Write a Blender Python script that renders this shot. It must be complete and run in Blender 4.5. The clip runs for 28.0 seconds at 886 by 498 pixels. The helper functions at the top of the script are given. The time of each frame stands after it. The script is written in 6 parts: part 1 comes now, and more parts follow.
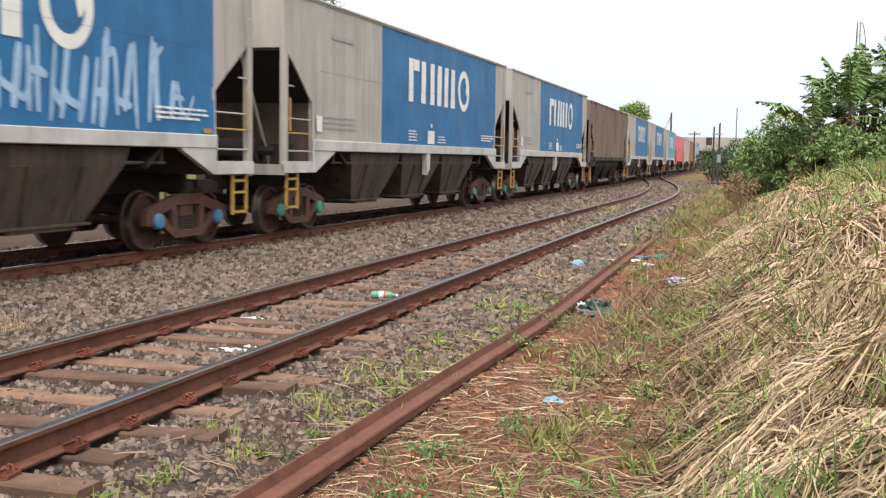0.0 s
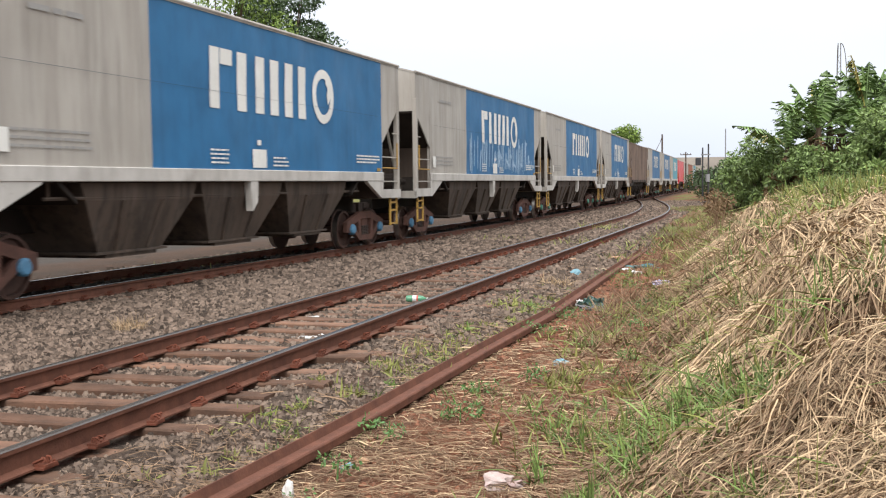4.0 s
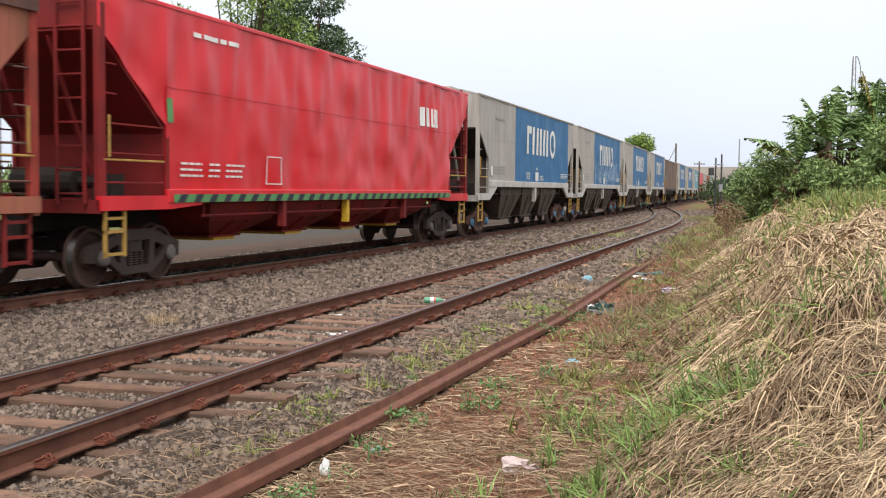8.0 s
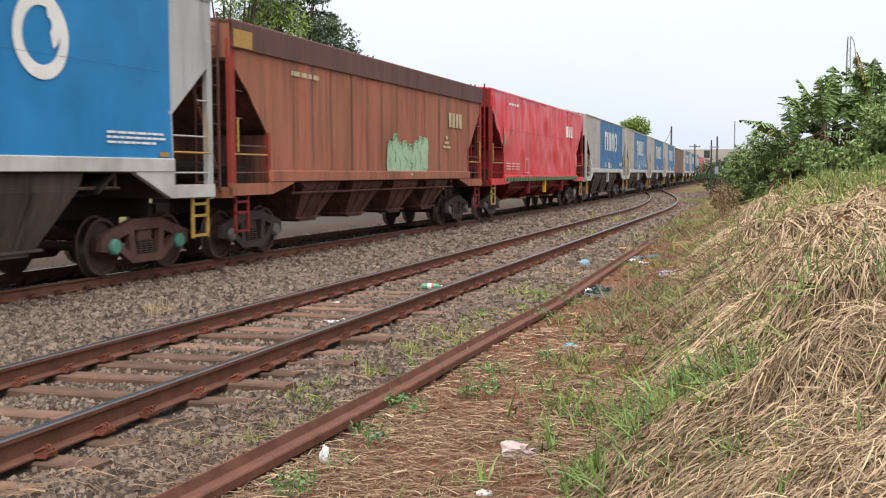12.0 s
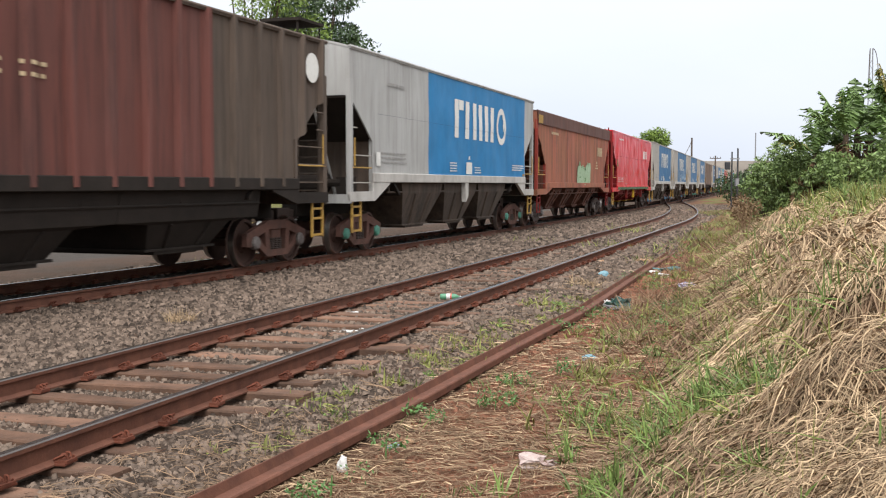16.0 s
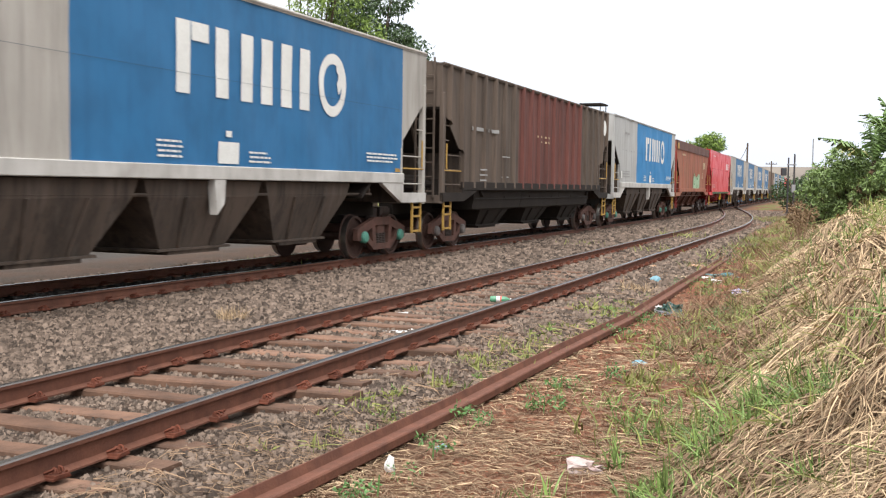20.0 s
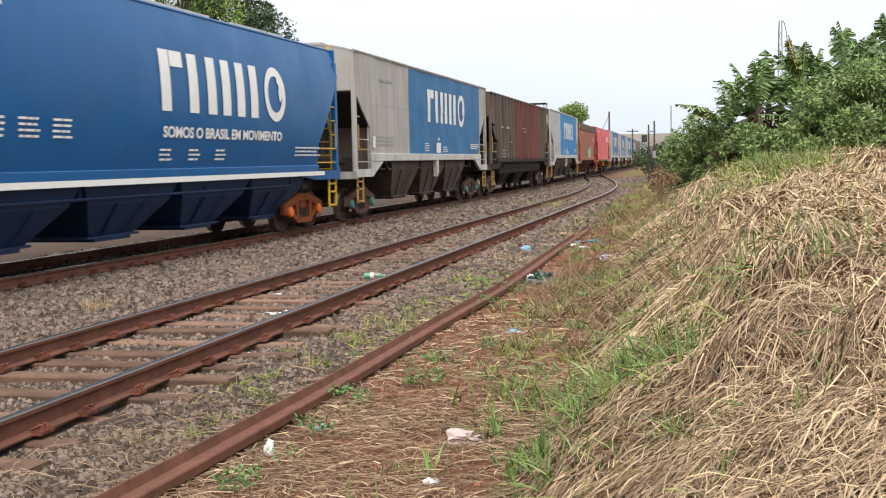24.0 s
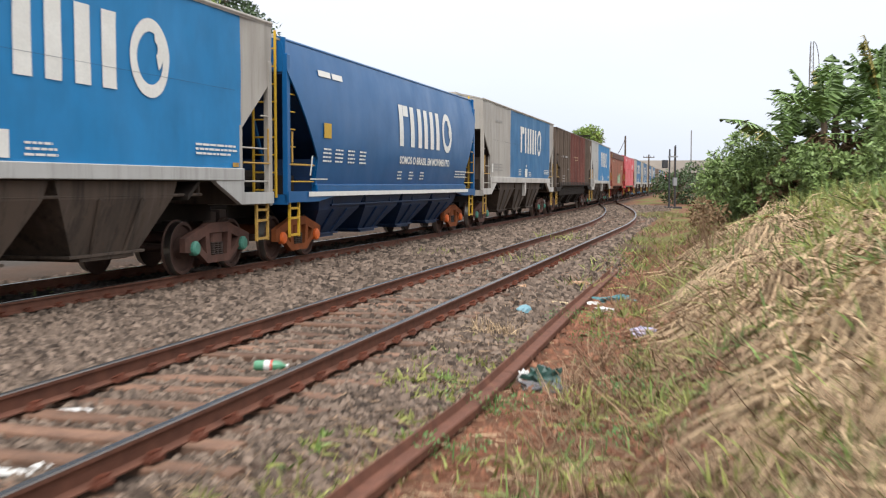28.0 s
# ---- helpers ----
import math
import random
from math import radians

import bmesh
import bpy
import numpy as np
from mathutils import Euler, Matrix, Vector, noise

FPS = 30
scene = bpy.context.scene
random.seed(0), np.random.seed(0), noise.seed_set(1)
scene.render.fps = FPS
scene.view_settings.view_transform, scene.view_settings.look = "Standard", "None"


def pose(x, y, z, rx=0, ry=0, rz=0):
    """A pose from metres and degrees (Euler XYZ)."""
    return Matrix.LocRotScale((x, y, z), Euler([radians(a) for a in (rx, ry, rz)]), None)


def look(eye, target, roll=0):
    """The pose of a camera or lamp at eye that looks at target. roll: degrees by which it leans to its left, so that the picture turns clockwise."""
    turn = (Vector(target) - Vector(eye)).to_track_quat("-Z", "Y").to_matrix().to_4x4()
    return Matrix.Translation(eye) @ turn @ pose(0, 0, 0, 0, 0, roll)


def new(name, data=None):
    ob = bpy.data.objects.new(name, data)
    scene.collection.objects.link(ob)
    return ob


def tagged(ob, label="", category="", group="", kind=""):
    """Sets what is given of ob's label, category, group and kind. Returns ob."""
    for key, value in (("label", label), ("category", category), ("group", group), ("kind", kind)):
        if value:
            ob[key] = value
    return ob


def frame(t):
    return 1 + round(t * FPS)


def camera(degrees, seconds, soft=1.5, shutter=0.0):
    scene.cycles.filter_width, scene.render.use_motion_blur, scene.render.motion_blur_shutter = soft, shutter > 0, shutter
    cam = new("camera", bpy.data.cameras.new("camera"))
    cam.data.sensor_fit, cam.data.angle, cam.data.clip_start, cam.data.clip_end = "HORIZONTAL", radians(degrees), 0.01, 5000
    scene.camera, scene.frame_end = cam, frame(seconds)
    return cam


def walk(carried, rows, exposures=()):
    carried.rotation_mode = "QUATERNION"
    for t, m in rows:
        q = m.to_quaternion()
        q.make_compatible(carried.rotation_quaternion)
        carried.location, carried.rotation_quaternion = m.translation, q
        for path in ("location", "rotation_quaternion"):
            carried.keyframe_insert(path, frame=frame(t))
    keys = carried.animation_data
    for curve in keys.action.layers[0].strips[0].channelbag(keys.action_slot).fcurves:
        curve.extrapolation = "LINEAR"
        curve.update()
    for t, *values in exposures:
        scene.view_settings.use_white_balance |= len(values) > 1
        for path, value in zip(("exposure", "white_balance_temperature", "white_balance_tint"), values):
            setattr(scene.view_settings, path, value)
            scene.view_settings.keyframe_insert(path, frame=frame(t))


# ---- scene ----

# ------------------------------------------------------------------ camera and its path
cam = camera(45.0, 28.0, soft=1.15, shutter=0.4)
# seconds, eye, yaw (to the left), pitch, roll (degrees)
PATH = [
    (0, 0.637, 3.464, 1.542, -2.81, -4.90, 0.91),
    (0.5, 0.593, 3.252, 1.525, -2.37, -3.39, 0.80),
    (1, 0.493, 2.548, 1.511, -2.32, -2.31, 0.06),
    (1.5, 0.455, 2.407, 1.519, -2.28, -3.29, 0.26),
    (2, 0.210, 0.949, 1.539, -3.25, -2.86, -0.04),
    (2.5, 0.180, 0.842, 1.544, -3.34, -2.43, 0.02),
    (3, 0.176, 0.812, 1.543, -3.44, -3.12, 0.24),
    (3.5, 0.168, 0.804, 1.542, -3.21, -3.50, -0.37),
    (5.5, 0.000, 0.000, 1.585, -2.83, -3.45, -0.76),
    (6, 0.000, 0.000, 1.585, -2.35, -3.61, 0.13),
    (6.5, 0.000, 0.000, 1.585, -1.98, -3.81, 0.59),
    (7, 0.000, 0.000, 1.585, -1.60, -3.80, 0.64),
    (7.5, 0.000, 0.000, 1.585, -1.53, -3.43, 0.50),
    (8, 0.000, 0.000, 1.585, -2.37, -3.27, 0.53),
    (8.5, 0.000, 0.000, 1.585, -2.46, -3.33, 0.31),
    (9, 0.000, 0.000, 1.585, -2.50, -3.62, 0.06),
    (9.5, 0.000, 0.000, 1.585, -2.47, -4.15, -0.20),
    (10, 0.000, 0.000, 1.585, -2.30, -4.23, -0.32),
    (10.5, 0.000, 0.000, 1.585, -2.33, -4.19, -0.50),
    (11, 0.000, 0.000, 1.585, -2.40, -4.13, -0.52),
    (11.5, 0.000, 0.000, 1.585, -2.41, -4.07, -0.45),
    (12, 0.000, 0.000, 1.585, -2.55, -4.02, -0.20),
    (12.5, 0.000, 0.000, 1.585, -2.50, -3.76, 0.05),
    (13, 0.000, 0.000, 1.585, -2.49, -3.43, 0.11),
    (13.5, 0.000, 0.000, 1.585, -2.19, -3.34, 0.04),
    (15.5, 0.000, 0.000, 1.585, -1.89, -3.44, 0.33),
    (16, 0.000, 0.000, 1.585, -1.53, -3.46, 0.07),
    (16.5, 0.000, 0.000, 1.585, -1.35, -3.86, 0.21),
    (17, 0.000, 0.000, 1.585, -0.30, -4.36, 0.41),
    (17.5, 0.000, 0.000, 1.585, 0.51, -4.32, 0.64),
    (18, 0.000, 0.000, 1.585, 1.91, -4.85, 1.26),
    (18.5, 0.000, 0.000, 1.585, 2.99, -4.98, 1.03),
    (19, 0.000, 0.000, 1.585, 3.22, -4.25, 0.91),
    (19.5, 0.000, 0.000, 1.585, 1.38, -4.42, 1.26),
    (20, 0.000, 0.000, 1.585, 1.19, -3.38, 0.85),
    (20.5, 0.000, 0.000, 1.585, -1.08, -3.02, 1.95),
    (21, 0.000, 0.000, 1.585, -2.34, -2.87, 0.88),
    (21.5, 0.000, 0.000, 1.585, -3.87, -2.52, 0.46),
    (22, 0.000, 0.000, 1.585, -3.60, -3.51, -0.45),
    (22.5, 0.000, 0.000, 1.585, -3.82, -4.21, -1.40),
    (24.5, 0.014, 0.057, 1.581, -5.85, -5.14, -1.02),
    (25, 0.246, 1.089, 1.524, -4.58, -5.82, -1.24),
    (25.5, 0.349, 1.438, 1.510, -4.87, -3.05, -1.47),
    (26, 0.481, 2.063, 1.488, -4.16, -2.69, -1.54),
    (26.5, 0.723, 3.162, 1.495, -4.32, -2.90, -0.56),
    (27, 0.970, 4.364, 1.505, -5.14, -1.29, -0.53),
    (27.5, 0.876, 3.793, 1.500, -5.27, -2.82, -0.47),
    (28, 1.305, 6.322, 1.571, -5.07, -3.47, 0.06),
]


def aim(x, y, z, yaw, pitch, roll):
    a, p = radians(yaw), radians(pitch)
    way = Vector((-math.sin(a) * math.cos(p), math.cos(a) * math.cos(p), math.sin(p)))
    eye = Vector((x, y, z))
    return look(eye, eye + way, roll)


EXPOSURES = ((0, 1.24), (1, 1.28), (2, 1.21), (3.2, 1.20), (5.8, 1.01), (8, 1.06), (17.2, 1.06), (18, 1.34), (21, 1.34), (22, 1.24), (24.6, 1.14), (26, 1.24), (27, 1.06), (28, 1.11))
walk(cam, [(row[0], aim(*row[1:])) for row in PATH], EXPOSURES)

# ------------------------------------------------------------------ light: bright overcast sky
SUN_TURN, SUN_HEIGHT = radians(186), radians(54)
world = bpy.data.worlds.new("overcast_sky")
scene.world = world
world.use_nodes = True
wn, wl = world.node_tree.nodes, world.node_tree.links
wn.clear()
w_out = wn.new("ShaderNodeOutputWorld")
w_bg = wn.new("ShaderNodeBackground")
w_sky = wn.new("ShaderNodeTexSky")
w_sky.sky_type = 'NISHITA'
w_sky.sun_disc = False
w_sky.sun_elevation, w_sky.sun_rotation = SUN_HEIGHT, SUN_TURN
w_sky.dust_density = 4.0
w_dim = wn.new("ShaderNodeMix")
w_dim.data_type = 'RGBA'
w_dim.blend_type = 'MULTIPLY'
w_dim.inputs[0].default_value = 1.0
w_dim.inputs[7].default_value = (0.07, 0.07, 0.07, 1)
w_mix = wn.new("ShaderNodeMix")
w_mix.data_type = 'RGBA'
w_mix.inputs[0].default_value = 0.90
w_coord = wn.new("ShaderNodeTexCoord")
w_map = wn.new("ShaderNodeMapping")
w_map.inputs[3].default_value = (1.0, 1.0, 3.5)
w_noise = wn.new("ShaderNodeTexNoise")
w_noise.inputs["Scale"].default_value = 2.2
w_noise.inputs["Detail"].default_value = 5.0
w_sep = wn.new("ShaderNodeSeparateXYZ")
w_ramp = wn.new("ShaderNodeValToRGB")
w_ramp.color_ramp.elements[0].position, w_ramp.color_ramp.elements[0].color = 0.0, (0.43, 0.46, 0.52, 1)
w_ramp.color_ramp.elements[1].position, w_ramp.color_ramp.elements[1].color = 0.85, (1.0, 1.0, 1.0, 1)
for w_p, w_c in ((0.12, (0.49, 0.515, 0.56, 1)), (0.32, (0.585, 0.595, 0.605, 1)), (0.55, (0.80, 0.81, 0.82, 1))):
    w_ramp.color_ramp.elements.new(w_p).color = w_c
w_cloud = wn.new("ShaderNodeMix")
w_cloud.data_type = 'RGBA'
w_cloud.blend_type = 'MULTIPLY'
w_cloud.inputs[0].default_value = 0.35
w_cr = wn.new("ShaderNodeValToRGB")
w_cr.color_ramp.elements[0].position, w_cr.color_ramp.elements[0].color = 0.35, (0.82, 0.86, 0.93, 1)
w_cr.color_ramp.elements[1].position, w_cr.color_ramp.elements[1].color = 0.62, (1, 1, 1, 1)
wl.new(w_coord.outputs["Generated"], w_map.inputs[0])
wl.new(w_map.outputs[0], w_noise.inputs["Vector"])
wl.new(w_coord.outputs["Generated"], w_sep.inputs[0])
wl.new(w_sep.outputs[2], w_ramp.inputs[0])
wl.new(w_noise.outputs[0], w_cr.inputs[0])
wl.new(w_ramp.outputs[0], w_cloud.inputs[6])
wl.new(w_cr.outputs[0], w_cloud.inputs[7])
wl.new(w_sky.outputs[0], w_dim.inputs[6])
wl.new(w_dim.outputs[2], w_mix.inputs[6])
wl.new(w_cloud.outputs[2], w_mix.inputs[7])
wl.new(w_mix.outputs[2], w_bg.inputs[0])
wl.new(w_bg.outputs[0], w_out.inputs[0])
w_bg.inputs[1].default_value = 1.0

sun_data = bpy.data.lights.new("sun", 'SUN')
sun_data.energy = 1.7
sun_data.angle = radians(40)
sun_data.color = (1.0, 0.985, 0.965)
sun = new("sun", sun_data)
sun.matrix_world = look((0, 0, 50), Vector((0, 0, 50)) - Vector((math.sin(SUN_TURN) * math.cos(SUN_HEIGHT), math.cos(SUN_TURN) * math.cos(SUN_HEIGHT), math.sin(SUN_HEIGHT))))
scene.view_settings.exposure = 1.0


# ------------------------------------------------------------------ materials
def nodes_of(name):
    m = bpy.data.materials.new(name)
    m.use_nodes = True
    n = m.node_tree.nodes
    return m, n, m.node_tree.links, n["Principled BSDF"]


def ramp(n, l, src, stops):
    r = n.new("ShaderNodeValToRGB")
    e = r.color_ramp.elements
    while len(e) < len(stops):
        e.new(0.5)
    for i, (p, c) in enumerate(stops):
        e[i].position = p
        e[i].color = (*c, 1) if len(c) == 3 else c
    l.new(src, r.inputs[0])
    return r.outputs[0]


def mixed(n, l, fac, a, b, blend='MIX'):
    x = n.new("ShaderNodeMix")
    x.data_type = 'RGBA'
    x.blend_type = blend
    for s, v in ((0, fac), (6, a), (7, b)):
        if isinstance(v, (int, float)):
            x.inputs[s].default_value = v
        elif isinstance(v, tuple):
            x.inputs[s].default_value = (*v, 1)
        else:
            l.new(v, x.inputs[s])
    return x.outputs[2]


def noise_of(n, l, vec, scale, detail=4.0, stretch=None, rough=0.6):
    t = n.new("ShaderNodeTexNoise")
    t.inputs["Scale"].default_value = scale
    t.inputs["Detail"].default_value = detail
    t.inputs["Roughness"].default_value = rough
    if stretch:
        mp = n.new("ShaderNodeMapping")
        mp.inputs[3].default_value = stretch
        l.new(vec, mp.inputs[0])
        vec = mp.outputs[0]
    l.new(vec, t.inputs["Vector"])
    return t.outputs[0]


def bumped(n, l, bsdf, height, strength=0.3, distance=0.02):
    b = n.new("ShaderNodeBump")
    b.inputs["Strength"].default_value = strength
    b.inputs["Distance"].default_value = distance
    l.new(height, b.inputs["Height"])
    l.new(b.outputs[0], bsdf.inputs["Normal"])


def surface(name, col, dark=None, rough=0.7, metal=0.0, scale=6.0, grain=40.0, bump=0.2, amount=0.5, per_object=0.0, island=0.0):
    """A surface with broad stains and a fine grain."""
    m, n, l, b = nodes_of(name)
    dark = dark or tuple(c * 0.55 for c in col)
    co = n.new("ShaderNodeTexCoord").outputs["Object"]
    n1 = noise_of(n, l, co, scale)
    n2 = noise_of(n, l, co, grain, 3.0)
    f1 = ramp(n, l, n1, [(0.35, (0, 0, 0)), (0.7, (amount,) * 3)])
    c = mixed(n, l, f1, col, dark)
    c = mixed(n, l, ramp(n, l, n2, [(0.3, (0.25,) * 3), (0.7, (0, 0, 0))]), c, tuple(x * 0.5 for x in col))
    for on, amt in (("Random", per_object), ("Island", island)):
        if amt:
            if on == "Random":
                src = n.new("ShaderNodeObjectInfo").outputs["Random"]
            else:
                src = n.new("ShaderNodeNewGeometry").outputs["Random Per Island"]
            c = mixed(n, l, 1.0, c, ramp(n, l, src, [(0, (1 - amt,) * 3), (1, (1 + amt * 0.6,) * 3)]), 'MULTIPLY')
    l.new(c, b.inputs["Base Color"])
    b.inputs["Roughness"].default_value = rough
    b.inputs["Metallic"].default_value = metal
    b.inputs["Specular IOR Level"].default_value = 0.18 if rough > 0.7 else 0.4
    if bump:
        bumped(n, l, b, n2, bump)
    return m


def wagon_paint(name, col, grime=(0.10, 0.075, 0.055), amount=0.5, rust=0.25, rough=0.5, warm=0.0, gloss=0.4, drips=1.0, dents=0.55):
    """Weathered wagon paint: rain streaks, grime towards the sill where spray collects, rust specks."""
    m, n, l, b = nodes_of(name)
    co = n.new("ShaderNodeTexCoord").outputs["Object"]
    broad = noise_of(n, l, co, 0.7, 5.0)
    streak = noise_of(n, l, co, 2.0, 5.0 if drips > 0.5 else 2.0, (1.0, 1.0, 0.16 if drips > 0.5 else 0.7))
    fine = noise_of(n, l, co, 22.0, 4.0)
    dent = noise_of(n, l, co, 1.1, 0.5, (1.0, 1.0, 0.6))
    drip = noise_of(n, l, co, 5.5, 6.0, (1.0, 1.0, 0.06), 0.7)
    c = mixed(n, l, ramp(n, l, broad, [(0.3, (0, 0, 0)), (0.75, (0.45,) * 3)]), col, tuple(x * 0.72 + 0.02 for x in col))
    c = mixed(n, l, ramp(n, l, streak, [(0.42, (0, 0, 0)), (0.72, (amount,) * 3)]), c, grime)
    c = mixed(n, l, ramp(n, l, drip, [(0.50, (0, 0, 0)), (0.62, (amount * 0.9 * drips,) * 3)]), c, tuple(0.6 * x + 0.1 * y for x, y in zip(grime, col)))
    pale = noise_of(n, l, co, 3.7, 4.0, (1.0, 1.0, 0.07))
    c = mixed(n, l, ramp(n, l, pale, [(0.55, (0, 0, 0)), (0.8, (amount * 0.45 * drips,) * 3)]), c, tuple(min(1, x * 1.3 + 0.07) for x in col))
    if warm:
        c = mixed(n, l, ramp(n, l, noise_of(n, l, co, 0.35, 4.0), [(0.42, (0, 0, 0)), (0.62, (warm,) * 3)]), c, (0.26, 0.150, 0.065))
    if rust:
        c = mixed(n, l, ramp(n, l, fine, [(0.62, (0, 0, 0)), (0.74, (rust,) * 3)]), c, (0.16, 0.065, 0.03))
    l.new(c, b.inputs["Base Color"])
    l.new(ramp(n, l, broad, [(0.3, (rough,) * 3), (0.8, (rough + 0.2,) * 3)]), b.inputs["Roughness"])
    b.inputs["Specular IOR Level"].default_value = gloss
    bumped(n, l, b, dent, dents, 0.12)
    return m


M_GREY = wagon_paint("grey_paint", (0.385, 0.355, 0.315), amount=0.34, rust=0.2, drips=0.7)
M_GREY_PALE = wagon_paint("pale_grey_paint", (0.41, 0.405, 0.39), amount=0.28, rust=0.15)
M_SILL = wagon_paint("sill_paint", (0.50, 0.475, 0.44), amount=0.35, rust=0.4, drips=0.3)
M_BLUE = wagon_paint("blue_paint", (0.018, 0.132, 0.295), (0.012, 0.080, 0.18), amount=0.45, rust=0.06, drips=0.35, gloss=0.3)
M_BLUE_LIGHT = wagon_paint("light_blue_paint", (0.008, 0.185, 0.43), (0.006, 0.11, 0.25), amount=0.35, rust=0.04, drips=0.15, gloss=0.3)
M_TEAL = wagon_paint("teal_paint", (0.06, 0.30, 0.40), (0.04, 0.16, 0.22), amount=0.35, rust=0.05)
M_NAVY = wagon_paint("navy_paint", (0.004, 0.086, 0.240), (0.003, 0.054, 0.155), amount=0.25, rust=0.0, rough=0.28, gloss=0.25, drips=0.0, dents=0.2)
M_RED = wagon_paint("red_paint", (0.60, 0.014, 0.022), (0.40, 0.008, 0.013), amount=0.28, rust=0.05, rough=0.30, drips=0.05, dents=1.0, gloss=0.36)
M_RUST = wagon_paint("rusty_orange_paint", (0.355, 0.100, 0.057), (0.105, 0.042, 0.029), amount=0.8, rust=0.85, rough=0.7, warm=0.28, drips=0.62)
M_RUST_TOP = wagon_paint("dark_brown_paint", (0.115, 0.046, 0.034), (0.04, 0.02, 0.015), amount=0.5, rust=0.3, rough=0.7)
M_BROWN = wagon_paint("oxide_brown_paint", (0.135, 0.041, 0.030), (0.055, 0.026, 0.022), amount=0.6, rust=0.4, rough=0.7)
M_BROWN_GREY = wagon_paint("weathered_brown_paint", (0.102, 0.072, 0.053), (0.042, 0.032, 0.025), amount=0.6, rust=0.4, rough=0.75)
M_FARBROWN = wagon_paint("old_brown_paint", (0.17, 0.12, 0.095), (0.07, 0.05, 0.04), amount=0.6, rust=0.4, rough=0.75)
M_UNDER = wagon_paint("dirty_underframe", (0.084, 0.058, 0.042), (0.035, 0.026, 0.02), amount=0.85, rust=0.5, rough=0.8)
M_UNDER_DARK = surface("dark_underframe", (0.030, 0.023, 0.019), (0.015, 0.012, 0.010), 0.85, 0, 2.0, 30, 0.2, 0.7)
M_UNDER_NAVY = surface("navy_underframe", (0.004, 0.028, 0.090), (0.004, 0.012, 0.035), 0.6, 0, 2.0, 30, 0.15, 0.6)
M_UNDER_RED = surface("red_underframe", (0.21, 0.020, 0.018), (0.05, 0.018, 0.015), 0.75, 0, 1.5, 30, 0.15, 0.7)
M_POST_RED = surface("dull_red_post_paint", (0.30, 0.045, 0.032), (0.15, 0.035, 0.026), 0.75, 0, 2.0, 30, 0.15, 0.7)
# darker copy of red_paint: shade on the wagon's ends put into the colour
M_RED_SHADED = surface("shaded_red_paint", (0.22, 0.018, 0.018), (0.08, 0.018, 0.015), 0.75, 0, 1.5, 30, 0.15, 0.8)
M_UNDER_RUST = wagon_paint("rusty_underframe", (0.135, 0.050, 0.030), (0.045, 0.024, 0.018), amount=0.9, rust=0.6, rough=0.85)
M_BOGIE = surface("bogie_iron", (0.125, 0.062, 0.048), (0.045, 0.030, 0.025), 0.8, 0.0, 4.0, 40, 0.3, 0.7)
M_BOGIE_DARK = surface("dark_bogie_iron", (0.062, 0.043, 0.036), (0.035, 0.03, 0.028), 0.75, 0.0, 4.0, 40, 0.3, 0.7)
M_BOGIE_RUST = surface("orange_rust_iron", (0.26, 0.075, 0.024), (0.10, 0.035, 0.016), 0.85, 0.0, 4.0, 40, 0.3, 0.7)
M_WHEEL = surface("wheel_iron", (0.085, 0.048, 0.038), (0.045, 0.03, 0.026), 0.75, 0.1, 5.0, 40, 0.2, 0.6)
M_TREAD = surface("worn_steel", (0.62, 0.60, 0.57), (0.4, 0.38, 0.36), 0.3, 1.0, 8.0, 60, 0.05, 0.4)
M_YELLOW = surface("yellow_paint", (0.56, 0.34, 0.02), (0.4, 0.22, 0.02), 0.55, 0, 9.0, 40, 0.1, 0.5)
M_OCHRE = surface("dull_yellow_paint", (0.42, 0.25, 0.05), (0.2, 0.11, 0.04), 0.7, 0, 9.0, 40, 0.1, 0.6)
M_CAP_GREEN = surface("green_bearing_cap", (0.08, 0.27, 0.20), (0.05, 0.12, 0.10), 0.6, 0, 9.0, 40, 0.1, 0.5)
M_CAP_ORANGE = surface("orange_bearing_cap", (0.80, 0.16, 0.03), (0.5, 0.1, 0.03), 0.5, 0, 9.0, 40, 0.1, 0.3)
M_CAP_BLUE = surface("blue_bearing_cap", (0.08, 0.22, 0.36), (0.05, 0.1, 0.16), 0.6, 0, 9.0, 40, 0.1, 0.5)
M_CAP_IRON = surface("iron_bearing_cap", (0.16, 0.14, 0.13), (0.06, 0.05, 0.05), 0.6, 0.2, 9.0, 40, 0.1, 0.5)
M_WHITE = surface("white_lettering", (0.74, 0.73, 0.69), (0.6, 0.58, 0.53), 0.6, 0, 3.0, 30, 0.0, 0.45)
M_PALE_BLUE = surface("chalky_blue_paint", (0.36, 0.50, 0.64), (0.2, 0.32, 0.48), 0.7, 0, 3.0, 20, 0.0, 0.8)
M_PALE_GREEN = surface("pale_green_spray", (0.36, 0.50, 0.33), (0.28, 0.36, 0.22), 0.7, 0, 3.0, 20, 0.0, 0.7)
M_CREAM = surface("cream_lettering", (0.55, 0.44, 0.27), (0.35, 0.22, 0.12), 0.7, 0, 3.0, 30, 0.0, 0.7)
M_FADED = surface("faded_lettering", (0.28, 0.27, 0.26), (0.34, 0.33, 0.31), 0.7, 0, 3.0, 30, 0.0, 0.6)
M_STRIPE_GREEN = surface("green_stripe_paint", (0.10, 0.26, 0.09), (0.05, 0.12, 0.05), 0.6, 0, 5.0, 30, 0.0, 0.5)
M_SEAM = surface("dirty_seam", (0.055, 0.085, 0.12), None, 0.8, 0, 5.0, 30, 0.0, 0.5)
M_BLACKISH = surface("black_paint", (0.02, 0.022, 0.03), None, 0.6, 0, 5.0, 30, 0.0, 0.5)


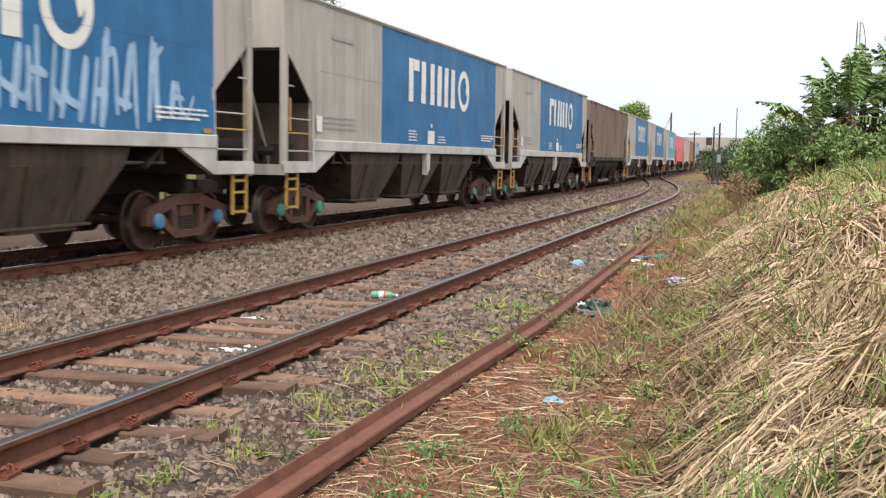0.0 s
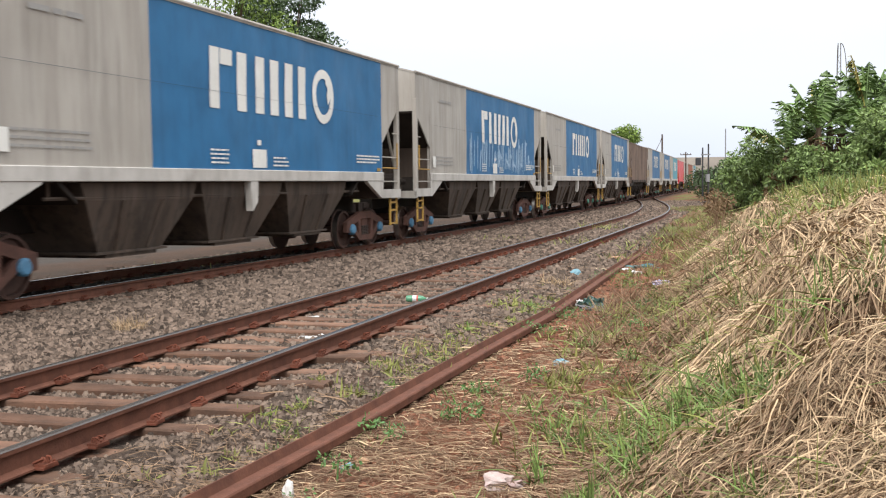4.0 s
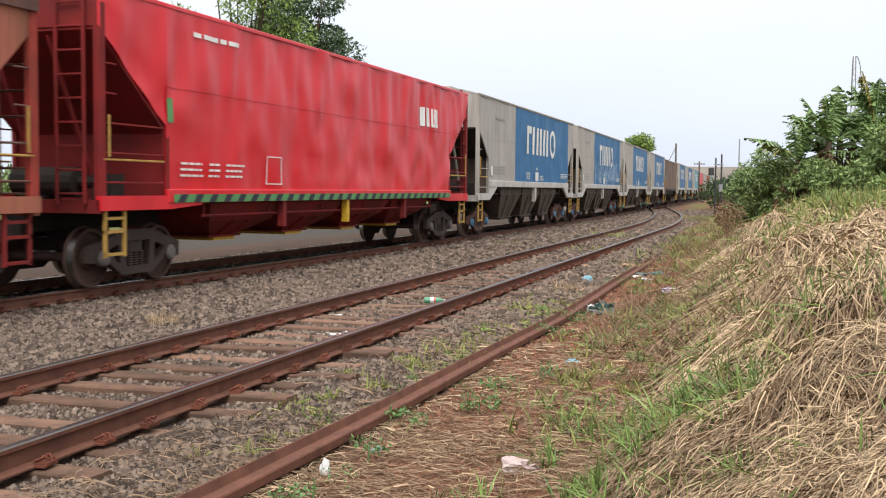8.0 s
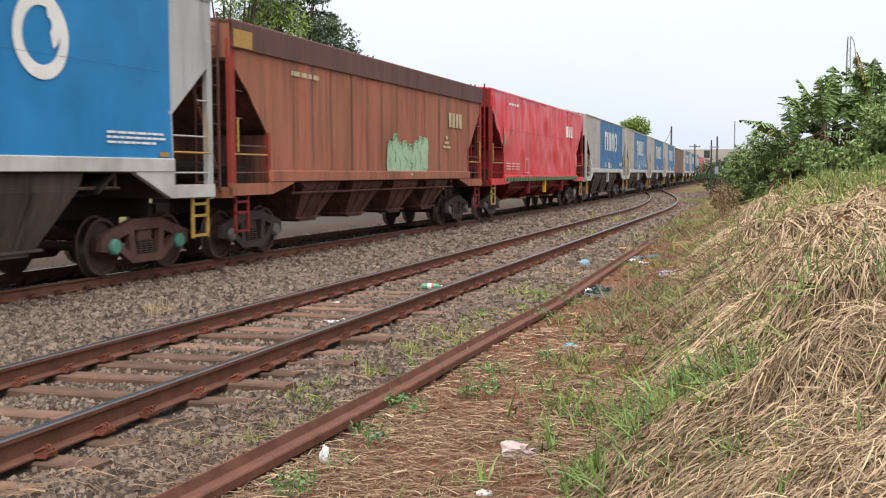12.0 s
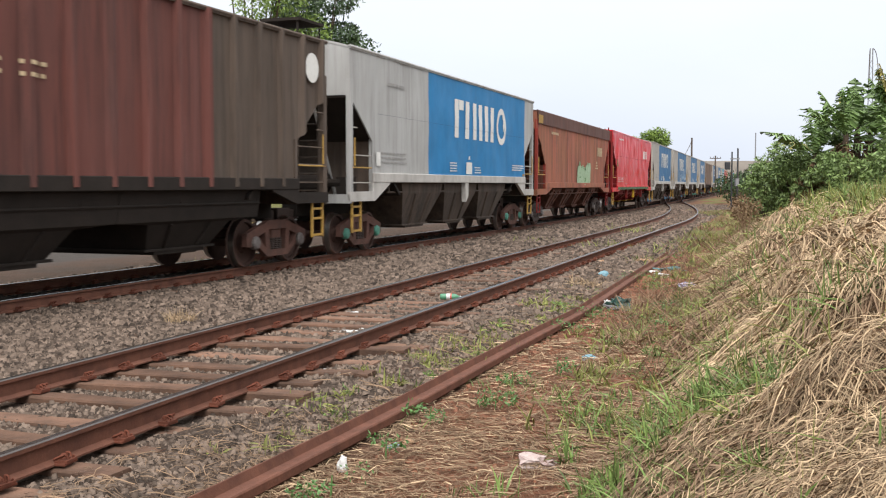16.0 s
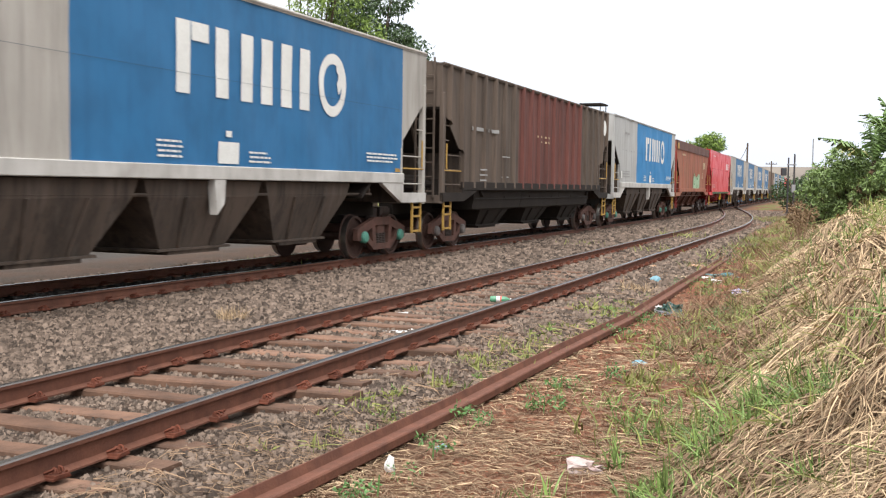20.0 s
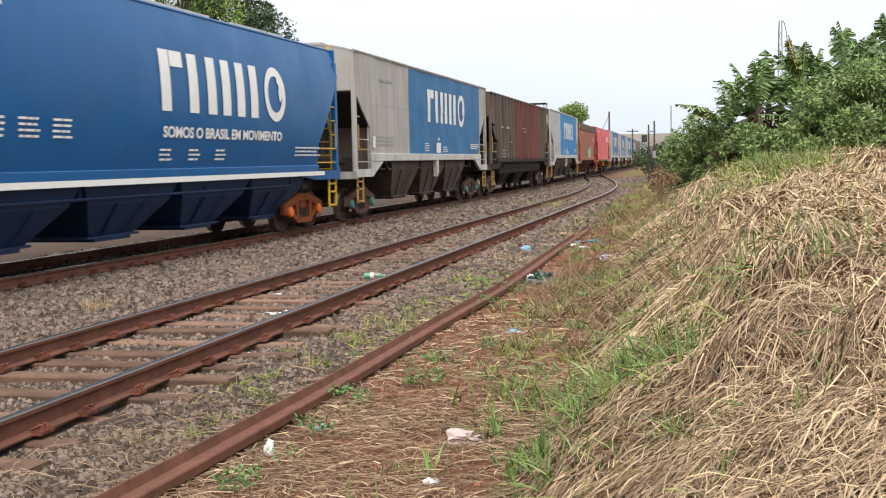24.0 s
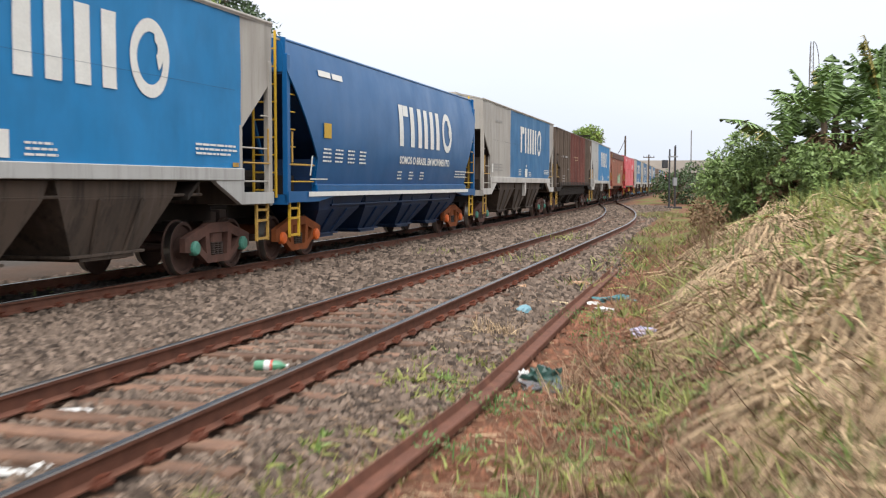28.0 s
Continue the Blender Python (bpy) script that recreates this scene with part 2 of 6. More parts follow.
# ------------------------------------------------------------------ mesh helpers
def link_mesh(name, verts, faces, material, parent=None, label="", smooth=False):
    me = bpy.data.meshes.new(name)
    me.from_pydata([tuple(v) for v in verts], [], faces)
    me.materials.append(material)
    if smooth:
        me.shade_smooth()
    ob = new(name, me)
    if parent:
        ob.parent = parent
    if label:
        ob["label"] = label
    return ob


def part(name, bm, material, parent, label="", smooth=False):
    """Links a bmesh as one mesh object under a thing or under a part."""
    me = bpy.data.meshes.new(name)
    bm.to_mesh(me)
    bm.free()
    me.materials.append(material)
    if smooth:
        me.shade_smooth()
        me.set_sharp_from_angle(angle=radians(32))
    ob = new(name, me)
    ob.parent = parent
    if label:
        ob["label"] = label
    return ob


def block(bm, x0, x1, y0, y1, z0, z1, m=None):
    vs = [bm.verts.new((x, y, z)) for z in (z0, z1) for y in (y0, y1) for x in (x0, x1)]
    for f in ((0, 2, 3, 1), (4, 5, 7, 6), (0, 1, 5, 4), (2, 6, 7, 3), (0, 4, 6, 2), (1, 3, 7, 5)):
        bm.faces.new([vs[i] for i in f])
    if m is not None:
        bmesh.ops.transform(bm, matrix=m, verts=vs)
    return vs


def rod(bm, a, b, r, sides=6):
    a, b = Vector(a), Vector(b)
    q = (b - a).to_track_quat("Z", "Y").to_matrix()
    rings = []
    for p in (a, b):
        rings.append([bm.verts.new(p + q @ Vector((r * math.cos(2 * math.pi * i / sides), r * math.sin(2 * math.pi * i / sides), 0))) for i in range(sides)])
    for i in range(sides):
        j = (i + 1) % sides
        bm.faces.new((rings[0][i], rings[0][j], rings[1][j], rings[1][i]))
    bm.faces.new(rings[0][::-1])
    bm.faces.new(rings[1])


def extrude_yz(bm, outline, x0, x1):
    """A plate with the outline given in (y, z), from x0 to x1."""
    a = [bm.verts.new((x0, y, z)) for y, z in outline]
    b = [bm.verts.new((x1, y, z)) for y, z in outline]
    k = len(outline)
    for i in range(k):
        j = (i + 1) % k
        bm.faces.new((a[i], a[j], b[j], b[i]))
    bm.faces.new(a[::-1])
    bm.faces.new(b)


def lathe_x(bm, profile, sides=28):
    """A solid turned about the x axis from (x, radius) points."""
    rings = []
    for x, r in profile:
        rings.append([bm.verts.new((x, r * math.cos(2 * math.pi * i / sides), r * math.sin(2 * math.pi * i / sides))) for i in range(sides)])
    for a, b in zip(rings, rings[1:]):
        for i in range(sides):
            j = (i + 1) % sides
            bm.faces.new((a[i], a[j], b[j], b[i]))
    bm.faces.new(rings[0][::-1])
    bm.faces.new(rings[-1])


def sheet(rows, thick):
    """A bmesh plate from rows of points, with its other face at the offset thick, closed round its edge."""
    bm = bmesh.new()
    t = Vector(thick)
    sides = [[[bm.verts.new(Vector(p) + o) for p in row] for row in rows] for o in (Vector(), t)]
    for vs in sides:
        for a, b in zip(vs, vs[1:]):
            for i in range(len(a) - 1):
                bm.faces.new((a[i], a[i + 1], b[i + 1], b[i]))
    rims = []
    for vs in sides:
        rims.append([r[0] for r in vs] + vs[-1][1:] + [r[-1] for r in vs[-2::-1]] + vs[0][-2:0:-1])
    k = len(rims[0])
    for i in range(k):
        bm.faces.new((rims[0][i], rims[0][(i + 1) % k], rims[1][(i + 1) % k], rims[1][i]))
    bmesh.ops.recalc_face_normals(bm, faces=bm.faces)
    return bm


# ------------------------------------------------------------------ hopper wagons
HALF = 1.5
WHEEL_R = 0.46


def wheel_mesh():
    bm = bmesh.new()
    for s in (1, -1):
        pr = [(0.775, 0.10), (0.775, 0.41), (0.765, 0.49), (0.785, 0.495), (0.80, WHEEL_R + 0.004), (0.92, WHEEL_R - 0.006), (0.925, 0.40), (0.87, 0.385), (0.85, 0.20), (0.93, 0.17), (0.93, 0.09)]
        lathe_x(bm, [(s * x, r) for x, r in pr], 32)
    lathe_x(bm, [(-1.12, 0.075), (1.12, 0.075)], 12)
    bmesh.ops.recalc_face_normals(bm, faces=bm.faces)
    me = bpy.data.meshes.new("wheelset")
    me.materials.append(M_WHEEL)
    me.materials.append(M_TREAD)
    for f in bm.faces:
        rr = [math.hypot(v.co.y, v.co.z) for v in f.verts]
        if min(rr) > 0.445 and max(rr) < 0.48:
            f.material_index = 1
    bm.to_mesh(me)
    bm.free()
    return me


WHEELS = wheel_mesh()
SPINNING = []


def spring_mesh():
    bm = bmesh.new()
    lathe_x(bm, [(0.019 * k, 0.064 if k % 2 else 0.046) for k in range(13)], 10)
    bmesh.ops.recalc_face_normals(bm, faces=bm.faces)
    me = bpy.data.meshes.new("spring")
    bm.to_mesh(me)
    bm.free()
    me.materials.append(M_BOGIE_DARK)
    return me


SPRING = spring_mesh()
FRAMES = {}


def frame_mesh(iron):
    """A cast bogie side frame in one piece: an arched outline with three windows."""
    if iron.name in FRAMES:
        return FRAMES[iron.name]
    outer = [(-1.22, 0.40), (-1.22, 0.64), (-0.95, 0.72), (-0.62, 0.80), (-0.35, 0.88), (0.35, 0.88), (0.62, 0.80), (0.95, 0.72), (1.22, 0.64), (1.22, 0.40), (1.04, 0.38), (0.86, 0.44), (0.64, 0.30), (0.42, 0.17), (-0.42, 0.17), (-0.64, 0.30), (-0.86, 0.44), (-1.04, 0.38)]
    holes = [[(-0.30, 0.30), (0.30, 0.30), (0.36, 0.70), (-0.36, 0.70)], [(-0.46, 0.34), (-0.50, 0.66), (-0.76, 0.58), (-0.60, 0.42)], [(0.46, 0.34), (0.60, 0.42), (0.76, 0.58), (0.50, 0.66)]]
    bm = bmesh.new()
    edges = []
    for loop in [outer] + holes:
        vs = [bm.verts.new((1.02, p, q)) for p, q in loop]
        edges += [bm.edges.new((vs[i], vs[(i + 1) % len(vs)])) for i in range(len(vs))]
    bmesh.ops.triangle_fill(bm, edges=edges, use_beauty=True, use_dissolve=False)
    got = bmesh.ops.extrude_face_region(bm, geom=bm.faces[:])
    bmesh.ops.translate(bm, vec=(0.11, 0, 0), verts=[v for v in got["geom"] if isinstance(v, bmesh.types.BMVert)])
    bmesh.ops.recalc_face_normals(bm, faces=bm.faces)
    me = bpy.data.meshes.new("side_frame")
    bm.to_mesh(me)
    bm.free()
    me.materials.append(iron)
    FRAMES[iron.name] = me
    return me


def bogie(wagon, y, iron, cap, spin):
    bm = bmesh.new()
    block(bm, -1.1, 1.1, y - 0.2, y + 0.2, 0.50, 0.72)
    bmesh.ops.bevel(bm, geom=bm.edges[:], offset=0.03, segments=1, affect='EDGES')
    b = part("bogie", bm, iron, wagon, "cast iron bogie with its bolster")
    for s in (1, -1):
        f = new("side_frame", frame_mesh(iron))
        f.parent = b
        f.matrix_basis = pose(0, y, 0) if s > 0 else pose(0, y, 0, 0, 0, 180)
    bm = bmesh.new()
    block(bm, -0.35, 0.35, y - 0.35, y + 0.35, 0.72, 0.90)
    part("centre_plate", bm, M_UNDER_DARK, b)
    for s in (1, -1):
        for dy in (-0.15, 0.0, 0.15):
            sp = new("spring", SPRING)
            sp.parent = b
            sp.matrix_basis = pose(s * 1.07, y + dy, 0.30, 0, -90, 0)
        for dy in (-0.915, 0.915):
            bm = bmesh.new()
            lathe_x(bm, [(1.08, 0.13), (1.17, 0.13), (1.20, 0.10), (1.205, 0.03)], 14)
            bmesh.ops.transform(bm, matrix=Matrix.Translation((0, y + dy, WHEEL_R)) @ Matrix.Diagonal((s, 1, 1, 1)), verts=bm.verts)
            bmesh.ops.recalc_face_normals(bm, faces=bm.faces)
            part("bearing_cap", bm, cap, b)
    for dy in (-0.915, 0.915):
        w = new("wheelset", WHEELS)
        w.parent = b
        w.matrix_basis = pose(0, y + dy, WHEEL_R)
        if spin:
            SPINNING.append((w, y + dy))
    return b


def wagon(name, L, style, label, spin=True):
    """A covered hopper wagon, its middle on the rails at the origin, running to +y; style: what sets it apart."""
    w = new("hopper_wagon")
    tagged(w, label, "hopper wagon", "wagons of the train")
    h = L / 2
    k = style.get("kind", "flat")
    zs, zt = style.get("sill", 1.66), style.get("top", 4.38)
    cut, z1, z2 = style.get("cut", 1.4), style.get("z1", 3.55), style.get("z2", 2.42)
    seed = style.get("seed", 0)

    def zlow(y):
        e = h - abs(y)
        if e >= cut:
            return zs
        return z2 + (z1 - z2) * (1 - e / cut)

    def out(y, z):
        """How far the side stands out at a place."""
        x = HALF
        if k == "ribbed":
            ph = abs(((y + h) / 0.875) % 1.0 - 0.5)
            x += 0.10 * max(0.0, min(1.0, (0.10 - ph) / 0.03)) - 0.03 + 0.008 * noise.noise((y * 1.3 + seed * 5, z * 0.9, seed))
        elif k == "round":
            t = (z - zs) / (zt - zs)
            x += 0.10 - 0.42 * abs(t - 0.45) ** 2.2 * 2.0
        elif k == "posts":
            ph = ((y + h) / 1.3) % 1.0
            x += 0.025 if abs(ph - 0.5) < 0.035 else 0.0
        if k in ("flat", "posts"):
            x += 0.022 * noise.noise((y * 0.9 + seed * 7, z * 0.8, seed)) + 0.010 * noise.noise((y * 2.7, z * 2.2 + seed, 4.0))
            beat = style.get("beaten", 0.0)
            if beat:
                high = max(0.0, min(1.0, (z - 2.9) / 0.4)) * max(0.0, min(1.0, (4.42 - z) / 0.3))
                x += beat * (high * noise.noise((y * 2.3 + seed, z * 0.55, 2.0)) + 0.55 * (1 - 0.6 * high) * noise.noise((y * 1.5, z * 1.7, 7.0)))
        return x

    # side sheets, a panel for each colour
    step = 0.045 if k == "ribbed" and spin else (0.12 if style.get("beaten") else 0.2)
    for y0, y1, mat, pl in style["panels"]:
        ya, yb = -h + y0 * L, -h + y1 * L
        for s in (1, -1):
            cuts = sorted({-h + cut, h - cut})
            marks = [ya] + [c for c in cuts if ya + 0.01 < c < yb - 0.01] + [yb]
            cols = []
            for a, b in zip(marks, marks[1:]):
                m = max(1, round((b - a) / step))
                for i in range(m + 1):
                    y = a + (b - a) * i / m
                    e = 1e-4 * (1 if i == 0 else (-1 if i == m else 0))
                    zl = zlow(y + e)
                    rows_n = 14 if k == "round" or style.get("beaten") else 10
                    zz = [zl + (zt - zl) * j / rows_n for j in range(rows_n + 1)]
                    cols.append([(s * out(y, z), y, z) for z in zz])
            bm = sheet(cols, (-0.03 * s, 0, 0))
            part("side_panel", bm, mat, w, pl, smooth=True)
    if style.get("band"):
        zb, mb = style["band"]
        for s in (1, -1):
            bm = bmesh.new()
            block(bm, s * (HALF + 0.03), s * (HALF + 0.05), -h + 0.02, h - 0.02, zb, zt)
            bmesh.ops.recalc_face_normals(bm, faces=bm.faces)
            part("top_band", bm, mb, w, "dark brown band under the roof edge")
    body = style["panels"][0][2] if not style.get("body") else style["body"]
    endm = style.get("end", body)
    # roof, with eaves and hatches
    rows = []
    rise = style.get("rise", 0.24)
    ex = out(0, zt) if k == "round" else HALF + 0.02
    for y in np.linspace(-h, h, 13):
        rows.append([(ex * u, y, zt + rise * (1 - u * u)) for u in np.linspace(-1, 1, 11)])
    bm = sheet(rows, (0, 0, -0.05))
    part("roof", bm, style.get("roof", endm), w, smooth=False)
    for s in (1, -1):
        bm = bmesh.new()
        rod(bm, (s * (ex - 0.02), -h, zt), (s * (ex - 0.02), h, zt), style.get("eave_r", 0.04), 8)
        part("eave_rail", bm, style.get("eave", endm), w, smooth=True)
    for i in range(style.get("hatches", 4)):
        y = -h + L * (i + 0.5) / style.get("hatches", 4)
        bm = bmesh.new()
        block(bm, -0.35, 0.35, y - L * 0.09, y + L * 0.09, zt + rise - 0.02, zt + rise + 0.08)
        part("roof_hatch", bm, style.get("roof", endm), w)
    # ends: upper wall, slope sheet, bulkhead
    for s in (1, -1):
        bm = bmesh.new()
        block(bm, -HALF + 0.03, HALF - 0.03, s * (h - 0.05), s * (h - 0.01), z1, zt + 0.02)
        vs = [bm.verts.new(p) for p in ((-HALF + 0.03, s * (h - 0.01), zt + 0.02), (0, s * (h - 0.01), zt + rise), (HALF - 0.03, s * (h - 0.01), zt + 0.02))]
        bm.faces.new(vs)
        bmesh.ops.recalc_face_normals(bm, faces=bm.faces)
        part("end_wall", bm, endm, w)
        bm = bmesh.new()
        extrude_yz(bm, [(s * (h - 0.03), z1), (s * (h - 0.03), z1 - 0.05), (s * (h - 3.2), 1.30), (s * (h - 3.2), 1.38)], -HALF + 0.04, HALF - 0.04)
        bmesh.ops.recalc_face_normals(bm, faces=bm.faces)
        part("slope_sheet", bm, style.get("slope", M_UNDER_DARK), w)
        bm = bmesh.new()
        block(bm, -HALF + 0.05, HALF - 0.05, s * (h - cut - 0.12), s * (h - cut - 0.06), 1.20, z2)
        bmesh.ops.recalc_face_normals(bm, faces=bm.faces)
        part("bulkhead", bm, style.get("bulk", M_UNDER), w)
        # brace and brake gear on the platform
        bm = bmesh.new()
        for sx in (-0.5, 0.55):
            rod(bm, (sx, s * (h - 0.1), z1 - 0.1), (sx, s * (h - 1.3), 1.35), 0.04)
        part("end_brace", bm, endm, w)
        bm = bmesh.new()
        rod(bm, (-0.55, s * (h - 0.75), 1.62), (0.6, s * (h - 0.75), 1.62), 0.24, 14)
        rod(bm, (0.6, s * (h - 0.75), 1.62), (0.95, s * (h - 0.75), 1.62), 0.09, 8)
        block(bm, -0.3, 0.1, s * (h - 0.95), s * (h - 0.45), 1.28, 1.42)
        block(bm, 0.85, 1.2, s * (h - 1.05), s * (h - 0.7), 1.28, 1.75)
        bmesh.ops.recalc_face_normals(bm, faces=bm.faces)
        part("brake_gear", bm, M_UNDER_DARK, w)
        bm = bmesh.new()
        block(bm, -HALF, HALF, s * (h - 0.12), s * h, 1.16, 1.36)
        block(bm, -HALF + 0.1, HALF - 0.1, s * (h - cut), s * (h - 0.12), 1.24, 1.30)
        bmesh.ops.recalc_face_normals(bm, faces=bm.faces)
        part("end_platform", bm, style.get("plat", endm), w)
        # coupler
        bm = bmesh.new()
        g = style.get("gap", 1.2) / 2
        block(bm, -0.11, 0.11, s * (h - 0.2), s * (h + g - 0.1), 0.80, 1.02)
        block(bm, -0.19, 0.19, s * (h + g - 0.30), s * (h + g - 0.01), 0.74, 1.06)
        bmesh.ops.recalc_face_normals(bm, faces=bm.faces)
        part("coupler", bm, M_BOGIE_DARK, w)
        for sx in (1, -1):
            pw = style.get("post", 0.16)
            bm = bmesh.new()
            block(bm, sx * (HALF - 0.10), sx * (HALF + 0.012), s * (h - pw), s * (h - 0.002), 1.36, z1 + 0.35)
            bmesh.ops.recalc_face_normals(bm, faces=bm.faces)
            bmesh.ops.bevel(bm, geom=bm.edges[:], offset=0.012, segments=1, affect='EDGES')
            part("corner_post", bm, style.get("postm", endm), w)
            bm = bmesh.new()
            block(bm, sx * (HALF - 0.08), sx * (HALF + 0.005), s * (h - cut - 0.10), s * (h - cut), 1.36, z2 + 0.05)
            bmesh.ops.recalc_face_normals(bm, faces=bm.faces)
            part("inner_post", bm, style.get("postm", endm), w)
            # platform side sill with a gusset up to the long sill
            bm = bmesh.new()
            extrude_yz(bm, [(s * h, 1.20), (s * h, 1.42), (s * (h - cut), 1.42), (s * (h - cut), zs + 0.02), (s * (h - cut - 1.15), zs + 0.02), (s * (h - cut - 1.05), zs - 0.10), (s * (h - cut - 0.1), 1.20)], sx * (HALF - 0.06), sx * (HALF + 0.035))
            bmesh.ops.recalc_face_normals(bm, faces=bm.faces)
            part("sill_gusset", bm, style.get("sillm", M_SILL), w)
            # ladder rungs and a grab rail in the corner opening
            lad = style.get("ladder", 3)
            for i in range(lad):
                z = 1.62 + i * (z1 - 1.7) / max(lad, 1)
                yy = s * (h - cut + 0.05) if z < z2 else s * (h - 0.45)
                bm = bmesh.new()
                rod(bm, (sx * (HALF - 0.02), s * (h - 0.12), z), (sx * (HALF - 0.02), yy, z), 0.016, 5)
                part("ladder_rung", bm, style.get("rung", endm), w, style.get("runglabel", ""))
            bm = bmesh.new()
            rod(bm, (sx * (HALF + 0.02), s * (h - 0.22), 2.0), (sx * (HALF + 0.02), s * (h - 0.22), 2.62), 0.02, 5)
            rod(bm, (sx * HALF, s * (h - 0.10), 1.96), (sx * HALF, s * (h - cut + 0.05), 1.96), 0.018, 5)
            part("grab_rail", bm, style.get("grab", M_OCHRE), w)
            # stirrup step under the platform
            bm = bmesh.new()
            for yy in (0.14, 0.62):
                block(bm, sx * (HALF - 0.05), sx * (HALF - 0.01), s * (h - yy - 0.06), s * (h - yy), 0.50, 1.24)
            for zz in (0.52, 0.86, 1.06):
                block(bm, sx * (HALF - 0.05), sx * (HALF - 0.01), s * (h - 0.62), s * (h - 0.14), zz, zz + 0.045)
            bmesh.ops.recalc_face_normals(bm, faces=bm.faces)
            part("stirrup_step", bm, style.get("step", M_OCHRE), w, style.get("steplabel", "dull yellow steel step"))
        if style.get("end_ladder"):
            bm = bmesh.new()
            for sx in (1.28, 0.80):
                rod(bm, (sx, s * (h + 0.05), 1.3), (sx, s * (h + 0.05), zt + 0.15), 0.03)
            for i in range(9):
                z = 1.45 + i * 0.35
                rod(bm, (0.80, s * (h + 0.05), z), (1.28, s * (h + 0.05), z), 0.018, 5)
            part("end_ladder", bm, style.get("rung", endm), w)
    # long sills with a tie bar, and the middle strut
    for sx in (1, -1):
        bm = bmesh.new()
        block(bm, sx * (HALF - 0.04), sx * (HALF + 0.05), -h + cut, h - cut, zs - 0.06, zs + 0.16)
        bmesh.ops.recalc_face_normals(bm, faces=bm.faces)
        bmesh.ops.bevel(bm, geom=bm.edges[:], offset=0.012, segments=1, affect='EDGES')
        part("side_sill", bm, style.get("sillm", M_SILL), w, style.get("silllabel", ""))
        if style.get("strut", True):
            bm = bmesh.new()
            extrude_yz(bm, [(-0.02, zs), (0.30, zs), (0.26, zs - 0.45), (0.05, zs - 0.62)], sx * (HALF - 0.10), sx * (HALF + 0.04))
            bmesh.ops.recalc_face_normals(bm, faces=bm.faces)
            part("strut", bm, style.get("sillm", M_SILL), w)
        bm = bmesh.new()
        rod(bm, (sx * (HALF - 0.14), -h + cut + 1.3, zs - 0.30), (sx * (HALF - 0.14), h - cut - 1.3, zs - 0.30), 0.028)
        for i in range(6):
            y = -h + cut + 1.4 + (L - 2 * cut - 2.8) * i / 5
            rod(bm, (sx * (HALF - 0.14), y, zs - 0.30), (sx * (HALF - 0.14), y, zs), 0.025, 5)
        part("tie_bar", bm, style.get("under", M_UNDER), w)
    bm = bmesh.new()
    block(bm, -0.18, 0.18, -h, h, 0.86, 1.22)
    block(bm, -HALF + 0.06, HALF - 0.06, -h + cut + 0.1, h - cut - 0.1, zs - 0.08, zs - 0.02)
    bmesh.ops.recalc_face_normals(bm, faces=bm.faces)
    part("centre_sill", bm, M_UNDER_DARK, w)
    # hopper chutes
    n_ch = style.get("chutes", 3)
    gap_y = style.get("chute_gap", 3.35)
    t_half, m_half, b_half = style.get("chute_half", (1.62, 1.5, 0.88))
    x_mid, x_low = style.get("chute_x", (1.38, 1.12))
    zm, zb = style.get("chute_mid", zs - 0.34), style.get("chute_z", 0.55)
    for i in range(n_ch):
        yc = (i - (n_ch - 1) / 2) * gap_y
        bm = bmesh.new()
        rings = []
        for x, yy, z in [(HALF - 0.10, t_half, zs - 0.06)] + style.get("chute_skirt", []) + [(x_mid, m_half, zm), (x_low, b_half, zb)]:
            rings.append([bm.verts.new(q) for q in ((-x, yc - yy, z), (x, yc - yy, z), (x, yc + yy, z), (-x, yc + yy, z))])
        for r1, r2 in zip(rings, rings[1:]):
            for q in range(4):
                bm.faces.new((r1[q], r1[(q + 1) % 4], r2[(q + 1) % 4], r2[q]))
        bm.faces.new(rings[-1][::-1])
        b = b_half
        block(bm, -x_low - 0.05, x_low + 0.05, yc - b - 0.10, yc + b + 0.10, zb - 0.04, zb)
        for yy in (-0.5 * b_half, 0.5 * b_half):
            rod(bm, (x_low + 0.02, yc + yy, zb), (x_mid + 0.02, yc + yy * 1.3, zm), 0.03, 5)
        bmesh.ops.recalc_face_normals(bm, faces=bm.faces)
        c = part("hopper_chute", bm, style.get("under", M_UNDER), w)
        bm = bmesh.new()
        block(bm, -x_low - 0.02, x_low + 0.02, yc - b * 0.8, yc + b * 0.8, zb - 0.10, zb - 0.04)
        bmesh.ops.recalc_face_normals(bm, faces=bm.faces)
        part("discharge_gate", bm, style.get("gate", style.get("under", M_UNDER)), c)
    yb = h - 1.5
    for s in (-1, 1):
        bogie(w, s * yb, style.get("iron", M_BOGIE), style.get("cap", M_CAP_GREEN), spin)
    return w, h, zs, zt, out


def mark(w, name, shapes, material, out, label="", lift=0.014):
    """Flat painted shapes on both flanks: rectangles (y0, y1, z0, z1), read left to right on the near flank."""
    bm = bmesh.new()
    for y0, y1, z0, z1 in shapes:
        n = max(1, round(abs(z1 - z0) / 0.2))
        m = max(1, round(abs(y1 - y0) / 0.2))
        grid = [[bm.verts.new((out(y0 + (y1 - y0) * i / m, z0 + (z1 - z0) * j / n) + lift, y0 + (y1 - y0) * i / m, z0 + (z1 - z0) * j / n)) for j in range(n + 1)] for i in range(m + 1)]
        for i in range(m):
            for j in range(n):
                bm.faces.new((grid[i][j], grid[i + 1][j], grid[i + 1][j + 1], grid[i][j + 1]))
    return part(name, bm, material, w, label)


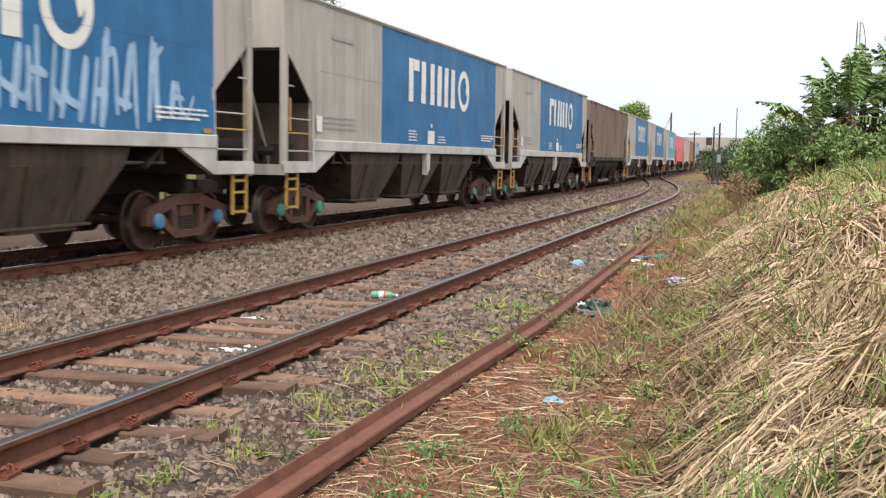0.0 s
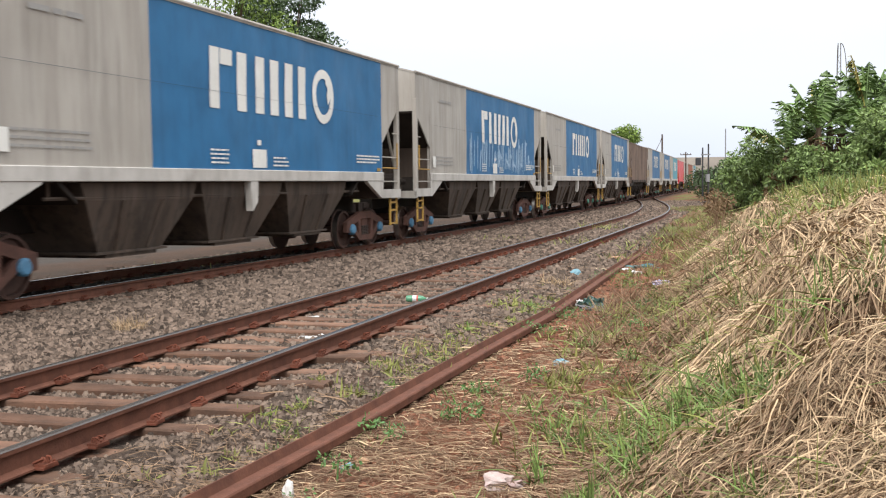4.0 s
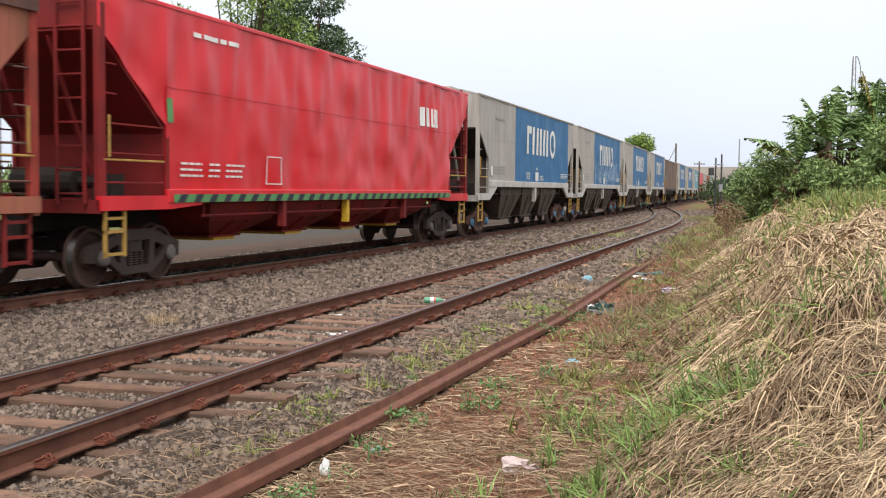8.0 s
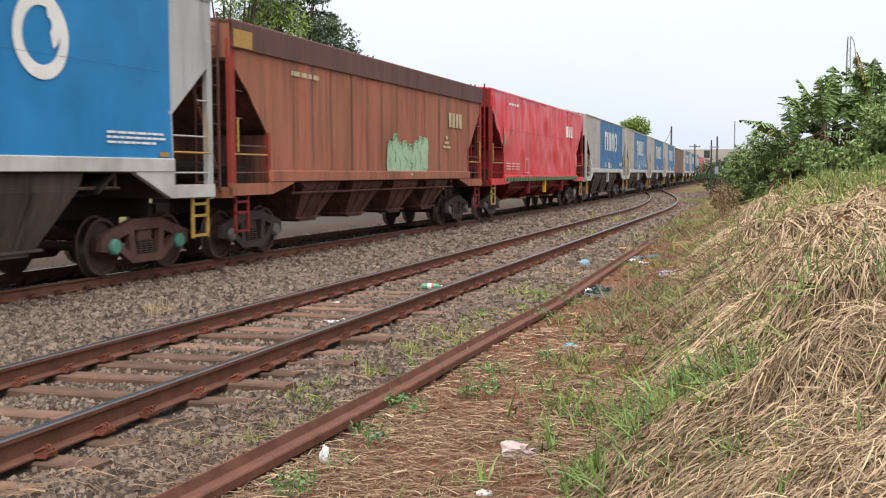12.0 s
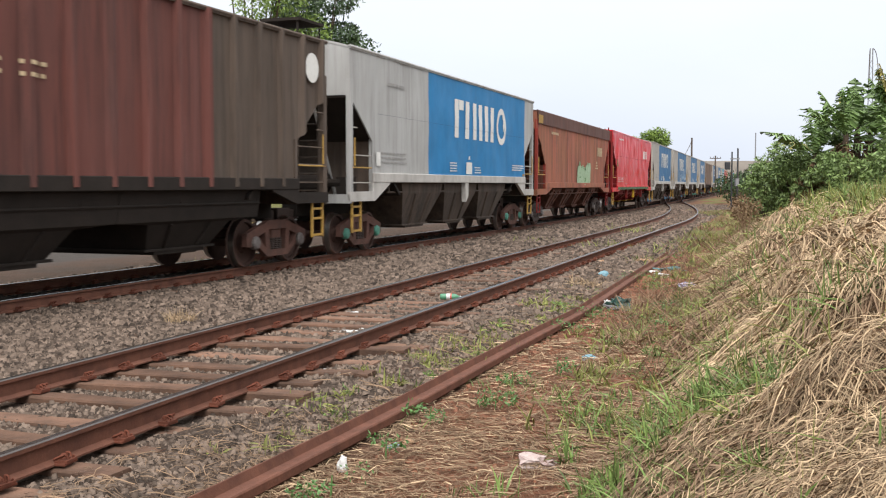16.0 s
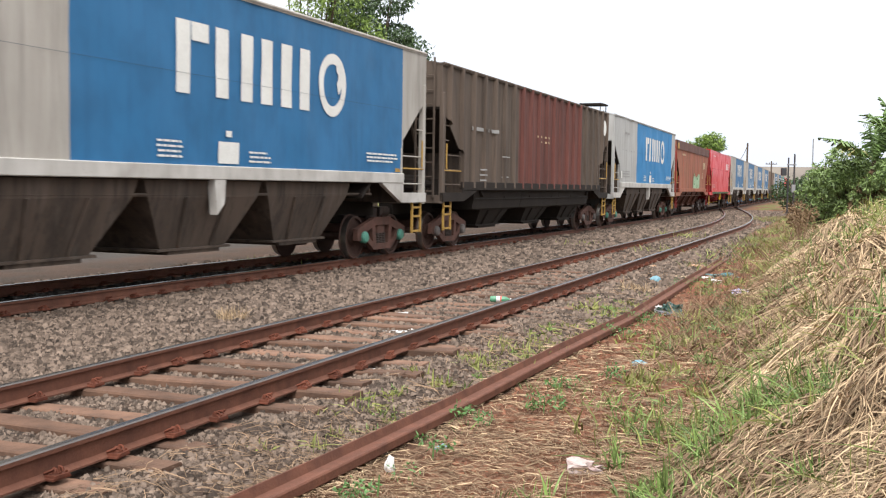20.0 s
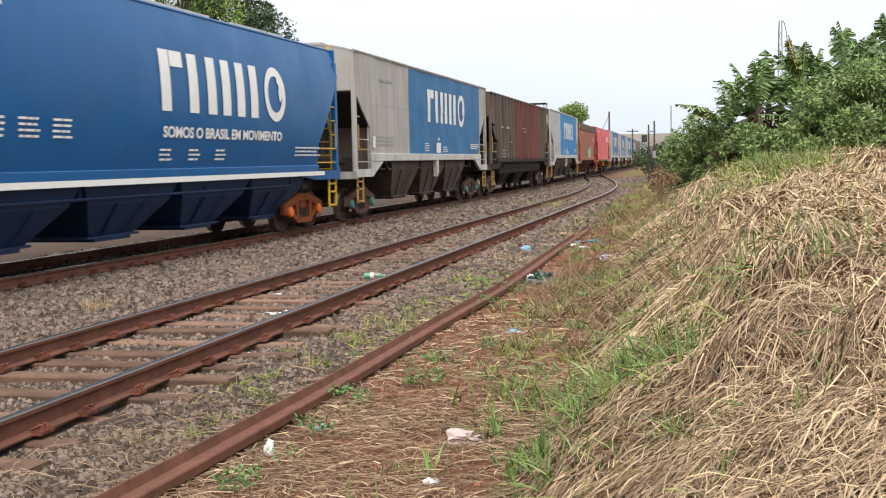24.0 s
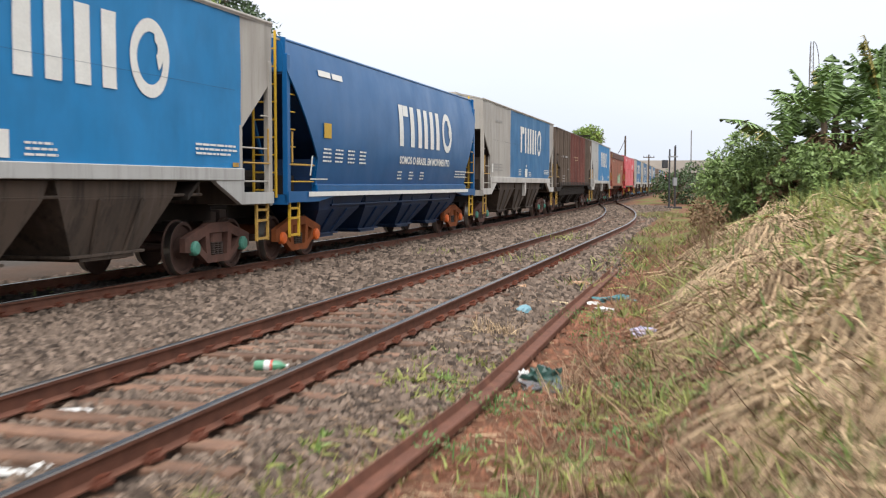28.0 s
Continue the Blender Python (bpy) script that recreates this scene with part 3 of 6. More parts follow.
def ring_mark(w, name, y, z, r0, r1, material, out, label="", sy=1.0, a0=0.0, a1=6.2832, lift=0.014):
    bm = bmesh.new()
    m = 36
    vs = []
    for i in range(m + 1):
        a = a0 + (a1 - a0) * i / m
        vs.append([bm.verts.new((out(y + sy * r * math.cos(a), z + r * math.sin(a)) + lift, y + sy * r * math.cos(a), z + r * math.sin(a))) for r in (r0 + 0.001, r1)])
    for a, b in zip(vs, vs[1:]):
        bm.faces.new((a[0], b[0], b[1], a[1]))
    return part(name, bm, material, w, label)


def stroke(w, name, pts, width, material, out, label="", lift=0.02):
    """A sprayed stroke along (y, z) points, with round ends."""
    bm = bmesh.new()
    line = []
    for (ya, za), (yb, zb) in zip(pts, pts[1:]):
        line += [(ya + (yb - ya) * k / 5, za + (zb - za) * k / 5) for k in range(5)]
    line.append(pts[-1])
    rows = []
    m = len(line)
    for k, (y, z) in enumerate(line):
        a, b = line[max(k - 1, 0)], line[min(k + 1, m - 1)]
        d = Vector((b[0] - a[0], b[1] - a[1])).normalized()
        e = min(k, m - 1 - k)
        r = width * 0.5 * (0.55, 0.85, 1.0)[min(e, 2)]
        rows.append([bm.verts.new((out(y + u * d.y * r, z - u * d.x * r) + lift, y + u * d.y * r, z - u * d.x * r)) for u in (1, -1)])
    for a, b in zip(rows, rows[1:]):
        bm.faces.new((a[0], a[1], b[1], b[0]))
    bmesh.ops.recalc_face_normals(bm, faces=bm.faces)
    return part(name, bm, material, w, label)


def big_logo(w, out, y, z, s, mat):
    """The painted emblem as plain shapes: upright white bars and a ring."""
    H = 1.10 * s
    for y0, y1, z0, z1 in ((0.0, 0.35, 0.0, 1.0), (0.38, 0.84, 0.74, 1.0), (1.03, 1.39, 0.0, 1.0), (1.77, 2.13, 0.0, 1.0), (2.40, 2.76, 0.0, 1.0), (3.05, 3.41, 0.0, 1.0), (3.70, 4.06, 0.0, 1.0)):
        mark(w, "emblem_bar", [(y + y0 * s, y + y1 * s, z + z0 * H, z + z1 * H)], mat, out)
    ring_mark(w, "emblem_ring", y + 4.98 * s, z + 0.5 * H, 0.40 * s, 0.60 * s, mat, out, "plain white painted ring", 0.94)
    ring_mark(w, "emblem_swirl", y + 5.12 * s, z + 0.64 * H, 0.10 * s, 0.34 * s, mat, out, "", 0.75, -1.2, 1.7, 0.018)


def text_lines(w, out, y, z, width, rows, mat, pitch=0.085, bar=0.045, seed=1, lift=0.02):
    """Lines of small unreadable lettering as bars."""
    rnd = random.Random(seed)
    shapes = []
    for i in range(rows):
        u, end = y + rnd.uniform(0, 0.06) * width, y + width * rnd.uniform(0.8, 1.0)
        while u < end:
            word = min(rnd.uniform(1.2, 3.6) * bar * 1.6, end - u)
            shapes.append((u, u + word, z - i * pitch - bar * 0.8, z - i * pitch))
            u += word + bar * 0.6
    return mark(w, "small_lettering", shapes, mat, out, lift=lift)


# ------------------------------------------------------------------ plan of the tracks
D = Vector((0.35656, 0.93427))      # heading of the main track where the camera stands
N = Vector((0.93427, -0.35656))     # to its right
FOOT = Vector((-9.751, 3.721))      # near rail of the main track, abreast of the camera
BEND, BEND_END, RADIUS, GAUGE = 9.24, 80.0, 1529.5, 1.67
SD = Vector((0.33455, 0.94238))     # heading of the siding
SN = Vector((0.94238, -0.33455))
S_FOOT = Vector((-4.664, 0.0)) - SD * (Vector((-4.664, 0.0)) @ SD)   # its near rail


def main_at(s, o):
    """A place at s metres along the main track, o metres right of its near rail, and the heading there."""
    e = (min(max(s, BEND), BEND_END) - BEND) / RADIUS
    q = FOOT + D * (min(s, BEND) + RADIUS * math.sin(e)) - N * (RADIUS * (1 - math.cos(e)))
    right = N * math.cos(e) + D * math.sin(e)
    q = q + (D * math.cos(e) - N * math.sin(e)) * max(s - BEND_END, 0.0) + right * o
    return q.x, q.y, math.degrees(e) - math.degrees(math.atan2(D.x, D.y))


def siding_at(u, o):
    """A place u metres along the siding, o metres right of its near rail: straight, then swinging over to the main track."""
    q = S_FOOT + SD * u + SN * o
    k = min(max((u - 46.0) / 76.0, 0.0), 1.0)
    k = k * k * (3 - 2 * k)
    if k > 0:
        s = (q - FOOT) @ D
        mx, my, _ = main_at(s, o)
        q = q * (1 - k) + Vector((mx, my)) * k
    return q.x, q.y


def lateral(x, y):
    """Metres along the main track and to the right of its near rail."""
    px, py = x - FOOT.x, y - FOOT.y
    s = px * D.x + py * D.y
    return s, px * N.x + py * N.y + (np.clip(s, BEND, BEND_END) - BEND) ** 2 / (2 * RADIUS) + np.maximum(s - BEND_END, 0) * (BEND_END - BEND) / RADIUS


def smooth(a, b, v):
    t = np.clip((v - a) / (b - a), 0, 1)
    return t * t * (3 - 2 * t)


def wobble(x, y, k):
    """A cheap smooth unevenness, between -1 and 1."""
    return (np.sin(x * 1.7 * k + 1.3) * np.cos(y * 1.3 * k + 0.7) + np.sin(x * 0.83 * k - y * 1.1 * k + 2.1) + np.cos((x + y) * 2.3 * k) * 0.6) / 2.6


def bank_side(x, y):
    return (x - (-0.75 + 0.31 * y)) * 0.955


def heap_list():
    """Heaps of cut grass along the bank: x, y, radius, height."""
    rnd = random.Random(31)
    out = []
    for i in range(190):
        y = 4.6 * math.exp(rnd.uniform(0, math.log(28.0 / 4.6)))
        t = rnd.uniform(1.25, 6.0)
        out.append((-0.75 + 0.31 * y + t / 0.955, y, rnd.uniform(0.30, 0.62) * (0.8 + y / 40), rnd.uniform(0.14, 0.38)))
    return np.array(out)


HEAPS = heap_list()


def heaps(x, y):
    out = np.zeros(np.shape(x))
    for hx, hy, r, hh in HEAPS:
        d = ((x - hx) ** 2 + (y - hy) ** 2) / (r * r)
        out = np.maximum(out, hh * np.clip(1 - d, 0, 1))
    return out


def ground_z(x, y):
    x, y = np.asarray(x, float), np.asarray(y, float)
    s, q = lateral(x, y)
    qs = (x - S_FOOT.x) * SN.x + (y - S_FOOT.y) * SN.y
    z = np.full(x.shape, -0.20)
    z = z - 0.09 * smooth(0.3, 1.3, qs)
    z = z - 0.03 * smooth(-2.2, -1.8, qs) * smooth(0.5, 0.1, qs)
    z = z - 0.05 * smooth(-1.9, -4.5, q)
    t = bank_side(x, y) + 0.18 * wobble(x, y, 1.1)
    keep = 1 - smooth(30.0, 52.0, y)
    up = np.where(t > 0, 1.70 * (1 - np.exp(-np.maximum(t, 0) * 0.46)), 0.0) + 0.03 * np.maximum(t - 4, 0)
    lumps = (0.10 * wobble(x, y, 1.4) + 0.05 * wobble(y, x, 3.3)) * smooth(0.0, 1.2, t)
    z = z + (up + lumps) * keep
    z = z + heaps(x, y)
    z = z + 0.012 * wobble(x, y, 2.7) + 0.010 * wobble(y, x, 6.1)
    z = z + 0.9 * smooth(-16.0, -24.0, q) * smooth(-30, 10, s)
    return z


# ------------------------------------------------------------------ ground
def ground_material():
    m, n, l, b = nodes_of("ground_soil")
    co = n.new("ShaderNodeTexCoord").outputs["Object"]
    at = n.new("ShaderNodeAttribute")
    at.attribute_name = "cover"
    sep = n.new("ShaderNodeSeparateColor")
    l.new(at.outputs["Color"], sep.inputs[0])
    big = noise_of(n, l, co, 0.9, 6.0)
    fine = noise_of(n, l, co, 28.0, 6.0, rough=0.75)
    mid = noise_of(n, l, co, 5.0, 5.0)
    soil = mixed(n, l, ramp(n, l, mid, [(0.35, (0, 0, 0)), (0.65, (1, 1, 1))]), (0.26, 0.108, 0.062), (0.16, 0.092, 0.058))
    soil = mixed(n, l, ramp(n, l, fine, [(0.4, (0.5,) * 3), (0.7, (0, 0, 0))]), soil, (0.075, 0.042, 0.03))
    grav = mixed(n, l, ramp(n, l, fine, [(0.35, (0, 0, 0)), (0.68, (1, 1, 1))]), (0.030, 0.024, 0.020), (0.115, 0.090, 0.073))
    grav = mixed(n, l, ramp(n, l, big, [(0.35, (0, 0, 0)), (0.7, (0.6,) * 3)]), grav, (0.12, 0.068, 0.046))
    tar = mixed(n, l, ramp(n, l, mid, [(0.3, (0, 0, 0)), (0.7, (1, 1, 1))]), (0.060, 0.052, 0.046), (0.085, 0.074, 0.066))
    # ground under the straw, its brown darkened for shade between the stalks
    dry = mixed(n, l, ramp(n, l, mid, [(0.35, (0, 0, 0)), (0.65, (1, 1, 1))]), (0.17, 0.112, 0.064), (0.075, 0.052, 0.032))
    grass = mixed(n, l, ramp(n, l, mid, [(0.3, (0, 0, 0)), (0.7, (1, 1, 1))]), (0.075, 0.12, 0.03), (0.16, 0.15, 0.06))
    c = mixed(n, l, sep.outputs[0], soil, grav)
    c = mixed(n, l, sep.outputs[1], c, dry)
    c = mixed(n, l, sep.outputs[2], c, tar)
    c = mixed(n, l, at.outputs["Alpha"], c, grass)
    # oil stains and the train's shade, both painted into the ground as near-black
    oil_shade = n.new("ShaderNodeAttribute")
    oil_shade.attribute_name = "oil_shade"
    c = mixed(n, l, oil_shade.outputs["Fac"], c, (0.020, 0.016, 0.014))
    l.new(c, b.inputs["Base Color"])
    b.inputs["Roughness"].default_value = 1.0
    b.inputs["Specular IOR Level"].default_value = 0.08
    bumped(n, l, b, fine, 0.9, 0.04)
    return m


def build_ground():
    def steps(near, far, first, grow):
        v, d, out = 0.0, first, [0.0]
        while v < far:
            v += d
            if v > near:
                d *= grow
            out.append(v)
        return np.array(out)
    up = steps(26, 900, 0.16, 1.09)
    us = np.concatenate([-steps(4, 300, 0.25, 1.25)[::-1][:-1], up])
    right = steps(7, 700, 0.13, 1.10)
    left = steps(16, 700, 0.16, 1.10)
    vs = np.concatenate([-left[::-1][:-1], right])
    U, V = np.meshgrid(us, vs, indexing="ij")
    X = D.x * U + N.x * V - 1.0
    Y = D.y * U + N.y * V
    Z = ground_z(X, Y)
    s, q = lateral(X, Y)
    qs = (X - S_FOOT.x) * SN.x + (Y - S_FOOT.y) * SN.y
    t = bank_side(X, Y)
    uneven = wobble(X, Y, 0.9) * 0.5 + wobble(Y, X, 3.1) * 0.35
    cover = np.zeros(X.shape + (4,))
    cover[..., 0] = smooth(1.9, 1.0, qs + uneven * 0.5) * smooth(-7.5, -5.5, q) * (1 - smooth(34, 52, s) * smooth(0.4, 1.6, q + uneven) * 0.8)
    keep = 1 - smooth(30.0, 52.0, Y)
    cover[..., 1] = smooth(-0.6, 0.5, t + uneven * 0.6) * keep * 0.85
    cover[..., 2] = smooth(-5.5, -6.5, q + 0.2 * uneven) * smooth(-14.0, -13.0, q + 0.3 * uneven)
    patchy = smooth(-0.1, 0.5, uneven + 0.5 * wobble(X, Y, 0.35))
    cover[..., 3] = np.maximum(smooth(28, 50, np.hypot(X, Y)) * smooth(1.2, 2.6, q + uneven) * smooth(-0.5, 0.6, qs + 0.12 * np.maximum(s - 50, 0)) * patchy, smooth(-13.5, -15.5, q + uneven) * 0.8)
    a, b = X.shape
    co = np.stack([X, Y, Z], -1).reshape(-1, 3)
    idx = np.arange(a * b).reshape(a, b)
    faces = np.stack([idx[:-1, :-1], idx[1:, :-1], idx[1:, 1:], idx[:-1, 1:]], -1).reshape(-1, 4)
    me = bpy.data.meshes.new("ground")
    quads(me, co, faces)
    col = me.color_attributes.new("cover", 'FLOAT_COLOR', 'POINT')
    col.data.foreach_set("color", cover.reshape(-1).astype(np.float32))
    # painted dark between the main rails: oil, and shade under the wagons
    oil_shade = me.attributes.new("oil_shade", 'FLOAT', 'POINT')
    oil_shade.data.foreach_set("value", (smooth(-1.95, -1.55, q + 0.1 * uneven) * smooth(0.05, -0.15, q)).reshape(-1).astype(np.float32))
    me.materials.append(ground_material())
    me.shade_smooth()
    return tagged(new("ground", me), "red soil with grey gravel, dry grass and a low bank", "ground", kind="structure")


def quads(me, co, faces):
    k = faces.shape[1]
    me.vertices.add(len(co))
    me.vertices.foreach_set("co", np.ascontiguousarray(co, np.float32).ravel())
    me.loops.add(faces.size)
    me.loops.foreach_set("vertex_index", np.ascontiguousarray(faces, np.int32).ravel())
    me.polygons.add(len(faces))
    me.polygons.foreach_set("loop_start", np.arange(0, faces.size, k, dtype=np.int32))
    me.update(calc_edges=True)
    me.validate()


ground = build_ground()


# ------------------------------------------------------------------ tracks
M_RAIL = surface("rusty_rail_steel", (0.156, 0.067, 0.044), (0.070, 0.032, 0.023), 0.8, 0.1, 5.0, 50, 0.25, 0.75)
M_RAILHEAD = surface("worn_rail_head", (0.125, 0.112, 0.105), (0.06, 0.045, 0.038), 0.26, 0.7, 3.0, 60, 0.08, 0.6)
M_SLEEPER = surface("weathered_sleeper_wood", (0.215, 0.122, 0.082), (0.085, 0.054, 0.040), 0.9, 0, 3.0, 30, 0.5, 0.9, per_object=0.45)
M_CLIP = surface("rusty_clip", (0.17, 0.055, 0.033), (0.07, 0.035, 0.025), 0.85, 0.1, 12.0, 60, 0.3, 0.6, per_object=0.3)

RAIL = [(-0.07, -0.170), (-0.07, -0.158), (-0.012, -0.140), (-0.010, -0.045), (-0.036, -0.034), (-0.036, -0.008), (-0.026, 0.0), (0.026, 0.0), (0.036, -0.008), (0.036, -0.034), (0.010, -0.045), (0.012, -0.140), (0.07, -0.158), (0.07, -0.170)]


def rail(name, line, parent, z0=0.0, outline=RAIL, head=M_RAILHEAD, label=""):
    """A rail swept along (x, y) points."""
    k = len(outline)
    co, fa = [], []
    for i, (x, y) in enumerate(line):
        a, b = line[max(i - 1, 0)], line[min(i + 1, len(line) - 1)]
        t = Vector((b[0] - a[0], b[1] - a[1])).normalized()
        r = Vector((t.y, -t.x))
        co += [(x + r.x * u, y + r.y * u, z0 + v) for u, v in outline]
    for i in range(len(line) - 1):
        for j in range(k):
            q = (j + 1) % k
            fa.append((i * k + j, i * k + q, (i + 1) * k + q, (i + 1) * k + j))
    fa += [tuple(range(k)), tuple(reversed(range((len(line) - 1) * k, len(line) * k)))]
    ob = link_mesh(name, co, fa, M_RAIL, parent, label)
    ob.data.materials.append(head)
    for p in ob.data.polygons:
        if p.normal.z > 0.6 and max(ob.data.vertices[v].co.z for v in p.vertices) > z0 - 0.012:
            p.material_index = 1
    return ob


def sleeper_meshes(length, width, depth, count, seed):
    rnd = random.Random(seed)
    out = []
    for i in range(count):
        bm = bmesh.new()
        nx = 6
        rows = []
        for k in range(nx + 1):
            u = -length / 2 + length * k / nx
            j = [rnd.uniform(-0.012, 0.012) for _ in range(4)]
            rows.append([bm.verts.new((u, -width / 2 + j[0], -depth)), bm.verts.new((u, -width / 2 + j[0], -0.012)), bm.verts.new((u, -width / 2 + 0.015 + j[0], j[2] * 0.5)),
                         bm.verts.new((u, width / 2 - 0.015 + j[1], j[3] * 0.5)), bm.verts.new((u, width / 2 + j[1], -0.012)), bm.verts.new((u, width / 2 + j[1], -depth))])
        for a, b in zip(rows, rows[1:]):
            for q in range(5):
                bm.faces.new((a[q], a[q + 1], b[q + 1], b[q]))
        bm.faces.new(rows[0])
        bm.faces.new(rows[-1][::-1])
        bmesh.ops.recalc_face_normals(bm, faces=bm.faces)
        me = bpy.data.meshes.new("sleeper")
        bm.to_mesh(me)
        bm.free()
        me.materials.append(M_SLEEPER)
        out.append(me)
    return out


def clip_mesh():
    bm = bmesh.new()
    block(bm, -0.13, 0.13, -0.075, 0.075, -0.168, -0.155)
    for s in (1, -1):
        block(bm, s * 0.050, s * 0.135, -0.06, 0.06, -0.156, -0.138)
        for y0 in (-0.03, 0.02):
            ring = [(s * (0.095 + 0.026 * math.cos(6.2832 * k / 8)), y0 + 0.03 * k / 8, -0.125 + 0.024 * math.sin(6.2832 * k / 8)) for k in range(9)]
            for q, r in zip(ring, ring[1:]):
                rod(bm, q, r, 0.007, 4)
        rod(bm, (s * 0.04, -0.05, -0.135), (s * 0.12, -0.05, -0.10), 0.010, 4)
        rod(bm, (s * 0.085, 0.03, -0.15), (s * 0.085, 0.03, -0.10), 0.012, 5)
    bmesh.ops.recalc_face_normals(bm, faces=bm.faces)
    me = bpy.data.meshes.new("rail_clip")
    bm.to_mesh(me)
    bm.free()
    me.materials.append(M_CLIP)
    return me


CLIP = clip_mesh()


SLEEPERS = []


def build_tracks():
    rnd = random.Random(5)
    for which in ("main", "siding"):
        track = new("main_track" if which == "main" else "siding_track")
        tagged(track, "rusty steel rails on old wooden sleepers in gravel", "railway track", kind="structure")
        us = list(np.arange(-14, 30, 1.0)) + list(np.arange(30, 90, 0.75)) + list(np.arange(90, 330, 5.0))
        if which == "siding":
            us = [u for u in us if u < 123]
            f = siding_at
        else:
            def f(u, o):
                return main_at(u, o)[:2]
        for o in (0.0, -GAUGE):
            rail("rail", [f(u, o) for u in us], track)
        meshes = sleeper_meshes(2.75 if which == "siding" else 2.6, 0.23, 0.14, 5, 3)
        u = -8.0
        while u < 75:
            a, b = f(u, -GAUGE / 2), f(u + 0.5, -GAUGE / 2)
            turn = math.degrees(math.atan2(b[1] - a[1], b[0] - a[0])) - 90
            near = which == "siding" or u < 40
            if near:
                sl = new("sleeper", rnd.choice(meshes))
                sl.parent = track
                SLEEPERS.append((a[0], a[1], radians(turn)))
                sh = rnd.uniform(-0.18, 0.18) if which == "siding" else rnd.uniform(-0.1, 0.1)
                e = Vector((math.cos(radians(turn)), math.sin(radians(turn)))) * sh
                sl.matrix_basis = pose(a[0] + e.x, a[1] + e.y, (-0.168 - rnd.uniform(0, 0.050) if which == "siding" else -0.195), 0, rnd.uniform(-0.8, 0.8), turn + rnd.uniform(-3.5, 3.5))
                if u < 34:
                    for o in (0.0, -GAUGE):
                        p = f(u, o)
                        c = new("rail_clip", CLIP)
                        c.parent = track
                        c.matrix_basis = pose(p[0], p[1], 0, 0, 0, turn + rnd.choice((0, 180)) + rnd.uniform(-7, 7))
            u += 0.62 + rnd.uniform(-0.09, 0.09)
    # an old rail lying loose on the soil, tipped on its side
    lay = []
    for k in range(25):
        y = 3.6 + k * 1.0
        x = loose_x(y)
        lay.append((x, y))
    r = new("loose_rail")
    tagged(r, "rusty old rail lying on its side on the soil", "rail")
    for nm, sect in (("rail_foot", [RAIL[i] for i in (0, 1, 2, 11, 12, 13)]), ("rail_web", [RAIL[i] for i in (2, 3, 10, 11)]), ("rail_head", [RAIL[i] for i in (3, 4, 5, 6, 7, 8, 9, 10)])):
        rail(nm, lay, r, -0.225, [(v + 0.09, u) for u, v in sect], M_RAIL)


LOOSE = ([2.5, 4.25, 5.98, 6.37, 6.96, 7.76, 8.79, 10.28, 12.31, 14.88, 21.22, 23.27, 30.0, 90.0], [-2.55, -1.84, -1.14, -0.98, -0.74, -0.42, -0.01, 0.54, 1.31, 2.32, 4.46, 5.17, 7.5, 28.0])


def loose_x(y):
    return float(np.interp(y, LOOSE[0], LOOSE[1]))


build_tracks()


# ------------------------------------------------------------------ the train
def rumo(seed, split=0.31, col=None, grey=None, **more):
    grey = grey or M_GREY
    st = dict(kind="flat", seed=seed, sill=1.69, top=4.62, z2=2.58, cut=1.28, panels=[(0.0, split, grey, "grey painted side"), (split, 0.922, col or M_BLUE, "blue painted side"), (0.922, 1.0, grey, "")],
              body=grey, end=grey, cap=M_CAP_GREEN, gap=1.3, sillm=M_SILL, silllabel="off-white side sill", rung=M_GREY, ladder=3, bulk=M_UNDER, slope=M_UNDER_DARK)
    st.update(more)
    return st


def rumo_marks(w, out, L, zs, scale=1.0, start=0.442):
    h = L / 2
    big_logo(w, out, -h + start * L, 2.93, scale, M_WHITE)
    text_lines(w, out, -h + 0.414 * L, 2.21, 0.68, 4, M_WHITE, 0.075, 0.04, 3)
    mark(w, "panel_seam", [(-h + 1.6, h - 1.6, 3.228, 3.233)], M_SEAM, out, "", 0.026)
    text_lines(w, out, -h + 0.558 * L, 2.11, 0.72, 3, M_WHITE, 0.075, 0.04, 4)
    text_lines(w, out, -h + 0.816 * L, 2.25, 1.6, 3, M_WHITE, 0.075, 0.045, 5)
    mark(w, "stencil_panel", [(-h + 0.507 * L, -h + 0.541 * L, 1.89, 2.24)], M_WHITE, out, "white stencilled panel", 0.022)
    mark(w, "stencil_mark", [(-h + 0.519 * L, -h + 0.528 * L, 2.32, 2.42)], M_WHITE, out, "", 0.022)
    text_lines(w, out, -h + 0.10 * L, 2.35, 1.9, 3, M_FADED, 0.11, 0.05, 6)
    text_lines(w, out, -h + 0.13 * L, 4.02, 1.5, 1, M_FADED, 0.1, 0.10, 7)
    mark(w, "white_label", [(-h + 1.46, -h + 1.72, 2.02, 2.34)], M_WHITE, out, "small white label", 0.03)
    mark(w, "yellow_label", [(h - 1.70, h - 1.45, 1.87, 1.95)], M_OCHRE, out, "", 0.024)


def slogan(w, out, text, y, z, size, mat):
    cu = bpy.data.curves.new("slogan", 'FONT')
    cu.body = text
    cu.size = size
    cu.offset = 0.009
    ob = new("slogan_text", cu)
    me = bpy.data.meshes.new_from_object(ob.evaluated_get(bpy.context.evaluated_depsgraph_get()))
    bpy.data.objects.remove(ob)
    wide = max(v.co.x for v in me.vertices)
    for v in me.vertices:
        yy, zz = y + v.co.x / wide * 5.2, z + v.co.y
        v.co = (out(yy, zz) + 0.02, yy, zz)
    me.materials.clear()
    me.materials.append(mat)
    s = new("slogan", me)
    s.parent = w
    s["label"] = "white painted slogan"
    return s


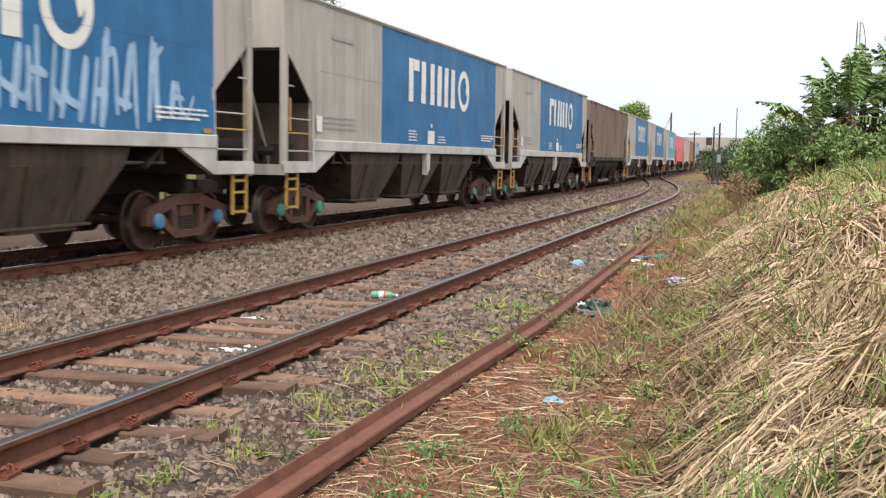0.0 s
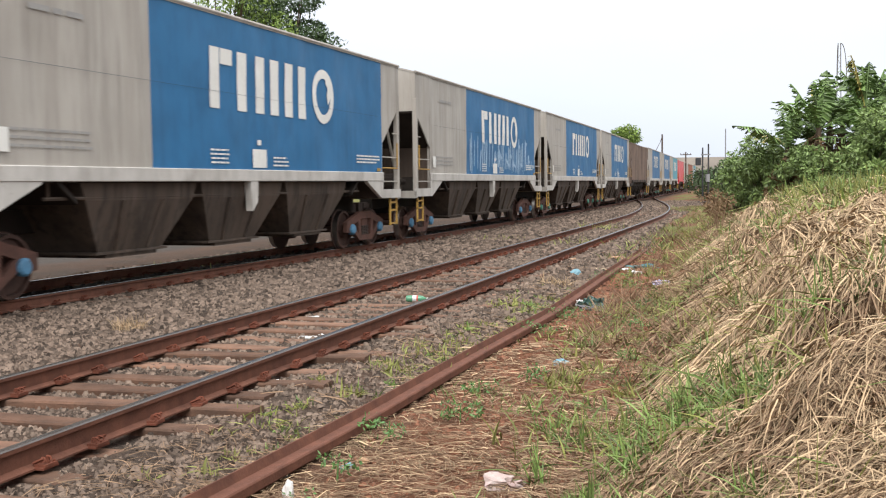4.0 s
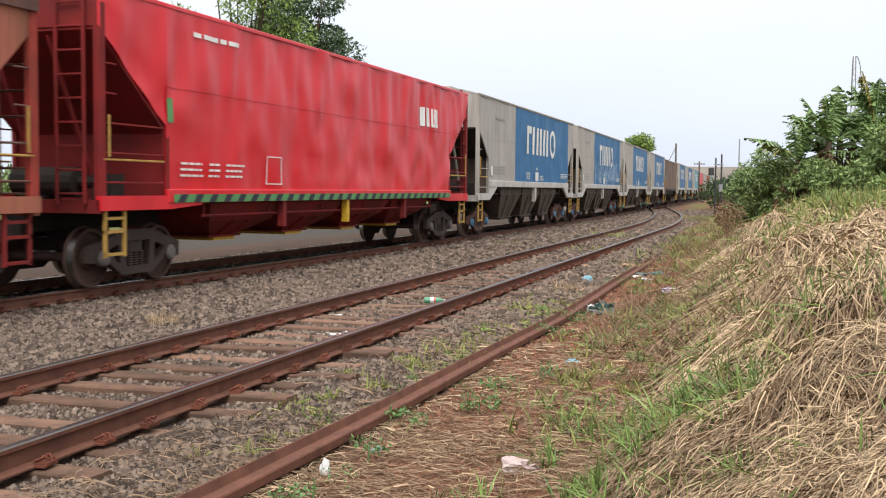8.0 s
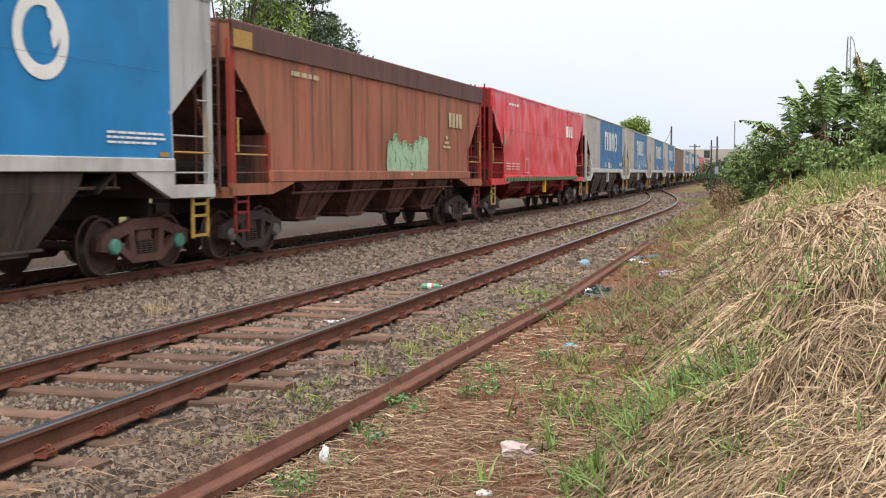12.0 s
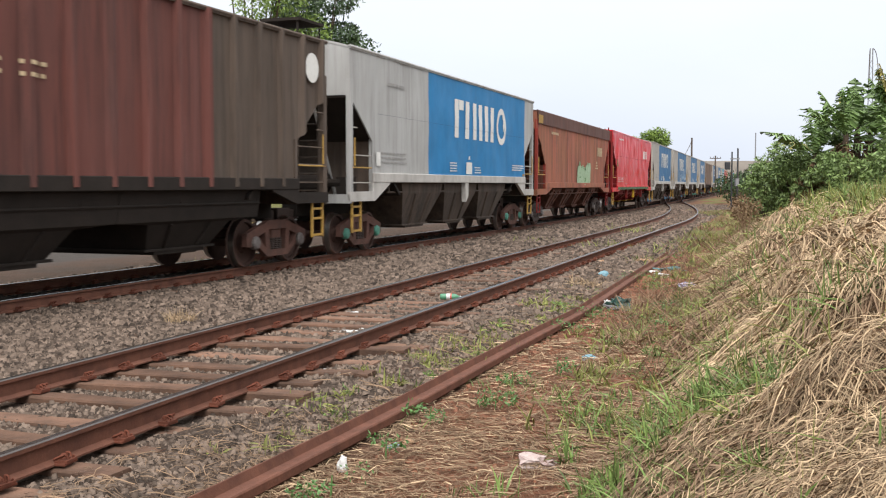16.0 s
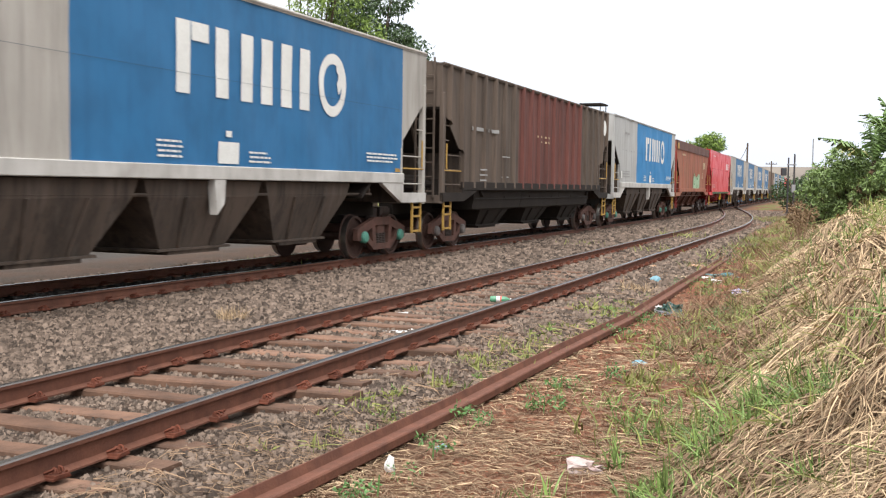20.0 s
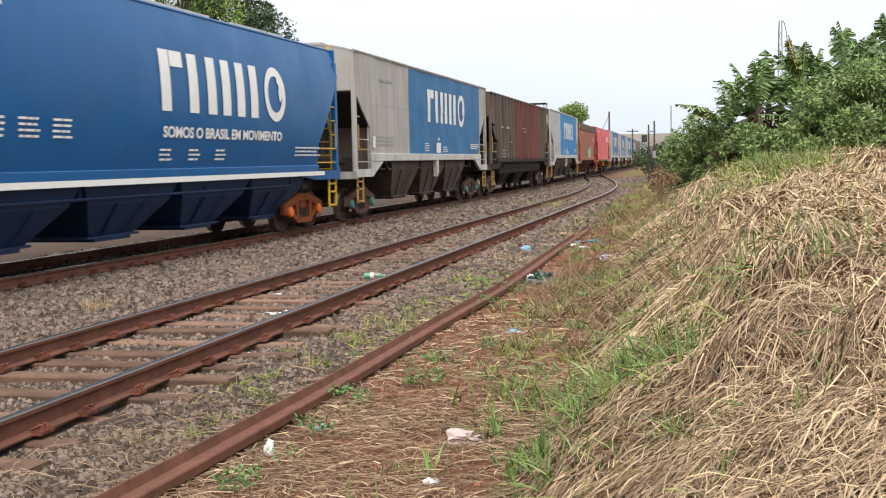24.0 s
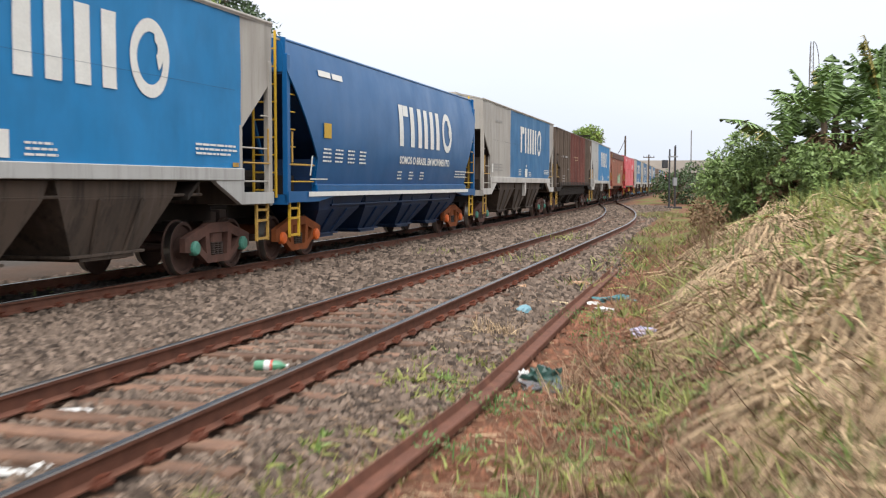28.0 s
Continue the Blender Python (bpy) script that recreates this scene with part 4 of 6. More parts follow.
TRAIN = []      # wagon, its middle relative to the train's mark


def add(front, L, style, label, spin=True):
    w, h, zs, zt, out = wagon("hopper_wagon", L, style, label, spin)
    TRAIN.append((w, front - L / 2))
    return w, L, zs, zt, out


def build_train():
    grey_label = "grey hopper wagon with a blue panel and white emblem"
    # from the wagon that comes last to those far ahead
    w, L, zs, zt, out = add(-128.22, 16.8, rumo(11, col=M_BLUE_LIGHT, sillm=M_GREY_PALE), "pale grey hopper wagon with a light blue panel")
    rumo_marks(w, out, L, zs)
    # the new navy wagon
    st = dict(kind="round", seed=2, sill=1.40, top=4.45, panels=[(0.0, 1.0, M_NAVY, "rounded navy blue side")], body=M_NAVY, end=M_NAVY, under=M_UNDER_NAVY, slope=M_UNDER_NAVY, bulk=M_UNDER_NAVY,
              sillm=M_NAVY, iron=M_BOGIE_RUST, cap=M_CAP_ORANGE, rung=M_YELLOW, runglabel="yellow ladder rungs", step=M_YELLOW, steplabel="bright yellow steel step", ladder=6, gap=0.7, cut=1.5, z1=3.8, z2=2.1, rise=0.30, chute_gap=3.1, chute_half=(1.5, 1.3, 0.7), chute_x=(1.3, 0.9), chute_mid=1.0, chute_z=0.45,
              roof=M_GREY_PALE, end_ladder=True, strut=False, chutes=4, gate=M_UNDER_NAVY, eave=M_NAVY)
    w, L, zs, zt, out = add(-111.21, 16.3, st, "new navy blue hopper wagon with yellow steps and rusty orange bogies")
    h = L / 2
    big_logo(w, out, -h + 0.444 * L, 2.58, 0.99, M_WHITE)
    slogan(w, out, "SOMOS O BRASIL EM MOVIMENTO", -h + 0.446 * L, 2.12, 0.27, M_WHITE)
    for yy in (0.44, 0.505, 0.57):
        text_lines(w, out, -h + yy * L, 1.91, 0.45, 3, M_WHITE, seed=int(yy * 100))
    for yy in (0.105, 0.15, 0.20, 0.248):
        text_lines(w, out, -h + yy * L, 2.34, 0.55, 4, M_WHITE, seed=int(yy * 1000))
    text_lines(w, out, -h + 0.812 * L, 1.99, 1.7, 3, M_WHITE, seed=12)
    text_lines(w, out, -h + 0.10 * L, 4.0, 1.6, 1, M_WHITE, 0.1, 0.16, 13)
    mark(w, "yellow_plate", [(-h + 0.107 * L, -h + 0.134 * L, 2.56, 2.88)], M_YELLOW, out, "small yellow plate", 0.02)
    mark(w, "white_line", [(-h + 0.066 * L, -h + 0.071 * L, 1.75, 2.16), (-h + 0.069 * L, -h + 0.132 * L, 1.66, 1.69)], M_WHITE, out, "", 0.02)
    mark(w, "sill_stripe", [(-h + 1.0, h - 1.15, 1.31, 1.41)], M_WHITE, lambda y, z: HALF + 0.055, "long white stripe on the sill", 0.004)
    w, L, zs, zt, out = add(-92.65, 17.2, rumo(9), grey_label)
    rumo_marks(w, out, L, zs)
    # ribbed brown wagon
    st = dict(kind="ribbed", seed=3, sill=1.54, top=4.54, panels=[(0.0, 0.345, M_BROWN_GREY, "weathered grey-brown ribbed side"), (0.345, 0.758, M_BROWN, "oxide red-brown ribbed side"), (0.758, 1.0, M_BROWN_GREY, "")], body=M_BROWN_GREY, end=M_BROWN_GREY,
              sillm=M_UNDER_DARK, under=M_UNDER_DARK, iron=M_BOGIE, cap=M_CAP_IRON, rung=M_BROWN_GREY, ladder=5, gap=1.1, strut=False, chutes=3, rise=0.16, roof=M_BROWN_GREY, step=M_OCHRE, chute_gap=4.3, chute_skirt=[(1.32, 2.14, 0.98)], chute_half=(2.14, 1.25, 0.95), chute_x=(1.25, 1.0), chute_mid=0.93, chute_z=0.52, z1=3.5, cut=1.35, end_ladder=True, postm=M_BROWN_GREY)
    w, L, zs, zt, out = add(-73.35, 18.2, st, "dark brown ribbed hopper wagon, weathered")
    h = L / 2
    ring_mark(w, "round_badge", h - 0.70, 3.94, 0.0, 0.30, M_WHITE, out, "pale round badge", 1.0, lift=0.05)
    for a, b in ((0.11, 0.187), (0.196, 0.223)):
        text_lines(w, out, -h + a * L, 3.14, (b - a) * L, 1, M_FADED, 0.2, 0.12, int(a * 77), 0.055)
    mark(w, "stencil_line", [(-h + 4.58, -h + 5.31, 2.41, 2.44)], M_FADED, out, "", 0.055)
    for a in (0.153, 0.255):
        text_lines(w, out, -h + a * L, 2.05 if a < 0.2 else 1.88, 0.66, 3 if a < 0.2 else 1, M_FADED, 0.14, 0.05, int(a * 100))
    for a in (0.45, 0.497):
        text_lines(w, out, -h + a * L, 3.20, 0.54, 2, M_CREAM, 0.16, 0.07, int(a * 1000))
    bm = bmesh.new()
    block(bm, 0.6, 1.5, h - 1.2, h - 0.1, zt + 0.30, zt + 0.36)
    for xx in (0.65, 1.42):
        for yy in (h - 1.15, h - 0.15):
            rod(bm, (xx, yy, zt - 0.05), (xx, yy, zt + 0.32), 0.02)
    part("roof_platform", bm, M_UNDER_DARK, w)
    w, L, zs, zt, out = add(-55.25, 16.9, rumo(5, col=M_BLUE_LIGHT, grey=M_GREY_PALE), "pale grey hopper wagon with a light blue panel")
    rumo_marks(w, out, L, zs)
    # rusty orange wagon
    st = dict(kind="posts", seed=6, sill=1.50, top=4.36, panels=[(0.0, 1.0, M_RUST, "faded rust-orange side")], body=M_RUST, end=M_RUST, under=M_UNDER_RUST, slope=M_UNDER_RUST, bulk=M_UNDER_RUST,
              sillm=M_RUST, iron=M_BOGIE_DARK, cap=M_CAP_IRON, rung=M_RUST_TOP, ladder=4, gap=0.9, strut=False, chutes=4, chute_gap=2.75, chute_half=(1.02, 0.95, 0.55), chute_x=(1.36, 1.0), chute_mid=1.30, chute_z=0.66, rise=0.14, roof=M_RUST_TOP, band=(3.88, M_RUST_TOP), eave=M_RUST_TOP, step=M_UNDER_RED, steplabel="rusty red steel step", end_ladder=True, cut=1.45, z1=3.7, z2=2.35, postm=M_POST_RED)
    w, L, zs, zt, out = add(-37.86, 16.75, st, "rusty orange-brown hopper wagon with pale green spray paint")
    h = L / 2
    rnd = random.Random(8)
    y = -h + 7.92
    for k in range(8):
        yy = y + 0.22 + k * 0.385
        top = rnd.uniform(2.36, 2.62)
        stroke(w, "green_spray", [(yy - rnd.uniform(0, 0.06), 1.56), (yy + rnd.uniform(-0.05, 0.05), 2.0), (yy + rnd.uniform(-0.08, 0.08), top)], rnd.uniform(0.42, 0.50), M_PALE_GREEN, out, "pale green sprayed patch", 0.034 + 0.001 * (k % 3))
        stroke(w, "spray_stroke", [(yy - 0.15, top - 0.18), (yy - 0.06, top - 0.03), (yy + 0.12, top - 0.06), (yy + 0.15, top - 0.22)], 0.035, M_STRIPE_GREEN, out, "", 0.042)
        stroke(w, "spray_stroke", [(yy - 0.10, top - 0.40), (yy + rnd.uniform(-0.05, 0.1), top - 0.55), (yy - 0.05, top - 0.75)], 0.03, M_STRIPE_GREEN, out, "", 0.042)
    for k in range(4):
        mark(w, "cream_bar", [(-h + 13.1 + k * 0.35, -h + 13.1 + k * 0.35 + 0.27, 2.97, 3.40)], M_CREAM, out, "", 0.035)
    mark(w, "cream_mark", [(-h + 0.75 * L, -h + 0.79 * L, 2.34, 2.41), (-h + 0.756 * L, -h + 0.784 * L, 2.47, 2.54), (-h + 0.764 * L, -h + 0.776 * L, 2.60, 2.70)], M_CREAM, out, "", 0.035)
    mark(w, "yellow_end_patch", [(-h + 0.05, -h + 0.75, 3.90, 4.22)], M_OCHRE, out, "worn yellow patch", 0.06)
    text_lines(w, out, -h + 0.147 * L, 3.68, 1.5, 1, M_CREAM, 0.1, 0.12, 3)
    for a, ww in ((2.55, 0.02), (3.5, 0.02), (4.45, 0.03), (5.6, 0.06), (6.6, 0.02), (7.55, 0.03), (8.7, 0.02), (9.8, 0.02), (10.9, 0.03), (12.2, 0.05), (14.0, 0.02), (15.2, 0.04)):
        mark(w, "panel_seam", [(-h + a, -h + a + ww, 1.56, 4.26)], M_RUST_TOP, out, "", 0.030)
    # red wagon; ends, posts, rungs and slopes take the shaded copy of its red
    st = dict(kind="flat", seed=4, beaten=0.085, eave_r=0.02, sill=1.36, top=4.49, panels=[(0.0, 1.0, M_RED, "bright red painted side with shallow dents")], body=M_RED, end=M_RED_SHADED, eave=M_RED, under=M_UNDER_RED, slope=M_RED_SHADED, bulk=M_RED_SHADED,
              sillm=M_RED, iron=M_BOGIE_DARK, cap=M_CAP_IRON, rung=M_RED_SHADED, ladder=5, gap=1.25, strut=False, chutes=4, rise=0.12, roof=M_RED, gate=M_YELLOW, chute_gap=3.0, chute_half=(1.45, 1.2, 0.5), chute_x=(1.2, 0.8), chute_mid=0.95, chute_z=0.66, step=M_OCHRE, steplabel="dull yellow steel step", end_ladder=True, cut=1.75, z1=3.9, z2=2.55, postm=M_RED_SHADED, plat=M_RED_SHADED)
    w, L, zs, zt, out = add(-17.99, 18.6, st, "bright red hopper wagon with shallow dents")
    h = L / 2
    for k in range(4):
        mark(w, "white_bar", [(-h + 14.25 + k * 0.37, -h + 14.25 + k * 0.37 + 0.28, 3.27, 3.78)], M_WHITE, out, "", 0.02)
    for a, ww in ((0.115, 0.8), (0.165, 0.4), (0.195, 0.75)):
        text_lines(w, out, -h + a * L, 1.97, ww, 3, M_WHITE, 0.10, 0.045, int(a * 100))
    mark(w, "hatch_outline", [(-h + 5.20, -h + 5.23, 1.62, 2.16), (-h + 5.82, -h + 5.85, 1.62, 2.16), (-h + 5.20, -h + 5.85, 2.14, 2.16), (-h + 5.20, -h + 5.85, 1.62, 1.64)], M_WHITE, out, "", 0.02)
    text_lines(w, out, -h + 0.137 * L, 4.16, 1.8, 1, M_WHITE, 0.1, 0.10, 9)
    mark(w, "stripe", [(-h + 1.9, -h + 16.7, 1.305, 1.44)], M_STRIPE_GREEN, lambda y, z: HALF + 0.05, "long green stripe on the sill", 0.006)
    for k in range(29):
        bm = bmesh.new()
        u = -h + 2.0 + k * 0.5
        bm.faces.new([bm.verts.new((HALF + 0.062, yy, zz)) for yy, zz in ((u, 1.307), (u + 0.22, 1.307), (u + 0.34, 1.438), (u + 0.12, 1.438))])
        part("stripe_dash", bm, M_BLACKISH, w)
    mark(w, "panel_seam", [(-h + 1.8, h - 1.8, 3.16, 3.168)], M_UNDER_RED, out, "", 0.02)
    mark(w, "green_corner", [(-h + 1.77, -h + 1.92, 2.60, 3.0)], M_STRIPE_GREEN, out, "", 0.02)
    for yy in (-3.4, -0.2, 3.6):
        bm = bmesh.new()
        block(bm, HALF - 0.1, HALF + 0.03, yy, yy + 0.14, 0.80, 1.32)
        part("hanger_post", bm, M_YELLOW if yy == -0.2 else M_UNDER_RED, w)
    for front, L, seed, col in ((0.0, 16.7, 1, M_BLUE), (18.37, 17.0, 2, M_BLUE), (36.63, 17.0, 3, M_BLUE), (53.84, 16.2, 4, M_BLUE)):
        w, L, zs, zt, out = add(front, L, rumo(seed, split=0.305, col=col, cap=M_CAP_BLUE if seed in (1, 2) else M_CAP_GREEN), grey_label + (", scrawled over" if seed == 2 else ""))
        rumo_marks(w, out, L, zs, 0.98, 0.415)
        if seed == 2:
            rnd = random.Random(3)
            h = L / 2
            y = -h + 0.33 * L
            while y < -h + 0.87 * L:
                z0, z1, lean = rnd.uniform(1.88, 2.15), rnd.uniform(2.65, 3.3), rnd.uniform(-0.12, 0.22)
                stroke(w, "spray_stroke", [(y, z0), (y + lean * 0.5, (z0 + z1) / 2), (y + lean, z1)], rnd.uniform(0.07, 0.17), M_PALE_BLUE, out, "", 0.012)
                if rnd.random() < 0.5:
                    zz = rnd.uniform(z0 + 0.2, z1 - 0.1)
                    stroke(w, "spray_stroke", [(y + lean * 0.5, zz), (y + 0.18, zz - rnd.uniform(-0.15, 0.25)), (y + 0.36, zz + rnd.uniform(-0.2, 0.2))], rnd.uniform(0.06, 0.13), M_PALE_BLUE, out, "", 0.013)
                y += rnd.uniform(0.17, 0.42)
    st = dict(kind="ribbed", seed=7, sill=1.54, top=4.5, panels=[(0, 1, M_FARBROWN, "old brown side")], body=M_FARBROWN, end=M_FARBROWN, sillm=M_UNDER_DARK, under=M_UNDER_DARK, gap=1.2, strut=False, cap=M_CAP_IRON, chutes=3)
    add(71.4, 16.2, st, "old grey-brown ribbed hopper wagon", False)
    f = 71.4
    for i, (col, lab) in enumerate(((M_BLUE, "grey hopper wagon with a blue panel"), (M_BLUE, "grey hopper wagon with a blue panel"), (M_TEAL, "grey hopper wagon with a teal panel"), (M_RED, "faded red hopper wagon, unmarked"), (M_GREY, "plain grey hopper wagon"), (M_RUST, "rust-brown hopper wagon, weathered"), (M_TEAL, "grey hopper wagon with a teal panel"))):
        f += 18.0
        if col in (M_RED, M_GREY, M_RUST):
            st = dict(kind="posts", seed=20 + i, sill=1.55, top=4.45, panels=[(0, 1, col, "")], body=col, end=col, sillm=col, gap=1.2, strut=False, cap=M_CAP_IRON)
        else:
            st = rumo(20 + i, col=col)
        w, L, zs, zt, out = add(f, 16.8, st, lab, False)
        if col in (M_BLUE, M_TEAL):
            big_logo(w, out, -L / 2 + 0.42 * L, 2.93, 1.0, M_WHITE)


build_train()


# ------------------------------------------------------------------ gravel, straw and grass
RNG = np.random.default_rng(7)
M_STONE = surface("ballast_stone", (0.186, 0.138, 0.107), (0.070, 0.051, 0.040), 0.95, 0, 5.0, 50, 0.3, 0.8, island=0.75)
# near-black stones: oil and the shade beneath the train put into the colour
M_STONE_OIL_SHADED = surface("oily_shaded_ballast_stone", (0.045, 0.036, 0.030), (0.02, 0.016, 0.014), 0.8, 0, 5.0, 50, 0.3, 0.8, island=0.7)
M_CLOD = surface("red_soil_clods", (0.24, 0.105, 0.062), (0.12, 0.06, 0.04), 0.95, 0, 9.0, 50, 0.4, 0.7, island=0.5)
M_STRAW = surface("dry_straw", (0.49, 0.357, 0.220), (0.27, 0.182, 0.108), 0.8, 0, 3.0, 30, 0.0, 0.6, island=0.6)
M_STRAW_OLD = surface("old_brown_straw", (0.27, 0.178, 0.112), (0.15, 0.095, 0.060), 0.85, 0, 3.0, 30, 0.0, 0.6, island=0.5)
M_BLADE = surface("green_grass_blades", (0.185, 0.268, 0.072), (0.080, 0.140, 0.03), 0.6, 0, 2.0, 30, 0.0, 0.7, island=0.6)
M_BLADE_PALE = surface("yellow_green_grass", (0.26, 0.27, 0.075), (0.16, 0.18, 0.05), 0.7, 0, 2.0, 30, 0.0, 0.7, island=0.45)


def stones(n, xy, size, name, label, material=M_STONE, category="gravel"):
    """Broken stones on the ground: sharp, jittered wedges, all in one mesh."""
    wedge = np.array([[-1, -0.8, -0.7], [1, -0.8, -0.7], [1, 0.8, -0.7], [-1, 0.8, -0.7], [-0.6, 0.15, 0.7], [0.6, -0.15, 0.7]], float)
    co = np.repeat(wedge[None], n, 0) + RNG.uniform(-0.45, 0.45, (n, 6, 3)) * [1, 1, 0.6]
    co *= (size[:, None] * RNG.uniform(0.65, 1.3, (n, 3)))[:, None, :]
    a = RNG.uniform(0, 6.283, n)
    b = RNG.uniform(-0.5, 0.5, n)
    ca, sa, cb, sb = np.cos(a), np.sin(a), np.cos(b), np.sin(b)
    z0 = np.zeros(n)
    R = np.stack([np.stack([ca, -sa * cb, sa * sb], -1), np.stack([sa, ca * cb, -ca * sb], -1), np.stack([z0, sb, cb], -1)], 1)
    co = np.einsum("nij,nkj->nki", R, co)
    co[..., 0] += xy[:, 0, None]
    co[..., 1] += xy[:, 1, None]
    co[..., 2] += (ground_z(xy[:, 0], xy[:, 1]) + size * RNG.uniform(0.1, 0.6, n))[:, None]
    f = np.array([[0, 1, 5], [0, 5, 4], [2, 3, 4], [2, 4, 5], [1, 2, 5], [3, 0, 4]])
    me = bpy.data.meshes.new(name)
    quads(me, co.reshape(-1, 3), (f[None] + 6 * np.arange(n)[:, None, None]).reshape(-1, 3))
    me.materials.append(material)
    return tagged(new(name, me), label, category, kind="stuff")


def scatter_gravel():
    n = 205000
    s = 4.0 * np.exp(RNG.uniform(0, np.log(24), n))
    q = RNG.uniform(-3.2, 8.2, n)
    x = FOOT.x + D.x * s + N.x * q
    y = FOOT.y + D.y * s + N.y * q
    qs = (x - S_FOOT.x) * SN.x + (y - S_FOOT.y) * SN.y
    bury = RNG.uniform(0, 1, n)
    ok = (x < np.interp(y, LOOSE[0], LOOSE[1]) - 0.06 + 0.3 * smooth(24, 28, y) - 0.9 * smooth(28, 38, y) - 0.5 * RNG.uniform(0, 1, n) ** 3) & (y > 2.5)
    # the rails themselves stay clear, and sleepers are half covered
    for o in (0.0, -GAUGE):
        ok &= np.abs(qs - o) > 0.09
        ok &= np.abs(q - o) > 0.09
    # most stones keep off the sleepers
    for ax, ay, turn in SLEEPERS:
        u = (x - ax) * math.cos(turn) + (y - ay) * math.sin(turn)
        v = -(x - ax) * math.sin(turn) + (y - ay) * math.cos(turn)
        ok &= ~((np.abs(v) < 0.115) & (np.abs(u) < 1.36) & (bury > 0.15 + 0.45 * (np.sin(ax * 9.1 + ay * 3.3 + u * 2.3) > 0.35)))
    x, y, s = x[ok], y[ok], s[ok]
    far = np.hypot(x, y)
    size = np.clip(0.00155 * far, 0.014, 0.050) * RNG.uniform(0.5, 1.75, len(x))
    qm = lateral(x, y)[1]
    # stones between the main rails get the colour darkened for oil and shade
    oil_shaded = (qm < -0.05) & (qm > -1.65)
    thin = ~oil_shaded | (np.arange(len(x)) % 2 == 0)
    x, y, size, oil_shaded = x[thin], y[thin], size[thin], oil_shaded[thin]
    stones(int((~oil_shaded).sum()), np.stack([x, y], -1)[~oil_shaded], size[~oil_shaded], "track_gravel", "grey-brown broken stone ballast between the rails")
    stones(int(oil_shaded.sum()), np.stack([x, y], -1)[oil_shaded], size[oil_shaded], "oily_gravel", "stone ballast under the train, darkened for oil and shade", M_STONE_OIL_SHADED)


def scatter_clods():
    n = 16000
    y = 3.8 * np.exp(RNG.uniform(0, np.log(9), n))
    x = -2.4 + 0.335 * y + RNG.uniform(-0.4, 3.2, n)
    ok = bank_side(x, y) < 0.5
    x, y = x[ok], y[ok]
    far = np.hypot(x, y)
    stones(len(x), np.stack([x, y], -1), np.clip(0.0012 * far, 0.006, 0.03) * RNG.uniform(0.5, 1.8, len(x)) ** 1.4, "soil_clods", "small clods and grit on the red soil", M_CLOD, "soil")


def ribbons(name, base, way, bend, length, width, material, label, category="grass", segs=3, kind="stuff"):
    """Thin blades or stalks: a base, a way, a bend, for each of n."""
    n = len(base)
    side = np.cross(way, np.stack([RNG.uniform(-1, 1, n), RNG.uniform(-1, 1, n), RNG.uniform(-0.2, 1, n)], -1))
    side /= np.linalg.norm(side, axis=1)[:, None] + 1e-9
    co = []
    for k in range(segs + 1):
        t = k / segs
        p = base + way * (length * t)[:, None] + bend * (length * t * t)[:, None]
        wdt = (width * (1 - 0.85 * t ** 1.6))[:, None]
        co.append(p - side * wdt * 0.5)
        co.append(p + side * wdt * 0.5)
    co = np.stack(co, 1)
    f = np.array([[2 * k, 2 * k + 1, 2 * k + 3, 2 * k + 2] for k in range(segs)])
    m = 2 * (segs + 1)
    me = bpy.data.meshes.new(name)
    quads(me, co.reshape(-1, 3), (f[None] + m * np.arange(n)[:, None, None]).reshape(-1, 4))
    me.materials.append(material)
    return tagged(new(name, me), label, category, kind=kind)


def unit(v):
    return v / (np.linalg.norm(v, axis=1)[:, None] + 1e-9)


def bank_points(n, lo, hi, y0=1.2, y1=30.0, power=1.0):
    """Places on the bank, denser near the camera, between two distances from its toe."""
    y = y0 * np.exp(RNG.uniform(0, np.log(y1 / y0), n))
    t = lo + (hi - lo) * RNG.uniform(0, 1, n) ** power
    x = -0.75 + 0.31 * y + t / 0.955
    return x, y, t


def draped(name, x, y, a, length, width, lift, arch, material, label, segs=4):
    """Limp stalks laid over the ground: each follows its slope from a place along a heading."""
    n = len(x)
    bend = RNG.normal(0, 0.25, n)
    tilt = RNG.uniform(-0.9, 0.9, n)
    co = []
    for k in range(segs + 1):
        t = k / segs
        h = a + bend * t
        px, py = x + np.cos(h) * length * t, y + np.sin(h) * length * t
        pz = ground_z(px, py) + lift * (1 - 0.55 * t) + arch * 4 * t * (1 - t)
        w = width * (1 - 0.8 * t ** 2) * 0.5
        sx, sy, sz = -np.sin(h) * w, np.cos(h) * w, tilt * w
        co.append(np.stack([px - sx, py - sy, pz - sz], -1))
        co.append(np.stack([px + sx, py + sy, pz + sz], -1))
    co = np.stack(co, 1)
    f = np.array([[2 * k, 2 * k + 1, 2 * k + 3, 2 * k + 2] for k in range(segs)])
    me = bpy.data.meshes.new(name)
    quads(me, co.reshape(-1, 3), (f[None] + 2 * (segs + 1) * np.arange(n)[:, None, None]).reshape(-1, 4))
    me.materials.append(material)
    me.shade_smooth()
    return tagged(new(name, me), label, "dry grass", kind="stuff")


